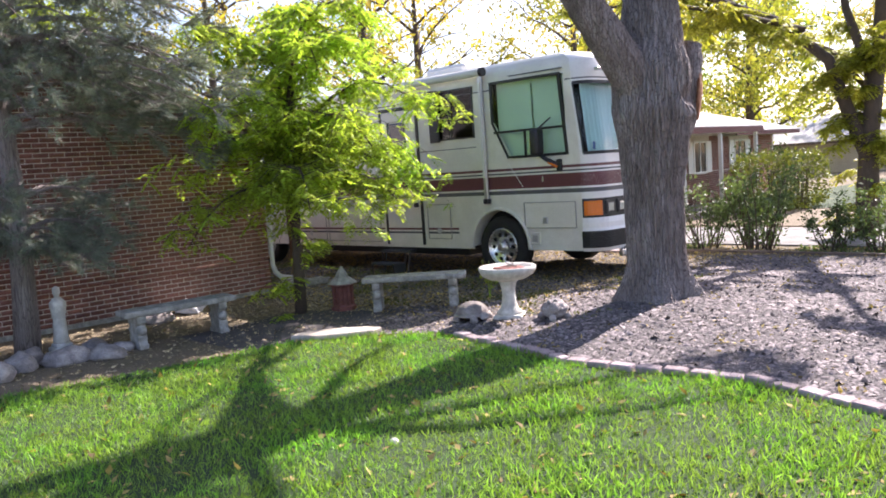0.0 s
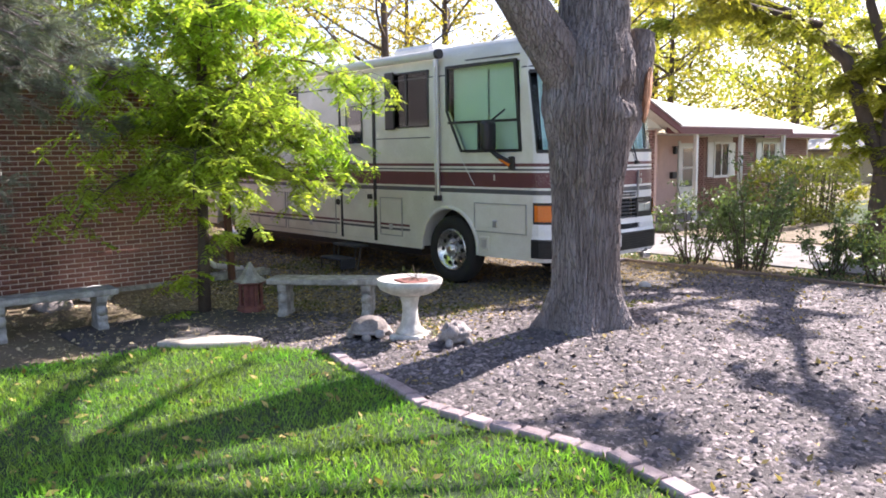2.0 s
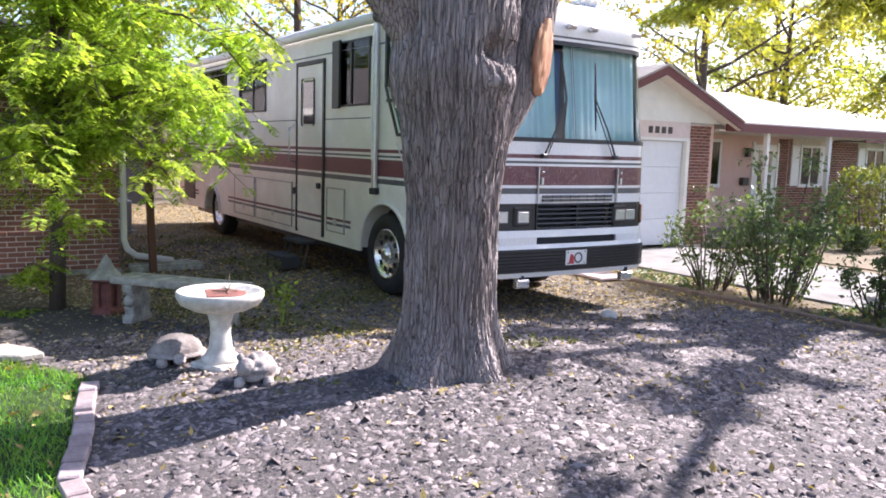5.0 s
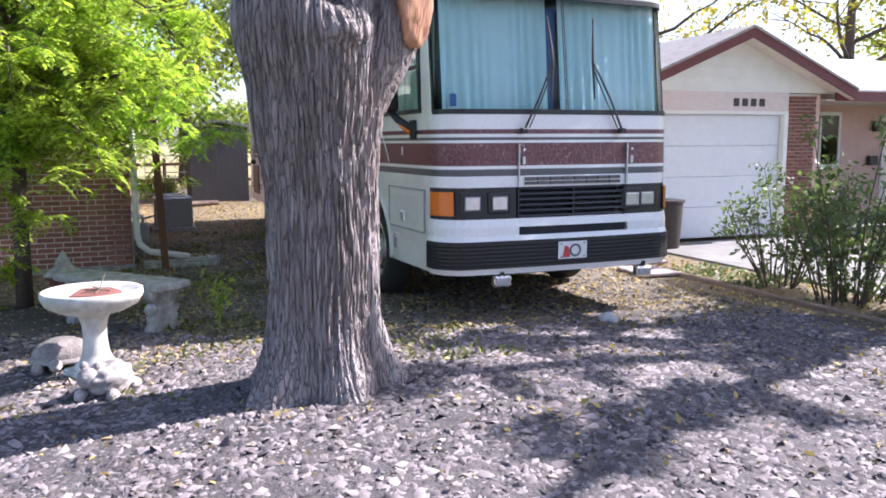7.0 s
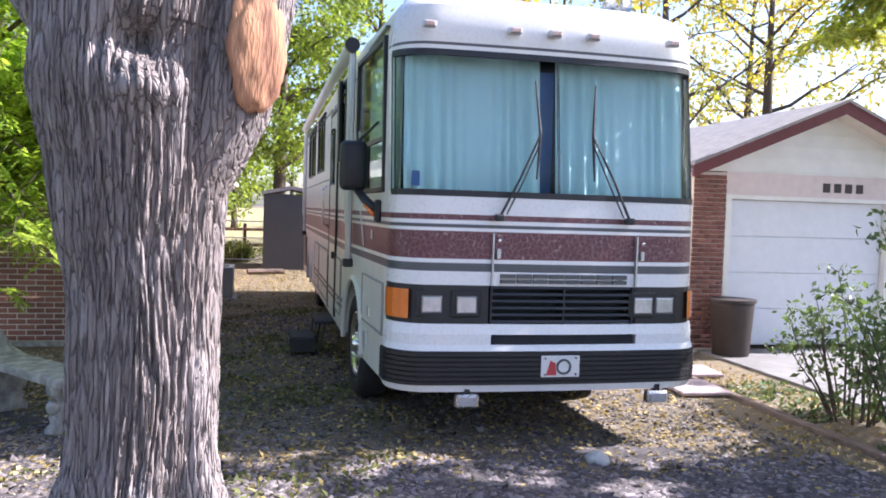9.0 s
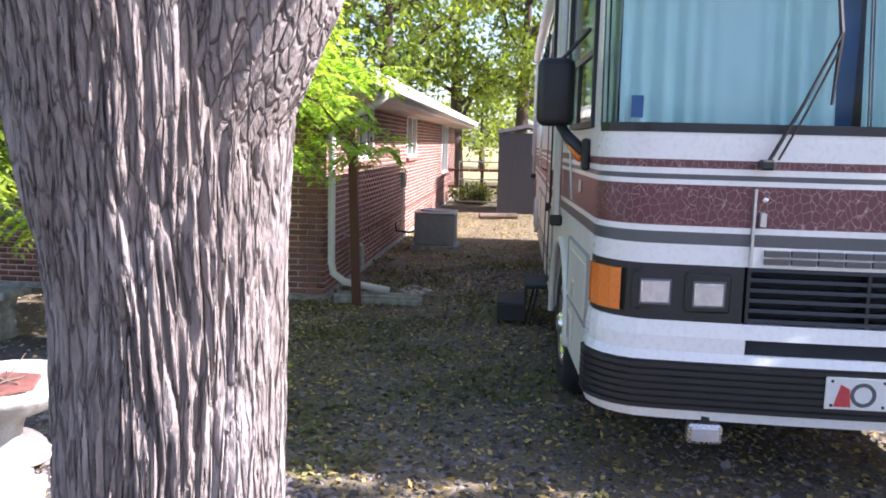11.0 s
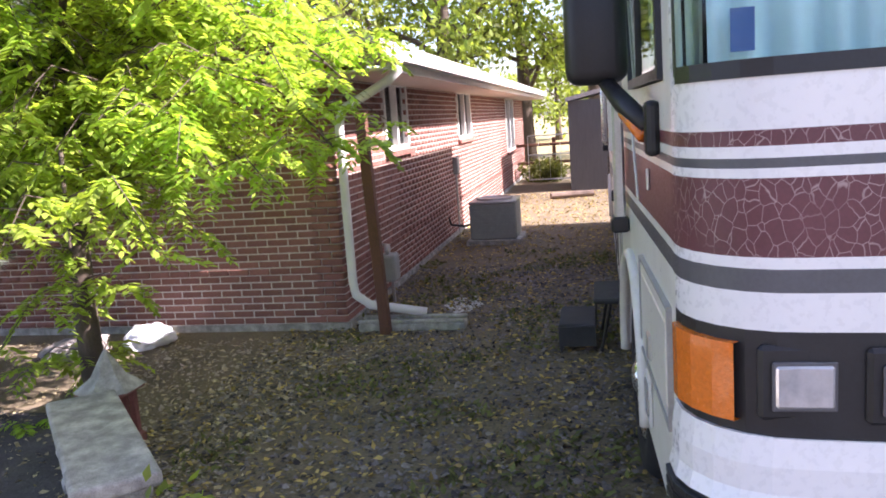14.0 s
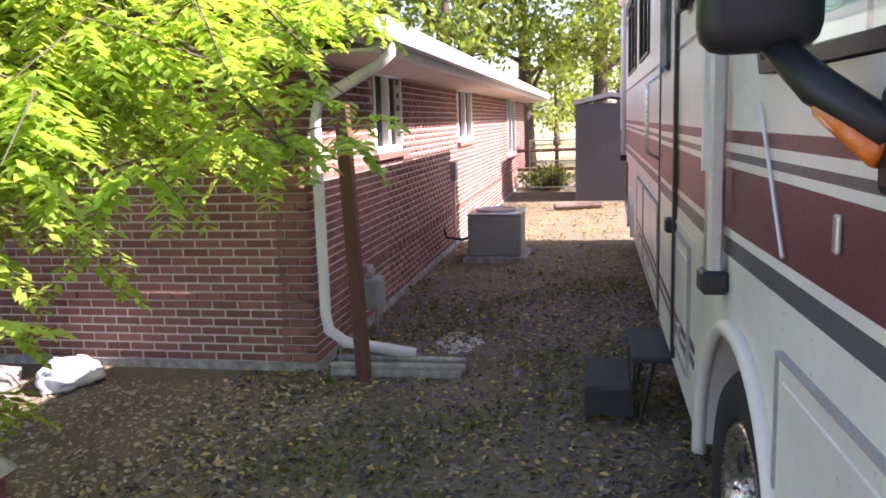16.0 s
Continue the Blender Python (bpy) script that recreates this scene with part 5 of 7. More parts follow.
part("roof", rf, M_GREYWOOD, bh)
part("perch", tube([(0.06, 0, 0.07), (0.12, 0, 0.07)], 0.006, 6), M_GREYWOOD, bh)
part("post", tube([(0, 0, -0.65), (0, 0, 0.0)], [0.05, 0.045], 8), M_TWIG, bh)

# tall locust beyond the mulch bed, yellowing
stems = [([(0, 0, -0.1), (0.02, 0, 0.9), (0.05, 0.0, 1.7), (0.2, 0.1, 3.2), (0.3, 0.2, 5.0), (0.4, 0.3, 7.0)], 0.24),
         ([(0.03, 0, 1.5), (-0.25, -0.1, 2.3), (-0.55, -0.2, 3.3), (-1.3, -0.5, 4.1), (-2.6, -1.0, 4.8), (-4.2, -1.4, 5.2)], 0.15),
         ([(0.1, 0, 2.0), (0.05, 0.1, 3.0), (-0.3, 0.0, 4.2), (-0.6, 0.3, 5.6), (-1.0, 0.2, 6.6)], 0.12),
         ([(-0.9, -0.4, 3.9), (-1.9, -1.6, 4.3), (-2.7, -3.0, 4.5), (-3.2, -4.2, 4.3)], 0.06),
         ([(0.2, 0.1, 3.0), (1.2, -0.8, 4.2), (2.3, -1.8, 5.0), (3.3, -2.9, 5.2)], 0.10),
         ([(-2.0, -0.8, 4.5), (-3.3, 0.2, 5.3), (-4.6, 1.0, 5.7)], 0.05),
         ([(-1.6, -0.6, 4.2), (-2.8, -0.7, 4.3), (-4.2, -0.4, 4.25), (-5.4, 0.2, 4.1)], 0.05),
         ([(0.1, 0.1, 2.6), (-0.9, 1.0, 3.6), (-2.2, 2.0, 4.2), (-3.6, 2.7, 4.3)], 0.06)]
locust("tall_locust", "tall locust with dark limbs and yellowing feathery leaves", (-3.75, 15.6, 0.0), stems, 4200, 12, M_YGREEN, 0.10)


# pine beside the house
def pine():
    t = thing("pine", "grey-green pine with drooping needle tufts beside the house", "tree", at=(-8.75, 2.55, 0))
    rnd = random.Random(8)
    bm = bmesh.new()
    tube([(0, 0, -0.1), (0.05, 0.03, 0.9), (0.0, 0.06, 2.0), (0.05, 0.0, 3.4), (0, 0, 5.4)], [0.15, 0.125, 0.11, 0.085, 0.03], 12, bm)
    tube([(0.15, -0.45, -0.1), (0.05, -0.55, 0.5), (-0.05, -0.75, 1.2), (-0.1, -0.9, 2.2)], [0.12, 0.10, 0.09, 0.06], 10, bm)
    tufts, dirs = [], []
    for i in range(104):
        z = rnd.uniform(2.5, 5.3) if i % 6 else rnd.uniform(0.95, 1.9)
        a = rnd.choice((rnd.uniform(-0.9, 1.6), rnd.uniform(0.2, 1.9), rnd.uniform(0, 6.28)))
        ln = rnd.uniform(1.0, 2.1) * (1.0 if z > 2 else 0.62) * (1.25 if z > 2.6 and 0.3 < a < 1.7 else 1)
        pts = [Vector((math.cos(a) * ln * q / 5, math.sin(a) * ln * q / 5, z + 0.25 * math.sin(q / 5 * 2.5) - 0.22 * ln * (q / 5) ** 2)) for q in range(6)]
        tube(pts, [0.03 * (1 - 0.8 * q / 5) for q in range(6)], 6, bm)
        for q in range(2, 6):
            for j in range(4):
                b = a + rnd.uniform(-1.1, 1.1)
                l2 = rnd.uniform(0.12, 0.42)
                e = pts[q] + Vector((math.cos(b) * l2, math.sin(b) * l2, rnd.uniform(-0.22, 0.10)))
                tube([pts[q], e], [0.007, 0.003], 4, bm, False)
                for u in (0.45, 0.75, 1.0):
                    tufts.append(tuple(pts[q].lerp(e, u)))
                    dirs.append(tuple((e - pts[q]).normalized()))
    part("trunk", bm, M_BARK, t, "", True)
    tufts, dirs = np.array(tufts), np.array(dirs)
    k = np.repeat(np.arange(len(tufts)), 26)
    d = dirs[k] * 0.9 + RNG.normal(0, 0.5, (len(k), 3))
    v, f = sow([(0, 0.024, 0), (0, -0.024, 0), (1, 0, 0)], [(0, 1, 2)], tufts[k], frames_of(d, RNG.uniform(0, 6.28, len(k))), RNG.uniform(0.09, 0.16, len(k)))
    bulk("needles", v, f, M_PINE, t)


pine()

# trees behind the houses and beyond the yards
BACK = [
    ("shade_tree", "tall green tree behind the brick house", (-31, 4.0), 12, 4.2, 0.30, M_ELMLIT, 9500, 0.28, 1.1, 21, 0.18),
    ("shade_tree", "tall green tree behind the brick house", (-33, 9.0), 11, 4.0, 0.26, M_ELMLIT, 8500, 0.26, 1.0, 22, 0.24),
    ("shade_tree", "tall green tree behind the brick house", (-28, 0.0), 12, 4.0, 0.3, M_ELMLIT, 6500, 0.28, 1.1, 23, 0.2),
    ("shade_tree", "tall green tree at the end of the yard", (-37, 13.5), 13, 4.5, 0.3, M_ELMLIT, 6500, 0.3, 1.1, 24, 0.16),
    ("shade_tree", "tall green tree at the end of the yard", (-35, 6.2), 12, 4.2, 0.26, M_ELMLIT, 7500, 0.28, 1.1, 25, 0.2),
    ("autumn_tree", "half-bare autumn tree with yellow leaves", (-24, 21), 12, 4.5, 0.22, M_YELLOW, 2200, 0.22, 1.0, 31, 0.3),
    ("autumn_tree", "half-bare autumn tree with yellow leaves", (-29, 17), 13, 4.6, 0.22, M_YELLOW, 2000, 0.24, 1.0, 32, 0.3),
    ("autumn_tree", "half-bare autumn tree with yellow leaves", (-27, 27), 13, 4.8, 0.24, M_YELLOW, 3000, 0.24, 1.1, 33, 0.3),
    ("autumn_tree", "half-bare autumn tree with yellow leaves", (-20, 30), 11, 4.4, 0.22, M_YELLOW, 2800, 0.24, 1.1, 34, 0.3),
    ("turning_tree", "leafy tree turning yellow behind the roof", (-22, 38), 10, 4.6, 0.24, M_YGREEN, 6500, 0.26, 1.1, 35, 0.18),
    ("turning_tree", "leafy tree turning yellow behind the roof", (-27, 44), 12, 5.0, 0.26, M_YGREEN, 6500, 0.28, 1.2, 36, 0.18),
    ("turning_tree", "leafy tree turning yellow behind the roof", (-17, 41), 9.5, 4.2, 0.24, M_YGREEN, 6000, 0.26, 1.1, 37, 0.16),
    ("shade_tree", "dark green tree behind the far roof", (-24, 58), 13, 5.4, 0.35, M_ELM, 6000, 0.34, 1.3, 38, 0.16),
    ("turning_tree", "leafy tree turning yellow behind the far roof", (-13, 60), 12, 5.2, 0.3, M_YELLOW, 5500, 0.34, 1.3, 39, 0.2),
    ("shade_tree", "dark green tree beyond the lawns", (-3, 62), 13, 5.4, 0.35, M_ELM, 5500, 0.36, 1.3, 40, 0.16),
    ("autumn_tree", "half-bare autumn tree with yellow leaves", (-36, 32), 14, 5.2, 0.26, M_YELLOW, 3000, 0.3, 1.2, 41, 0.25),
    ("autumn_tree", "half-bare autumn tree with yellow leaves", (-36, 22), 13, 5.0, 0.26, M_YELLOW, 2600, 0.28, 1.2, 42, 0.25),
]
for nm, lb, (bx, by), hh, rch, r0, lm, nl, sz, spr, sd, st in BACK:
    broadleaf(nm, lb, (bx, by, 0), hh, rch, r0, lm, nl, sz, spr, sd, 15, st, 0.55)

for k in range(9):
    broadleaf("field_tree", "distant round-crowned tree beyond the dry field", (-58 - 3 * (k % 3), -6 + 4.1 * k, 0), 5.2 + 1.3 * math.sin(k * 2.1), 2.5, 0.2, M_ELMLIT, 1500, 0.42, 1.1, 60 + k, 10, 0.12, 0.5)


def shrub(label, x, y, w, h, n, size, material, seed, stems=14, name="shrub", wild=0.0):
    t = thing(name, label, "shrub", at=(x, y, float(ground(x, y))))
    rnd = random.Random(seed)
    bm = bmesh.new()
    tips = []
    for i in range(stems):
        a = rnd.uniform(0, 6.28)
        r = w * math.sqrt(rnd.random())
        hh = h * rnd.uniform(0.6, 1.0) * (1 + (wild if i % 5 == 0 else 0))
        pts = [(math.cos(a) * r * (0.35 + 0.6 * q) + 0.04 * math.sin(q * 5 + i), math.sin(a) * r * (0.35 + 0.6 * q), hh * q) for q in (0, 0.2, 0.5, 0.8, 1)]
        tube(pts, [0.013, 0.011, 0.008, 0.006, 0.003], 5, bm)
        tips += [p for p in pts[1:]]
        for j in range(3):
            p = Vector(pts[rnd.randint(2, 4)])
            e = p + Vector((rnd.uniform(-1, 1), rnd.uniform(-1, 1), rnd.uniform(-0.2, 0.5))) * 0.25 * w
            tube([p, e], [0.005, 0.002], 4, bm)
            tips += [tuple(e), tuple(p.lerp(e, 0.6))]
    part("stem", bm, M_TWIG, t)["kind"] = "stuff"
    leaf_cloud("foliage", tips, 0.17 * max(w, 0.5), n, size, material, t, 1.0)
    return t


M_ROSE = mat("shrub_leaf", (0.10, 0.15, 0.06), 0.5, var=0.25, scale=1.5, fine=14, bump=0, island=0.45, leaf=0.4)
M_HEDGE = mat("hedge_leaf", (0.13, 0.15, 0.03), 0.55, var=0.25, scale=1.0, fine=12, bump=0, island=0.4, leaf=0.4)
shrub("loose dark green rose bush beside the drive", -4.95, 13.55, 0.95, 1.25, 3600, 0.075, M_ROSE, 1, 34, "rose_bush", 0.45)
shrub("loose dark green rose bush beside the drive", -5.95, 13.65, 0.7, 0.95, 1400, 0.07, M_ROSE, 2, 20, "rose_bush", 0.5)
shrub("small rose bush beside the drive", -3.72, 13.75, 0.42, 0.75, 1300, 0.065, M_ROSE, 3, 14, "rose_bush", 0.3)
shrub("rose bush beside the drive", -2.9, 13.5, 0.6, 0.95, 1300, 0.07, M_ROSE, 4, 18, "rose_bush", 0.3)
shrub("rose bush beside the drive", -1.8, 13.3, 0.5, 0.8, 1000, 0.07, M_ROSE, 5, 16, "rose_bush", 0.3)
shrub("low clipped bush by the porch", -8.2, 19.0, 0.45, 0.50, 1500, 0.07, M_ROSE, 6, 16, "porch_bush")
shrub("low clipped bush by the porch", -7.6, 19.7, 0.45, 0.48, 1500, 0.07, M_ROSE, 7, 16, "porch_bush")
shrub("dusty green bush at the end of the yard", -25.2, 7.6, 0.9, 0.5, 2200, 0.10, M_HEDGE, 8, 20, "yard_bush")


def hedge(x, y, w, d, h, n):
    t = thing("hedge", "clipped yellow-green hedge before the neighbouring house", "hedge", at=(x, y, 0))
    bm = bmesh.new()
    rnd = random.Random(3)
    for i in range(22):
        a, b = rnd.uniform(-w, w) * 0.8, rnd.uniform(-d, d) * 0.8
        tube([(a, b, 0), (a * 1.1, b * 1.1, h * 0.5), (a * 1.15, b * 1.15, h * 0.9)], [0.03, 0.02, 0.006], 5, bm)
    part("stem", bm, M_TWIG, t)["kind"] = "stuff"
    u = RNG.uniform(-1, 1, (n, 3))
    ax = RNG.integers(0, 3, n)
    s = np.where(RNG.random(n) < 0.5, -1, 1) * (1 - 0.25 * RNG.random(n) ** 2)
    u[np.arange(n), ax] = s
    rr = np.maximum(np.linalg.norm(u, axis=1, keepdims=True) / 1.35, 1)
    u /= rr
    pos = np.stack([u[:, 0] * w, u[:, 1] * d, h * 0.52 + u[:, 2] * h * 0.5], 1) + RNG.normal(0, 0.06, (n, 3))
    pos = pos[pos[:, 2] > 0.05]
    v, f = sow(LEAF_V, LEAF_F, pos, frames_of(RNG.normal(0, 1, pos.shape), RNG.uniform(0, 6.28, len(pos))), 0.10 * RNG.uniform(0.6, 1.3, len(pos)))
    bulk("foliage", v, f, M_HEDGE, t)


hedge(-8.0, 22.3, 0.85, 1.6, 1.55, 7000)

# ---------------------------------------------------------------- neighbouring house
GX = -10.7
nh = thing("neighbour_house", "pink and brick bungalow with a maroon-trimmed garage gable", "house", at=(GX, 17.3, 0))


def n_part(name, bm, material, label="", smooth=False):
    ob = part(name, bm, material, nh, label, smooth)
    ob.matrix_parent_inverse = Matrix.Translation((-GX, -17.3, 0))
    return ob


def courses(x, y0, y1, z0, z1, off=0):
    """Joined bricks on a wall that faces +x."""
    V, F = [], []
    H, L, J = 0.068, 0.205, 0.011
    nz = int((z1 - z0) / H)
    for i in range(nz):
        a = y0 - (L / 2 if i % 2 else 0)
        while a < y1:
            b0, b1 = max(a, y0) + J / 2, min(a + L, y1) - J / 2
            if b1 - b0 > 0.02:
                zz0, zz1 = z0 + i * H + J / 2, z0 + (i + 1) * H - J / 2
                n = len(V)
                d = x + 0.004 * random.random()
                V += [(x - 0.03, b0, zz0), (x - 0.03, b1, zz0), (x - 0.03, b1, zz1), (x - 0.03, b0, zz1), (d, b0, zz0), (d, b1, zz0), (d, b1, zz1), (d, b0, zz1)]
                F += [(n + 4, n + 5, n + 6, n + 7), (n, n + 1, n + 5, n + 4), (n + 2, n + 3, n + 7, n + 6), (n + 1, n + 2, n + 6, n + 5), (n + 3, n, n + 4, n + 7)]
            a += L
    return V, F


def n_bricks(x, y0, y1, z0, z1):
    v, f = courses(x, y0, y1, z0, z1)
    ob = bulk("brickwork", v, f, M_BRICK, nh)
    ob.matrix_parent_inverse = Matrix.Translation((-GX, -17.3, 0))
    ob["kind"] = "stuff"


for y0, y1 in ((15.0, 15.52), (18.36, 19.0)):
    n_part("pier_core", box(GX - 0.5, GX - 0.012, y0, y1, -0.1, 2.62), M_MORTAR)
    n_bricks(GX, y0, y1, 0.0, 2.62)
n_part("garage_side", box(-17, GX - 0.5, 14.98, 15.1, -0.1, 2.62), M_MORTAR)
n_part("garage_side", box(-17, GX - 0.012, 18.98, 19.1, -0.1, 2.62), M_PINK)
n_part("door_header", box(GX - 0.12, GX - 0.01, 15.52, 18.36, 2.30, 2.64), M_PINKTRIM, "pale pink header board")
n_part("door_jamb", box(GX - 0.12, GX + 0.004, 18.27, 18.36, 0.0, 2.30), M_WHITE)
n_part("door_jamb", box(GX - 0.12, GX + 0.004, 15.52, 15.61, 0.0, 2.30), M_WHITE)
n_part("door_head", box(GX - 0.12, GX + 0.004, 15.61, 18.27, 2.24, 2.30), M_WHITE)
gd = n_part("garage_door", box(GX - 0.16, GX - 0.12, 15.61, 18.27, 0.02, 2.24), M_GDOOR, "plain white sectional garage door")
for i in range(4):
    part("door_panel", box(GX - 0.125, GX - 0.10, 15.62, 18.26, 0.03 + i * 0.552, 0.03 + i * 0.552 + 0.545, 0.008), M_GDOOR, gd)
for i in range(4):
    a = 17.12 + i * 0.19
    n_part("number_bar", box(GX - 0.012, GX + 0.002, a, a + 0.12, 2.385, 2.395 + 0.13, 0.004), M_BROWNBIN, "dark plain bar on the header")
# gable, siding, rakes
nh.location, nh.scale = (-9.35, 15.995, 0.04), (0.93, 0.914, 0.89)
AY, AZ, EZ = 17.20, 3.72, 2.66
n_part("gable", prism([(14.95, EZ - 0.02), (19.45, EZ - 0.02), (AY, AZ - 0.06)], "x", GX - 0.10, GX - 0.02), M_WHITE, "white boarded gable")
for i in range(5):
    z = EZ + 0.02 + i * 0.19
    hw = (AZ - 0.1 - z) / (AZ - EZ) * 2.2
    if hw > 0.2:
        n_part("siding_lap", prism([(AY - hw, z), (AY + hw, z), (AY + hw, z + 0.012), (AY - hw, z + 0.012)], "x", GX - 0.03, GX - 0.008), M_WHITE)
for s in (-1, 1):
    ey = AY + s * 2.42
    slope = [(AY, AZ), (ey, EZ + 0.03), (ey, EZ - 0.14), (AY, AZ - 0.17)]
    n_part("rake_board", prism(slope, "x", GX + 0.30, GX + 0.34), M_TRIM, "maroon rake board")
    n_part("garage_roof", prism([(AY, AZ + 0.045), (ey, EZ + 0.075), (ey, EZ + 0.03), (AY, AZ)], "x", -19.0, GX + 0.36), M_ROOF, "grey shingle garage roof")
    n_part("rake_soffit", prism([(AY, AZ - 0.17), (ey, EZ - 0.14), (ey, EZ - 0.12), (AY, AZ - 0.15)], "x", GX - 0.02, GX + 0.30), M_SOFFIT)
# main wing with porch
WX = -12.2
n_part("porch_wall", box(WX - 0.2, WX, 19.1, 24.0, -0.1, 2.6), M_PINK, "pink stuccoed porch wall")
n_part("wing_core", box(WX - 0.2, WX - 0.012, 24.0, 31.0, -0.1, 2.6), M_MORTAR)
n_bricks(WX, 24.0, 31.0, 0.0, 1.25)
n_bricks(WX, 24.0, 24.15, 1.25, 2.5)
n_bricks(WX, 25.7, 27.2, 1.25, 2.5)
n_bricks(WX, 28.9, 31.0, 1.25, 2.5)
n_part("end_wall", box(-19, WX, 30.95, 31.1, -0.1, 2.6), M_MORTAR)
# Strong sun on these two roofs is put into the pale shingle colour.
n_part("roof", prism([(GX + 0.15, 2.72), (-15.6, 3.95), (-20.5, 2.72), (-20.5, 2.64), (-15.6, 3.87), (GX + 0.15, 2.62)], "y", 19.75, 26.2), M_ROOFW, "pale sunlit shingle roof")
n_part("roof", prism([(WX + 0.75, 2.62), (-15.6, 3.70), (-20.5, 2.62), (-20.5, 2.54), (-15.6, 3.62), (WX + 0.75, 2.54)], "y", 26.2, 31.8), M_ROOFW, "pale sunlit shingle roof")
n_part("fascia", box(GX + 0.13, GX + 0.17, 19.3, 26.2, 2.50, 2.68), M_TRIM, "maroon fascia over the porch")
n_part("fascia", box(WX + 0.73, WX + 0.77, 26.2, 31.8, 2.44, 2.58), M_TRIM, "maroon fascia")
n_part("porch_ceiling", box(WX, GX + 0.13, 19.1, 26.2, 2.50, 2.53), M_SOFFIT)
n_part("wing_soffit", box(WX, WX + 0.73, 26.2, 31.8, 2.44, 2.46), M_SOFFIT)
n_part("porch_slab", box(WX, GX + 0.4, 19.1, 26.2, -0.05, 0.14), M_DRIVE, "concrete porch slab")
for y in (20.9, 23.3, 25.9):
    n_part("porch_post", box(GX - 0.04, GX + 0.06, y - 0.05, y + 0.05, 0.14, 2.5), M_WHITE, "slim white porch post")


def n_window(y0, y1, z0, z1, shutters=False):
    w = n_part("window", box(WX - 0.02, WX + 0.01, y0, y1, z0, z1), M_DARK, "white-framed window")
    ym = (y0 + y1) / 2
    for a, b, c, d in ((y0 - 0.06, y0, z0, z1), (y1, y1 + 0.06, z0, z1), (y0 - 0.06, y1 + 0.06, z1, z1 + 0.07), (y0 - 0.08, y1 + 0.08, z0 - 0.08, z0), (ym - 0.025, ym + 0.025, z0, z1)):
        part("window_frame", box(WX - 0.02, WX + 0.04, a, b, c, d), M_WHITE, w)
    part("pane", box(WX + 0.012, WX + 0.018, y0, y1, z0, z1), M_TINT, w)
    if shutters:
        for a in (y0 - 0.44, y1 + 0.10):
            part("shutter", box(WX, WX + 0.035, a, a + 0.34, z0 - 0.05, z1 + 0.05, 0.01), M_WHITE, w)


n_window(20.2, 21.2, 1.25, 2.30)
n_window(24.55, 25.35, 1.25, 2.25, True)
n_window(27.65, 28.5, 1.35, 2.25, True)
fd = n_part("front_door", box(WX - 0.02, WX + 0.03, 22.55, 23.45, 0.14, 2.28), M_WHITE, "white storm door with two glass panes")
for z0, z1 in ((0.95, 1.50), (1.56, 2.12)):
    part("pane", box(WX + 0.028, WX + 0.036, 22.72, 23.28, z0, z1), mat("dark_pane", (0.03, 0.035, 0.04), 0.1, bump=0, coat=0.8), fd)
part("door_frame", box(WX - 0.01, WX + 0.05, 22.47, 22.55, 0.14, 2.35), M_WHITE, fd)
part("door_frame", box(WX - 0.01, WX + 0.05, 23.45, 23.53, 0.14, 2.35), M_WHITE, fd)
n_bricks(WX + 0.02, 23.55, 23.95, 0.14, 2.5)
n_part("mailbox", box(WX, WX + 0.12, 22.05, 22.30, 1.22, 1.42, 0.02), M_BLACK, "black wall letterbox")
lt = n_part("porch_lantern", box(WX + 0.04, WX + 0.16, 22.12, 22.24, 1.95, 2.15, 0.02), M_BLACK, "black coach lantern")
part("lantern_top", prism([(WX + 0.03, 22.11), (WX + 0.17, 22.11), (WX + 0.17, 22.25), (WX + 0.03, 22.25)], "z", 2.15, 2.18), M_BLACK, lt)
part("step", box(GX + 0.4, GX + 0.75, 22.3, 23.7, -0.05, 0.10, 0.01), M_DRIVE, nh).matrix_parent_inverse = Matrix.Translation((-GX, -17.3, 0))

# far low building
fb = thing("far_garage", "long low beige building with a pale roof", "building", at=(-16, 50, 0))
part("wall", box(-6.6, 8, 0, 6, -0.3, 1.9), M_BEIGE, fb)
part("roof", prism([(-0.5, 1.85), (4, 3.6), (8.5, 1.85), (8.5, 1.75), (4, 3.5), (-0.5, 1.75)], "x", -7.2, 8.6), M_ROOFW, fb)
part("fascia", box(-7.2, 8.6, -0.53, -0.48, 1.70, 1.86), M_GREYWOOD, fb)
for i in range(14):
    part("batten", box(-6.5 + i, -6.45 + i, -0.03, 0.0, -0.2, 1.75), M_BEIGE, fb)
part("downspout", box(3.0, 3.12, -0.12, 0.0, 0, 1.8), M_GREYWOOD, fb)

# drive, walk and lawn beyond the shrubs
tagged(part("driveway", box(-9.4, 14.0, 14.05, 17.1, -0.12, 0.012, 0.004), M_DRIVE), "pale concrete drive of the neighbouring house", "driveway", kind="structure")
tagged(part("front_walk", box(-8.5, -5.2, 17.6, 22.3, -0.12, 0.004, 0.004), M_SOIL), "planting bed before the porch", "bed", kind="structure")
far_lawn = part("far_lawn", box(-10.2, 14, 22.5, 48, -0.12, 0.006), M_TURF)
tagged(far_lawn, "neighbouring lawn in the shade of trees", "lawn", kind="structure")
near_lawn = part("side_lawn", box(-5.1, 14, 17.0, 22.4, -0.12, 0.004), M_TURF)
tagged(near_lawn, "neighbouring lawn beside the drive", "lawn", kind="structure")
tagged(part("field", box(-400, -30, -150, 150, -0.12, 0.004), M_FIELD), "dry yellow field behind the yard", "field", kind="structure")
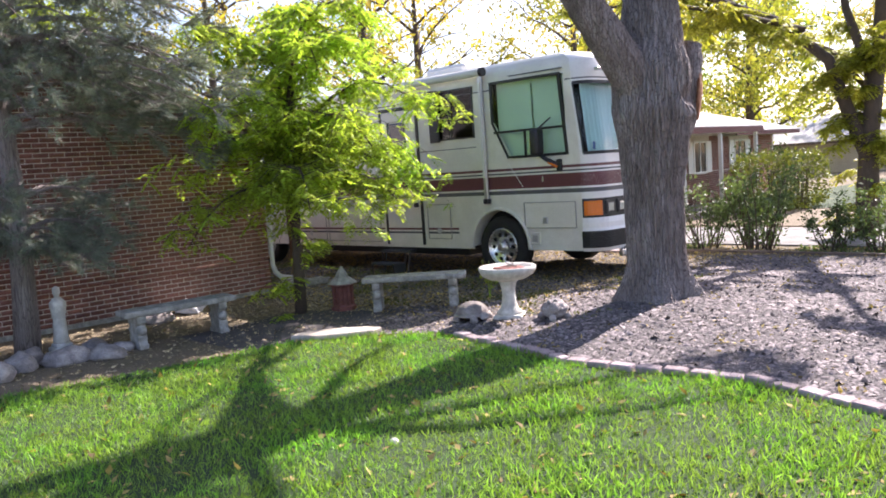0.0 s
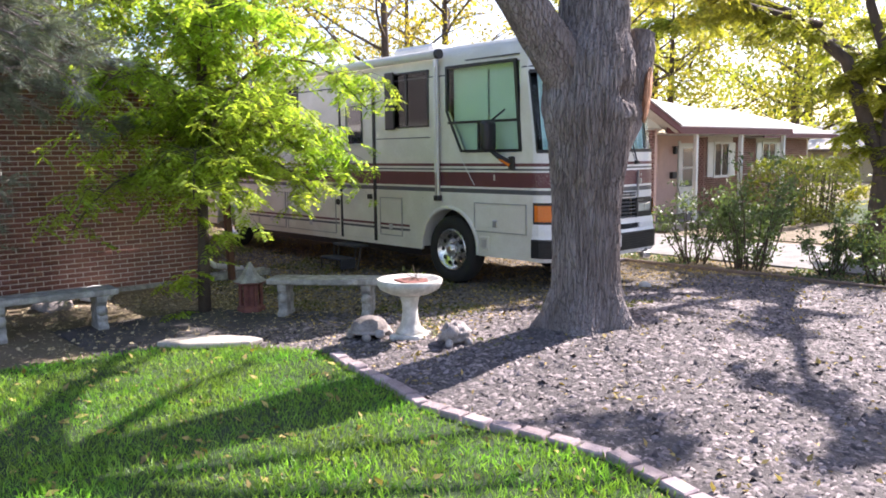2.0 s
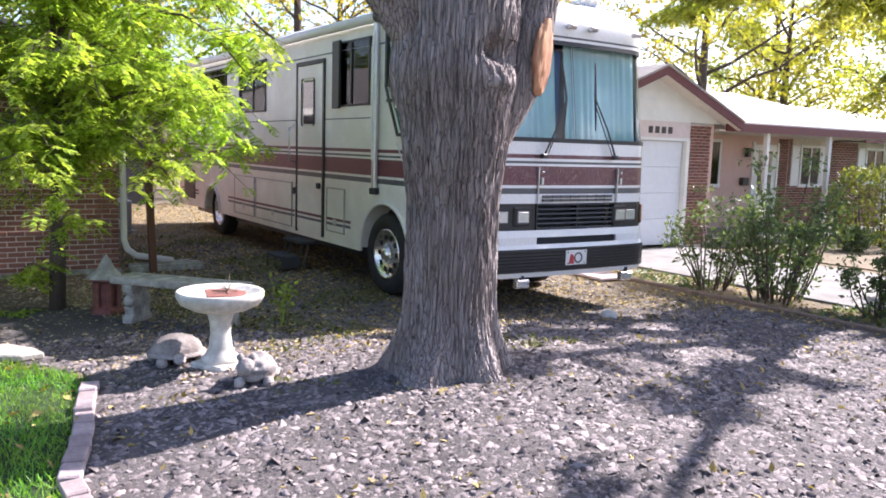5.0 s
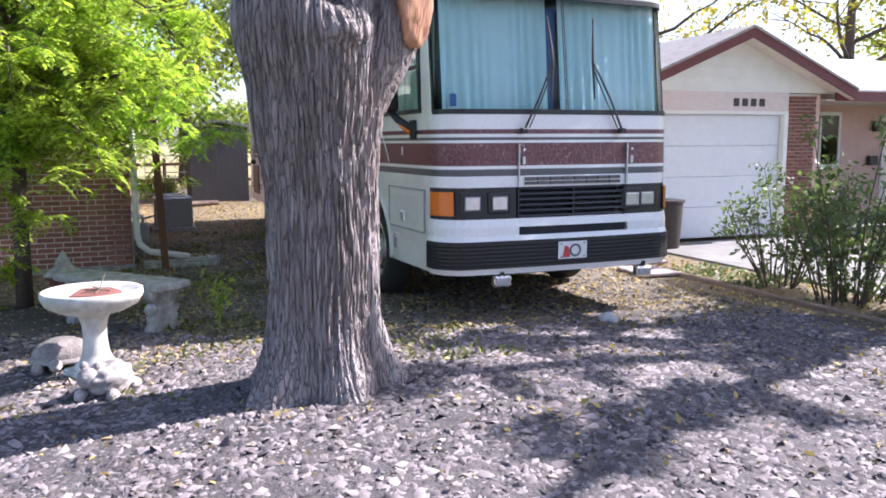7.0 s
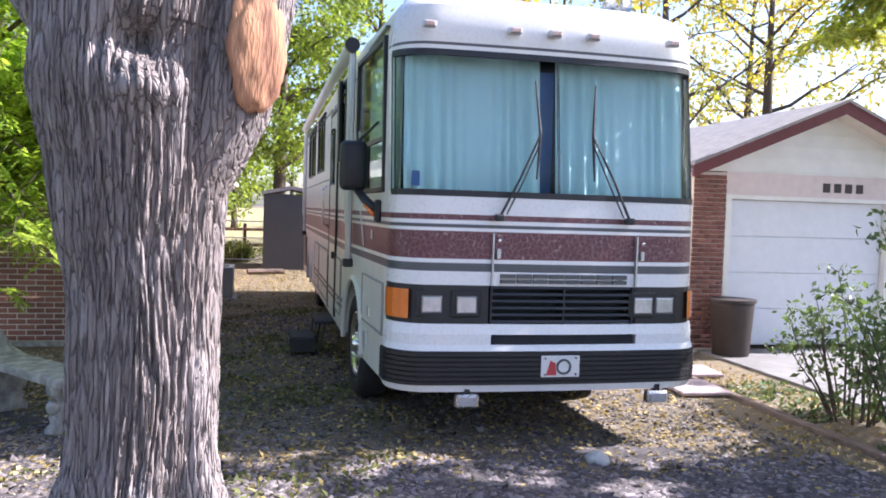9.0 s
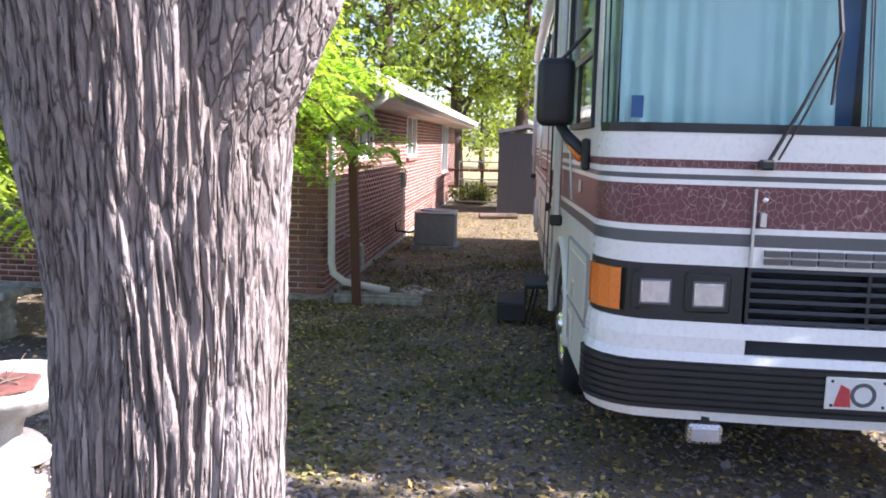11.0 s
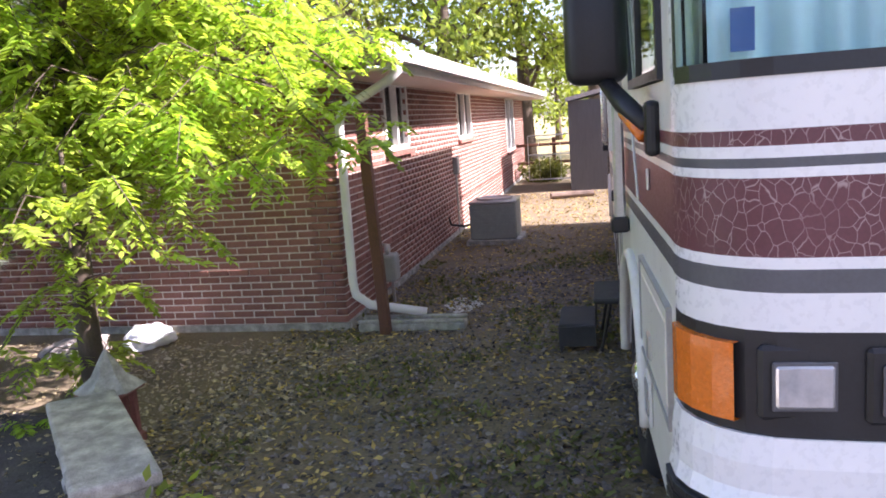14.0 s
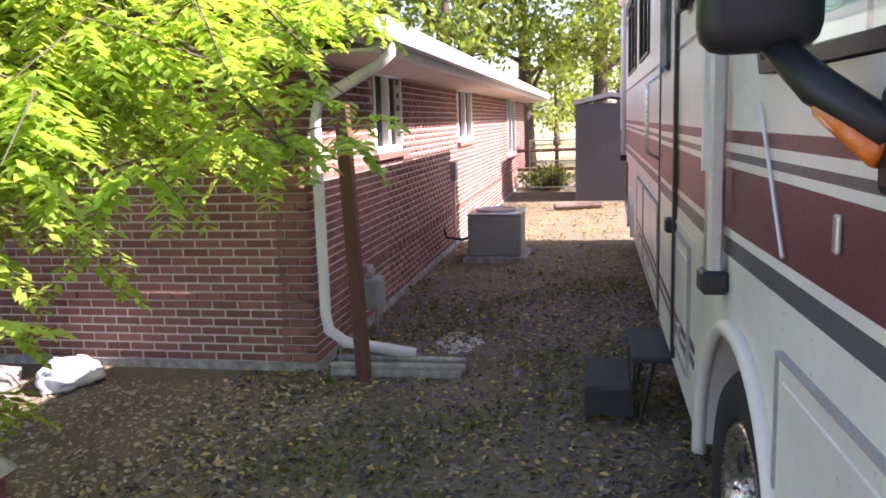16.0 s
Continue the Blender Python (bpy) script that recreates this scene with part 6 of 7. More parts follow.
tagged(part("edging_timber", box(-8.6, 2.0, 12.95, 13.04, -0.05, 0.030, 0.012), M_GREYWOOD), "low timber edging beside the rose bushes", "edging", kind="structure")

# ---------------------------------------------------------------- garden ornaments


def bench(x, y, turn, label):
    t = thing("garden_bench", label, "bench", "garden benches", (x, y, float(ground(x, y))))
    t.rotation_euler.z = turn
    top = box(-0.68, 0.68, -0.18, 0.18, 0.385, 0.455, 0.018, seg=2)
    part("seat_slab", top, M_CONC, t)
    for s in (-0.50, 0.50):
        prof = [(-0.16, 0), (0.16, 0), (0.165, 0.05), (0.12, 0.09), (0.135, 0.14), (0.10, 0.21), (0.11, 0.28), (0.15, 0.31), (0.155, 0.385), (-0.155, 0.385), (-0.15, 0.31), (-0.11, 0.28), (-0.10, 0.21), (-0.135, 0.14), (-0.12, 0.09), (-0.165, 0.05)]
        part("leg", prism(prof, "x", s - 0.055, s + 0.055, bev=0.008), M_CONC, t)
        for e in (-1, 1):
            part("scroll", blob((s + 0.0, e * 0.12, 0.22), (0.062, 0.05, 0.06), 0.12, 3, 2, 2), M_CONC, t, "", True)
    return t


bench(-6.58, 6.67, math.radians(41), "cast concrete garden bench with scrolled legs by the locust")
bench(-7.86, 3.98, math.radians(86), "weathered concrete garden bench before the brick wall")


def bird_bath():
    x, y = -4.85, 6.52
    t = thing("bird_bath", "white cast stone bird bath with a fluted bowl", "bird bath", at=(x, y, float(ground(x, y))))
    part("base", box(-0.16, 0.16, -0.16, 0.16, 0, 0.05, 0.012), M_BATH, t).rotation_euler.z = 0.5
    part("pedestal", lathe([(0.145, 0.045), (0.14, 0.08), (0.105, 0.11), (0.085, 0.17), (0.075, 0.26), (0.078, 0.34), (0.095, 0.40), (0.12, 0.43)], 24), M_BATH, t, "", True)

    def flute(r, z, a):
        return r * (1 + 0.018 * math.cos(a * 28)) if 0.44 < z < 0.53 and r > 0.15 else r
    part("bowl", lathe([(0.10, 0.425), (0.20, 0.445), (0.285, 0.49), (0.305, 0.525), (0.315, 0.535), (0.32, 0.555), (0.318, 0.58), (0.305, 0.588), (0.285, 0.575), (0.20, 0.52), (0.02, 0.505)], 84, wob=flute), M_BATH, t, "", True)
    t.scale = (1.03,) * 3
    d = thing("bath_tray", "broken red clay plate with twigs in the bowl", "plate", at=(x + 0.02, y + 0.02, float(ground(x, y)) + 0.535))
    part("plate", prism([(-0.17, -0.10), (0.12, -0.16), (0.19, 0.05), (0.03, 0.17), (-0.16, 0.09)], "z", 0.035, 0.055, bev=0.004), M_TERRA, d)
    for i in range(5):
        a = i * 1.3
        part("twig", tube([(0.1 * math.cos(a), 0.1 * math.sin(a), 0.06), (0.02, 0.03, 0.07), (-0.1 * math.cos(a + 0.4), -0.08 * math.sin(a), 0.10 + 0.02 * i)], [0.005, 0.004, 0.002], 5), M_GREYWOOD, d)


bird_bath()


def tortoise():
    x, y = -5.22, 6.28
    t = thing("tortoise_ornament", "grey stone tortoise ornament lying in the mulch", "garden ornament", at=(x, y, float(ground(x, y))))
    bm = bmesh.new()
    bmesh.ops.create_icosphere(bm, subdivisions=4, radius=1)
    for v in bm.verts:
        v.co.z = max(v.co.z, -0.12)
        n = noise.voronoi(v.co * 2.6)[0]
        k = 1 + 0.10 * min(n[1] - n[0], 0.35)
        v.co = Vector((v.co.x * 0.20 * k, v.co.y * 0.23 * k, 0.10 + v.co.z * 0.155 * k))
    M = M_STONE
    part("shell", bm, M, t, "", True)
    part("rim", lathe([(0.19, 0.07), (0.235, 0.08), (0.235, 0.10), (0.20, 0.115)], 28, wob=lambda r, z, a: r * (1 + 0.1 * math.sin(a) ** 2)), M, t, "", True)
    part("head", blob((0.24, -0.06, 0.085), (0.075, 0.05, 0.05), 0.1, 2, 3, 1), M, t, "", True)
    for sx, sy in ((0.14, 0.17), (0.16, -0.19), (-0.13, 0.17), (-0.13, -0.17)):
        part("leg", blob((sx, sy, 0.045), (0.06, 0.05, 0.055), 0.15, 2, 2, 2), M, t, "", True)
    t.rotation_euler.z = 0.1
    t.scale = (0.88,) * 3


tortoise()


def frog():
    x, y = -4.28, 6.62
    t = thing("crouching_ornament", "lumpy grey stone animal ornament beside the bird bath", "garden ornament", at=(x, y, float(ground(x, y))))
    bm = blob((0, 0, 0.12), (0.20, 0.15, 0.13), 0.22, 2.2, 4, 5)
    part("body", bm, M_STONE, t, "", True)
    part("head", blob((0.14, -0.09, 0.16), (0.085, 0.08, 0.075), 0.2, 2.4, 3, 6), M_STONE, t, "", True)
    for sx, sy in ((0.18, -0.14), (0.17, 0.09), (-0.12, -0.13), (-0.12, 0.13)):
        part("paw", blob((sx, sy, 0.04), (0.06, 0.045, 0.05), 0.25, 2.5, 2, 4), M_STONE, t, "", True)
    for sy in (-0.14, -0.04):
        part("ear", blob((0.10, sy, 0.235), (0.03, 0.03, 0.035), 0.2, 2, 2, 3), M_STONE, t, "", True)
    t.rotation_euler.z = -0.4
    t.scale = (0.86,) * 3


frog()

lantern = thing("garden_lantern", "red clay pagoda lantern with a grey pointed cap", "lantern", at=(-7.46, 6.15, 0.0))
part("base", lathe([(0.17, 0), (0.17, 0.05), (0.13, 0.07)], 6), M_TERRA, lantern)
for k in range(6):
    a = k * math.pi / 3
    part("pillar", box(-0.02 + 0.12 * math.cos(a), 0.02 + 0.12 * math.cos(a), -0.02 + 0.12 * math.sin(a), 0.02 + 0.12 * math.sin(a), 0.06, 0.33, 0.004), M_TERRA, lantern)
part("core", lathe([(0.09, 0.06), (0.09, 0.33)], 12), M_TERRA, lantern)
part("eave", lathe([(0.14, 0.32), (0.20, 0.345), (0.19, 0.365)], 6), M_TERRA, lantern)
part("cap", lathe([(0.21, 0.36), (0.10, 0.44), (0.05, 0.53), (0.02, 0.58), (0.005, 0.60)], 6), M_CONC, lantern, "grey concrete cap")

# garden statue, one plain draped shape on a plinth
st = lathe([(0.075, 0.10), (0.085, 0.14), (0.07, 0.30), (0.066, 0.42), (0.082, 0.52), (0.085, 0.58), (0.05, 0.625), (0.028, 0.64), (0.032, 0.66), (0.045, 0.70), (0.04, 0.745), (0.015, 0.765)], 28,
           wob=lambda r, z, a: r * (1 + (0.09 * math.sin(a * 7 + z * 14) if z < 0.55 else 0.0) + 0.12 * abs(math.cos(a)) * (0.45 < z < 0.6)))
box(-0.12, 0.12, -0.12, 0.12, 0.0, 0.06, 0.01, st)
box(-0.09, 0.09, -0.09, 0.09, 0.06, 0.105, 0.008, st)
tagged(part("garden_statue", st, M_BATH, None, "", True), "white plaster garden statue on a square plinth", "statue").location = (-8.54, 2.86, 0.0)

# stones
ROCKS = [(-8.05, 2.25, 0.20, 0.13), (-7.95, 2.70, 0.26, 0.12), (-7.75, 3.05, 0.24, 0.10), (-8.35, 2.45, 0.16, 0.12), (-7.75, 1.90, 0.22, 0.15), (-8.35, 3.15, 0.18, 0.09), (-4.92, 10.70, 0.085, 0.065), (-2.9, 2.95, 0.042, 0.03),
         (-7.95, 3.3, 0.15, 0.08), (-9.45, 4.45, 0.30, 0.10)]
for i, (x, y, r, h) in enumerate(ROCKS):
    m = M_BATH if i in (6, 7) else M_STONE
    ob = part("rock", blob((0, 0, 0), (r, r * 0.75, h), 0.25, 1.6, 3, i + 1, 0.5), m, None, "", True)
    ob.location, ob.rotation_euler.z = (x, y, float(ground(x, y)) + h * 0.42), i * 1.7
    tagged(ob, "small white stone on the ground" if i in (6, 7) else "rough reddish-grey field stone by the lawn edge", "rock", "stones")
for i, (x, y, a, b) in enumerate([(-6.14, 4.98, 0.50, 0.20)]):
    rnd = random.Random(i)
    poly = [(a * math.cos(t) * rnd.uniform(0.85, 1.1), b * math.sin(t) * rnd.uniform(0.85, 1.1)) for t in [k * 2 * math.pi / 9 for k in range(9)]]
    ob = part("flagstone", prism(poly, "z", 0, 0.055, bev=0.012), M_FLAG)
    ob.location, ob.rotation_euler.z = (x, y, 0.0), 0.9
    tagged(ob, "thin pale flagstone lying at the lawn edge", "flagstone", "flagstones")
# Covered bundle, modelled as one lumpy shape.
cl = blob((0, 0, 0), (0.26, 0.20, 0.12), 0.3, 1.8, 4, 9, 0.5)
cb = part("plastic_sack", cl, M_CLOTH, None, "", True)
cb.location = (-9.65, 5.05, 0.06)
tagged(cb, "white plastic-wrapped bundle on the soil by the wall", "bundle")

# ---------------------------------------------------------------- side yard
pole = thing("brown_post", "rusty brown square post leaning beside the downspout", "post", at=(-9.97, 7.17, 0))
pb = prism([(-0.045, -0.045), (0.045, -0.045), (0.045, 0.045), (-0.045, 0.045)], "z", -0.1, 1.92, bev=0.005)
for v in pb.verts:
    v.co.y -= 0.035 * v.co.z
part("shaft", pb, M_RUST, pole)

ac = thing("air_conditioner", "grey-green outdoor air conditioner unit beside the wall", "air conditioner", at=(-15.1, 7.52, 0))
part("pad", box(-0.42, 0.42, -0.40, 0.40, -0.03, 0.05, 0.01), M_CONC, ac)
part("cabinet", box(-0.36, 0.36, -0.34, 0.34, 0.05, 0.58, 0.02), M_ACBOX, ac)
part("top", box(-0.37, 0.37, -0.35, 0.35, 0.58, 0.61, 0.012), M_ALU, ac)
part("fan_guard", lathe([(0.27, 0.60), (0.27, 0.635), (0.25, 0.64), (0.24, 0.62)], 28), M_ALU, ac)
part("fan_well", lathe([(0.235, 0.60), (0.23, 0.615)], 24), M_DARK, ac)
for i in range(9):
    part("louvre", box(0.355, 0.366, -0.30, 0.30, 0.12 + i * 0.048, 0.135 + i * 0.048), M_ACBOX, ac)
part("line_set", tube([(-0.1, -0.34, 0.25), (-0.15, -0.5, 0.2), (-0.2, -0.72, 0.22), (-0.2, -0.80, 0.5)], 0.02, 6), M_BLACK, ac)

stp = thing("folding_steps", "dark grey two-tread entry steps below the motorhome door", "steps", at=(-9.60, 9.03, 0))
part("tread", box(-0.34, 0.34, -0.03, 0.25, 0.37, 0.41, 0.012), M_SHADE, stp)
part("tread", box(-0.30, 0.30, -0.30, -0.02, 0.17, 0.21, 0.012), M_SHADE, stp)
part("skirt", box(0.28, 0.31, -0.30, -0.02, 0.04, 0.19), M_SHADE, stp)
for sx in (-0.31, 0.31):
    part("bracket", tube([(sx, 0.2, 0.40), (sx, -0.01, 0.38), (sx * 0.95, -0.02, 0.20), (sx * 0.95, -0.28, 0.18), (sx * 0.95, -0.28, 0.0)], 0.014, 6), M_BLACK, stp)
    part("foot", tube([(sx, 0.1, 0.38), (sx, 0.02, 0.0)], 0.014, 6), M_BLACK, stp)

shed = thing("garden_shed", "grey boarded garden shed with a shingle cap", "shed", at=(-23.4, 9.02, 0))
shed.scale.z = 1.16
part("wall", box(-1.1, 1.1, -0.65, 0.9, -0.05, 1.78), M_SHED, shed)
for i in range(12):
    part("board", box(1.1, 1.115, -0.65 + i * 0.13, -0.65 + i * 0.13 + 0.122, -0.03, 1.76), M_SHED, shed)
part("roof", prism([(-0.70, 1.76), (0.1, 1.90), (0.95, 1.76), (0.95, 1.84), (0.1, 1.98), (-0.70, 1.84)], "x", -1.2, 1.2), M_ROOF, shed)

fence = thing("rail_fence", "reddish split-rail fence with wire across the yard end", "fence", at=(-26.0, 8.0, 0))
for y in (-1.6, -0.2, 1.2, 2.6):
    part("post", box(-0.05, 0.05, y - 0.05, y + 0.05, -0.1, 1.15, 0.008), M_RUST, fence)
for z in (0.45, 0.95):
    part("rail", tube([(0.06, -1.7, z), (0.06, 0.5, z + 0.02), (0.06, 2.7, z - 0.02)], 0.045, 6), M_RUST, fence)
gate = thing("wire_gate", "thin galvanised wire gate in the fence", "gate", at=(-24.6, 7.9, 0))
for z in (0.1, 0.75, 1.25):
    part("rail", tube([(0, -0.7, z), (0, 0.7, z)], 0.016, 6), M_ALU, gate)
for i in range(6):
    part("bar", tube([(0, -0.7 + i * 0.28, 0.1), (0, -0.7 + i * 0.28, 1.25)], 0.012 if i in (0, 5) else 0.005, 5), M_ALU, gate)
log = part("timber", tube([(-20.5, 8.0, 0.06), (-20.8, 8.9, 0.06)], 0.07, 8), M_GREYWOOD)
tagged(log, "weathered timber lying across the yard", "timber")

gm = thing("gas_meter", "grey gas meter with pipes on the brick wall", "gas meter", at=(-11.15, 6.93, 0))
part("meter", box(-0.11, 0.11, -0.08, 0.08, 0.22, 0.50, 0.03, seg=2), M_ACBOX, gm)
part("pipe", tube([(-0.06, 0, -0.05), (-0.06, 0, 0.24)], 0.018, 8), M_ALU, gm)
part("pipe", tube([(0.06, 0, 0.48), (0.06, 0, 0.60), (0.06, -0.17, 0.62)], 0.018, 8), M_ALU, gm)
part("regulator", lathe([(0.05, 0), (0.055, 0.02), (0.05, 0.04)], 14), M_ALU, gm).matrix_basis = pose(0.06, 0.02, 0.56, 90, 0, 0)
ub = thing("utility_box", "small grey utility box with conduit on the wall", "utility box", at=(-16.0, 6.80, 0))
part("cover", box(-0.10, 0.10, -0.03, 0.05, 0.95, 1.22, 0.01), M_ACBOX, ub)
part("conduit", tube([(0, 0.0, -0.02), (0, 0.0, 0.95)], 0.014, 6), M_ALU, ub)

bin_ = thing("waste_bin", "dark brown plastic waste bin beside the garage", "waste bin", at=(-9.02, 14.32, 0))
part("body", lathe([(0.22, 0), (0.23, 0.02), (0.27, 0.66), (0.275, 0.70)], 20), M_BROWNBIN, bin_, "", True)
part("rim", lathe([(0.27, 0.69), (0.295, 0.70), (0.295, 0.735), (0.25, 0.735)], 20), M_BROWNBIN, bin_)
for y0, h in ((13.30, 1.64), (13.405, 1.61)):
    ob = part("fence_board", box(-8.92, -8.88, y0, y0 + 0.098, 0, h, 0.006), M_WOOD)
    tagged(ob, "upright orange cedar fence board by the garage", "fence board", "fence boards")
for i, (x, y, a) in enumerate([(-7.2, 12.75, 0.34), (-8.0, 13.2, 0.30)]):
    ob = part("paving_slab", prism([(-a, -0.25), (a * 0.9, -0.3), (a, 0.22), (-a * 0.8, 0.28)], "z", 0, 0.04, bev=0.01), M_EDGE)
    ob.location = (x, y, 0.0)
    tagged(ob, "broken pale paving slab on the bare ground", "paving slab", "paving slabs")


def sprig(x, y, label, n, h):
    t = thing("seedling", label, "plant", at=(x, y, float(ground(x, y))))
    bm = bmesh.new()
    P = []
    for i in range(n):
        a = i * 2.4
        pts = [(0, 0, 0), (0.08 * h * math.cos(a), 0.08 * h * math.sin(a), h * 0.6), (0.22 * h * math.cos(a), 0.22 * h * math.sin(a), h)]
        tube(pts, [0.004, 0.003, 0.002], 4, bm)
        P += [Vector(pts[1]).lerp(Vector(pts[2]), u) for u in (0, 0.3, 0.6, 1)]
    part("stem", bm, M_LOCUST, t)
    leaf_cloud("foliage", [tuple(p) for p in P], 0.09, n * 24, 0.07, M_ELMLIT, t)


sprig(-5.97, 7.45, "bright green locust seedling beside the concrete bench", 4, 0.42)

# ---------------------------------------------------------------- border of pavers
border = thing("paver_border", "curved border of reddish-grey pavers round the lawn", "edging", at=(0, 0, 0))
me = None
s, xx = 0.0, -4.75
idx = 0
pts = [(float(x), float(edge_y(x))) for x in np.arange(-4.9, 4.6, 0.02)]
acc, last = 0.0, pts[0]
for p in pts[1:]:
    acc += math.hypot(p[0] - last[0], p[1] - last[1])
    if acc >= 0.205:
        ang = math.atan2(p[1] - last[1], p[0] - last[0]) if math.hypot(p[0] - last[0], p[1] - last[1]) else 0
        if me is None:
            bm = box(-0.096, 0.096, -0.06, 0.06, -0.06, 0.045, 0.010)
            me = bpy.data.meshes.new("paver")
            bm.to_mesh(me)
            bm.free()
            me.materials.append(M_EDGE)
        ob = new("paver", me)
        ob.parent = border
        rnd = random.Random(idx)
        k = pts.index(p)
        q0, q1 = pts[max(k - 6, 0)], pts[min(k + 6, len(pts) - 1)]
        ang = math.atan2(q1[1] - q0[1], q1[0] - q0[0])
        ob.matrix_basis = pose(p[0], p[1], float(ground(p[0], p[1])) + rnd.uniform(0.0, 0.02), rnd.uniform(-3, 3), rnd.uniform(-3, 3), math.degrees(ang) + rnd.uniform(-4, 4))
        acc, idx = 0.0, idx + 1
    last = p

# ---------------------------------------------------------------- loose stuff on the ground


def area(n, x0, x1, y0, y1, keep):
    p = np.stack([RNG.uniform(x0, x1, n), RNG.uniform(y0, y1, n)], 1)
    return p[keep(p[:, 0], p[:, 1])]


def at_ground(p, dz=0.0):
    return np.column_stack([p, ground(p[:, 0], p[:, 1]) + dz])


OCT_V = [(1, 0, 0), (0, 1, 0), (-1, 0, 0), (0, -1, 0), (0.1, 0.1, 1), (0, 0, -1)]
OCT_F = [(0, 1, 4), (1, 2, 4), (2, 3, 4), (3, 0, 4)]


def pebbles(name, label, p, size, material, flat=0.45):
    n = len(p)
    d = np.column_stack([RNG.normal(0, 1, (n, 2)), RNG.normal(0, 0.28, n)])
    sc = size * np.clip(RNG.lognormal(-0.12, 0.42, (n, 1)), 0.35, 2.2) * np.column_stack([np.ones(n), RNG.uniform(0.3, 0.75, n), RNG.uniform(flat * 0.6, flat * 1.3, n)])
    rot = frames_of(d, RNG.uniform(-0.5, 0.5, n))
    pv = np.asarray(OCT_V, float)
    v = np.einsum("nij,npj->npi", rot, pv[None] * sc[:, None, :]) + at_ground(p, size * 0.15)[:, None, :]
    f = np.asarray(OCT_F)[None] + (np.arange(n) * 6)[:, None, None]
    return tagged(bulk(name, v.reshape(-1, 3), f.reshape(-1, 3), material), label, "mulch", kind="stuff")


def in_bed(x, y):
    return (y > edge_y(x) + 0.07) & (x > -5.0 - np.where(y < 8, (8 - y) * 1.2, 0))


def off_trunk(x, y):
    return (x + 3.63) ** 2 + (y - 7.9) ** 2 > 0.16


p = area(150000, -6.5, 3.0, 4.6, 12.6, lambda x, y: in_bed(x, y) & off_trunk(x, y) & (RNG.random(len(x)) < np.clip(1.25 - 0.16 * np.abs(y - 8.2), 0.7, 1)))
pebbles("mulch_chips", "grey weathered bark chips covering the bed", p, 0.027, M_CHIP)
p = area(42000, -13, -3.0, 6.2, 12.6, lambda x, y: ~in_bed(x, y) & ~((x < -10.1) & (y < 6.8)))
pebbles("yard_gravel", "dark gravel trodden into the soil of the side yard", p, 0.022, mat("dark_gravel", (0.15, 0.13, 0.115), 0.9, var=0.3, bump=0.2, island=0.8))
p = area(16000, -9.8, -5.0, 0.5, 7.0, lambda x, y: (y > edge_y(x) + 0.05) & ~in_bed(x, y))
pebbles("bed_gravel", "pale chips and straw in the bed before the wall", p, 0.018, mat("pale_chip", (0.30, 0.25, 0.19), 0.9, var=0.25, bump=0.2, island=0.5))


def litter(name, label, p, size, material, up=0.25):
    n = len(p)
    d = np.column_stack([RNG.normal(0, 1, (n, 2)), RNG.normal(0, up, n)])
    v, f = sow([(0, 0, 0), (0.35, 0.26, 0.12), (1, 0, 0.05), (0.4, -0.24, 0.10)], LEAF_F, at_ground(p, 0.012), frames_of(d, RNG.normal(0, 0.5, n)), size * RNG.uniform(0.5, 1.4, n))
    return tagged(bulk(name, v, f, material), label, "leaves", kind="stuff")


litter("fallen_leaves", "curled tan leaves fallen in the side yard", area(24000, -22, -4.6, 6.2, 12.6, lambda x, y: ~((x < -10.15) & (y < 6.8))), 0.046, M_LITTER)
litter("fallen_leaves", "curled tan leaves fallen on the mulch", area(1500, -6.5, 3, 4.8, 13, in_bed), 0.05, M_LITTER)
litter("fallen_leaves", "pale curled leaves lying on the lawn", area(3200, -7, 3.5, -2.5, 5.6, lambda x, y: y < edge_y(x)) + 0, 0.075, M_LITTER, 0.5)
litter("straw", "dry straw and twigs in the bed before the wall", area(5000, -9.8, -4.6, 0.5, 7.2, lambda x, y: (y > edge_y(x) + 0.03)), 0.045, mat("straw", (0.42, 0.34, 0.20), 0.9, var=0.2, bump=0, island=0.4), 0.15)
litter("moss_and_weeds", "low green weeds in the shaded gravel", area(16000, -14, -3.8, 6.6, 9.4, lambda x, y: (np.sin(x * 2.1 + 1) * np.sin(y * 2.7) + 0.4 * np.sin(x * 5.3 + y * 3.1) > 0.2) & ~((x < -10.15) & (y < 6.8))), 0.05,
       mat("weed_leaf", (0.13, 0.14, 0.04), 0.8, var=0.3, scale=2, bump=0, island=0.4, leaf=0.2), 0.7)

patch = area(9000, -6.5, 3.0, 4.8, 13.0, lambda x, y: in_bed(x, y) & off_trunk(x, y) & (np.sin(x * 3.1 + y * 0.7) * np.sin(y * 2.3 - x) + 0.5 * np.sin(x * 7.3 - y * 4.1) > 0.75))
litter("dry_grass", "withered yellow-brown grass tufts in the mulch", patch, 0.055, mat("dry_tuft", (0.34, 0.27, 0.10), 0.9, var=0.3, scale=2, bump=0, island=0.45, leaf=0.2), 0.6)
soil = area(4200, -8.8, 2.0, 12.6, 13.95, lambda x, y: RNG.random(len(x)) < 0.4 + 0.6 * (np.sin(x * 2.7) * np.sin(y * 3.3 + x) > 0))
litter("fallen_leaves", "tan leaves and dry stalks under the rose bushes", soil, 0.05, M_LITTER, 0.4)
weeds = area(6000, -8.8, 2.0, 13.05, 13.95, lambda x, y: np.sin(x * 1.9 + 2) * np.sin(y * 2.9) + 0.4 * np.sin(x * 6.1 + y) > 0.1)
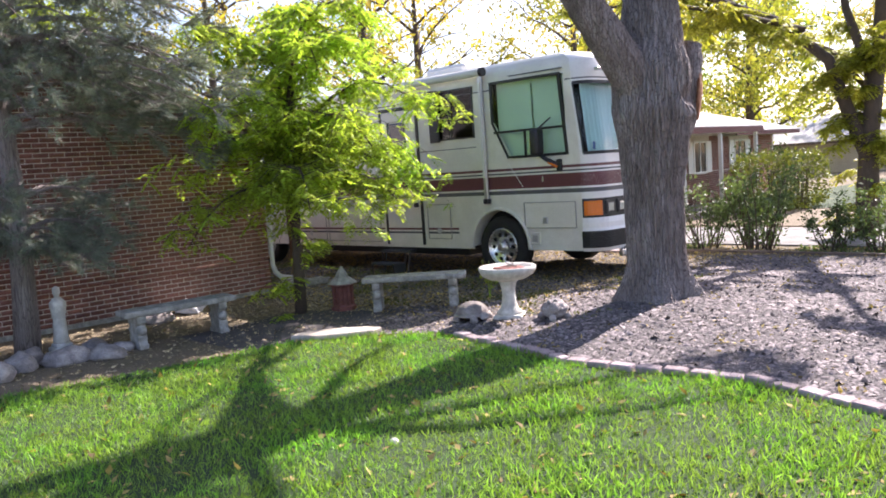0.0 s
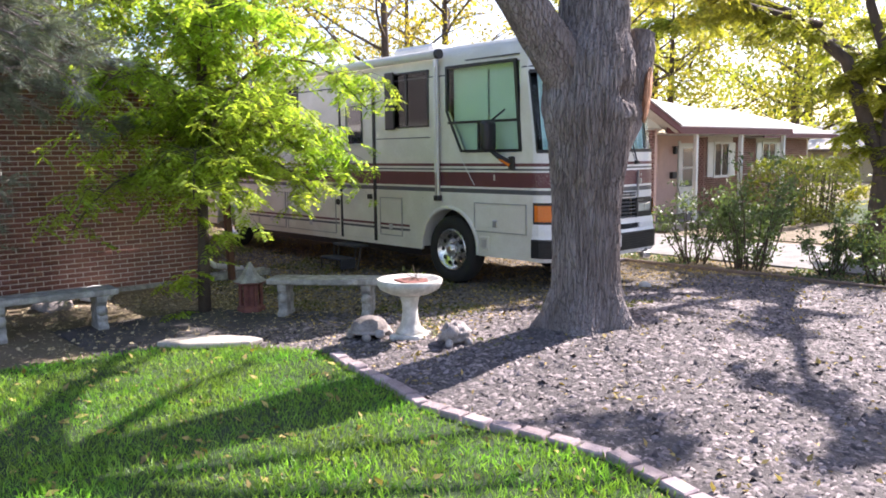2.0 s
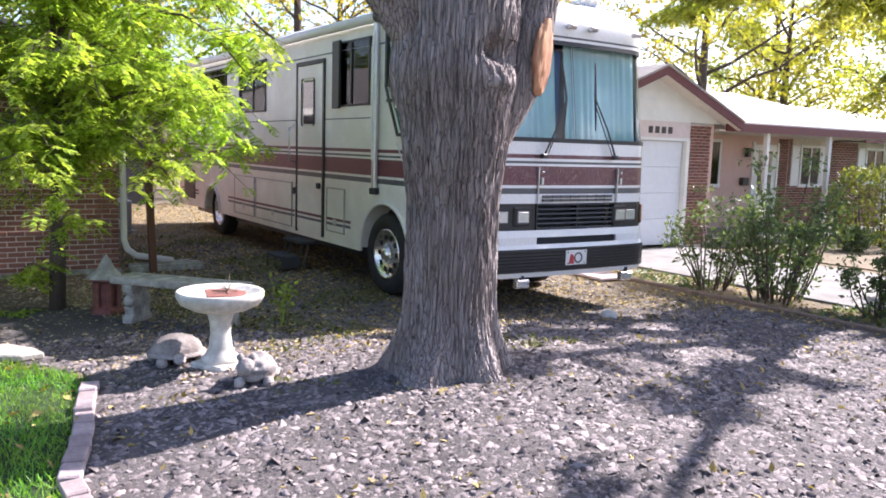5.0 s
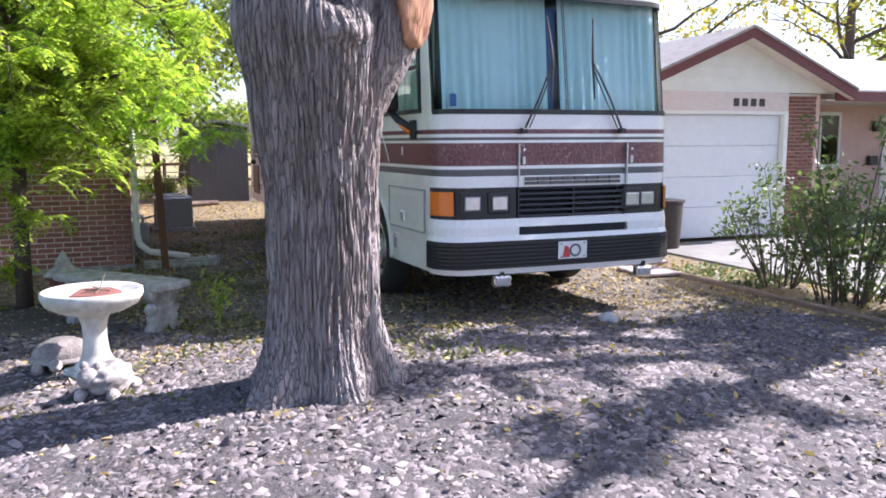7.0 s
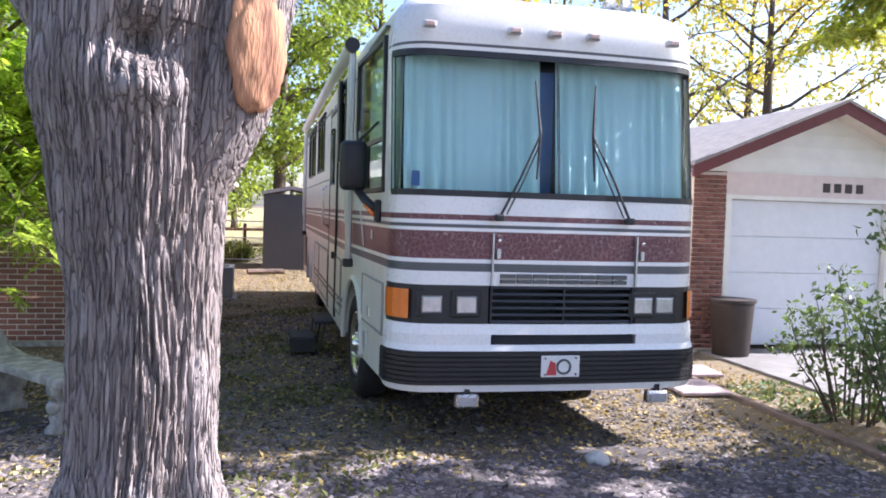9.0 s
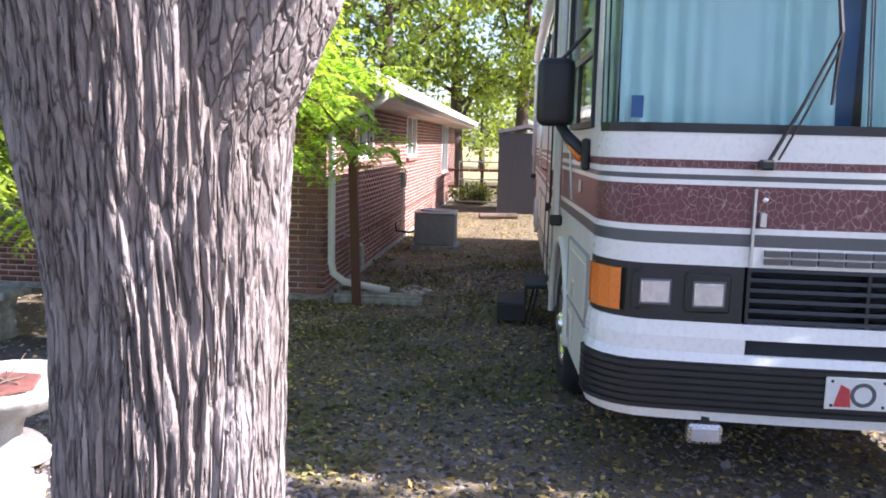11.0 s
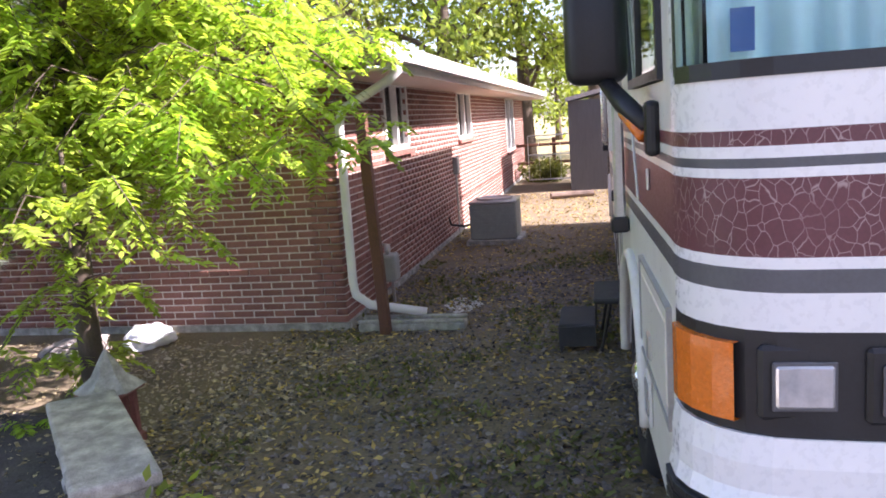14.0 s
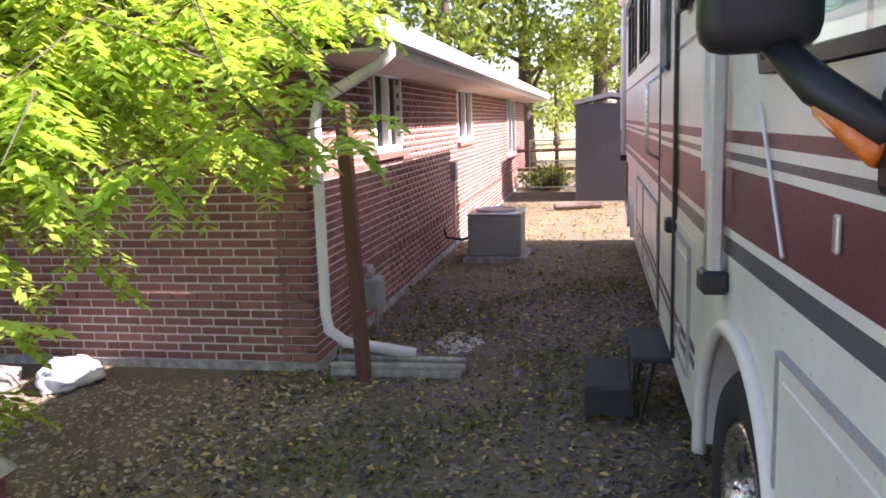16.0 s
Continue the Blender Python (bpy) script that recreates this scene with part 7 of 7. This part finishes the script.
litter("bed_weeds", "low green weeds between the rose bushes", weeds, 0.06, M_ROSE, 0.8)
p = area(420, -11.35, -10.6, 7.45, 7.95, lambda x, y: ((x + 10.97) / 0.33) ** 2 + ((y - 7.7) / 0.19) ** 2 < 1)
pebbles("pale_gravel", "small patch of pale gravel by the downspout", p, 0.022, M_BATH)

# lawn blades
p = area(190000, -7.0, 3.6, -2.6, 5.75, lambda x, y: (y < edge_y(x) - 0.05) & ((x < 1.5) | (y > 0.5)))
n = len(p)
d = np.column_stack([RNG.normal(0, 0.55, (n, 2)), np.ones(n)])
hgt = 0.055 * RNG.uniform(0.5, 1.35, n) * (1 + 0.25 * np.sin(p[:, 0] * 3.1) * np.sin(p[:, 1] * 2.7))
v, f = sow([(0, 0.055, 0), (0, -0.055, 0), (0.55, -0.04, 0.06), (1, 0, 0.28)], [(0, 1, 2, 3)], at_ground(p, 0.008), frames_of(d, RNG.uniform(0, 6.28, n)), hgt)
tagged(bulk("grass", v, f, M_GRASS), "mown green grass blades of the lawn", "grass", kind="stuff")

# ---------------------------------------------------------------- bricks of the house
BH, BL, BJ = 0.0665, 0.203, 0.0135
NROW = int((4.0 - 0.045) / BH)
brick_meshes = {}


def brick_mesh(length, face):
    key = (round(length, 3), face)
    if key not in brick_meshes:
        L = length - BJ
        bm = box(-0.03, 0.0, 0, L, 0, BH - BJ, 0.0025) if face == "x" else box(-L, 0, -0.03, 0.0, 0, BH - BJ, 0.0025)
        m = bpy.data.meshes.new("brick")
        bm.to_mesh(m)
        bm.free()
        m.materials.append(M_BRICK)
        brick_meshes[key] = m
    return brick_meshes[key]


def lay(face, origin, run, near, parent, blocked):
    """Courses from the corner outwards: the nearest bricks are objects, the rest one joined mesh."""
    V, F, made = [], [], 0
    rnd = random.Random(2)
    for i in range(NROW):
        z = 0.05 + i * BH
        a = 0.0
        first = True
        while a < run:
            ln = (BL / 2 if (first and i % 2) else BL)
            ln = min(ln, run - a)
            first = False
            if ln < 0.05:
                break
            mid = a + ln / 2
            hit = blocked(mid, z + BH / 2)
            if not hit:
                proud = rnd.uniform(-0.0015, 0.0025) + (0.014 if i == 7 else 0)
                if near(a, i) and made < 300 and ln > 0.19:
                    ob = new("brick", brick_mesh(ln, face))
                    ob.parent = parent
                    ob.matrix_parent_inverse = Matrix.Translation((-0, 0, 0))
                    if face == "x":
                        ob.matrix_basis = pose(origin[0] + proud, origin[1] - a - ln + BJ / 2, z)
                    else:
                        ob.matrix_basis = pose(origin[0] - a - BJ / 2, origin[1] + proud, z)
                    made += 1
                else:
                    k = len(V)
                    z0, z1 = z, z + BH - BJ
                    if face == "x":
                        x0, x1, y0, y1 = origin[0] - 0.03, origin[0] + proud, origin[1] - a - ln + BJ / 2, origin[1] - a - BJ / 2
                        V += [(x1, y0, z0), (x1, y1, z0), (x1, y1, z1), (x1, y0, z1), (x0, y0, z0), (x0, y1, z0), (x0, y1, z1), (x0, y0, z1)]
                    else:
                        y0, y1, x0, x1 = origin[1] - 0.03, origin[1] + proud, origin[0] - a - BJ / 2, origin[0] - a - ln + BJ / 2
                        V += [(x0, y1, z0), (x1, y1, z0), (x1, y1, z1), (x0, y1, z1), (x0, y0, z0), (x1, y0, z0), (x1, y0, z1), (x0, y0, z1)]
                    F += [(k, k + 1, k + 2, k + 3), (k + 4, k + 5, k + 1, k), (k + 3, k + 2, k + 6, k + 7), (k + 5, k + 6, k + 2, k + 1), (k + 4, k, k + 3, k + 7)]
            a += ln
    ob = bulk("brickwork", V, F, M_BRICK, parent)
    ob["kind"] = "stuff"


def in_window(a, z):
    x = HX - a
    return any(w[0] - 0.02 < x < w[1] + 0.02 and w[2] - 0.03 < z < w[3] + 0.03 for w in WINS)


lay("x", (HX, HY), 8.3, lambda a, i: 0.0 <= a < 2.0 and i < 30, wall_f, lambda a, z: z > roof_z(HY - a) - 0.14)
lay("y", (HX, HY), 18.1, lambda a, i: 0.0 <= a < 2.2 and i < 28, wall_s, lambda a, z: z > HT - 0.02 or in_window(a, z))
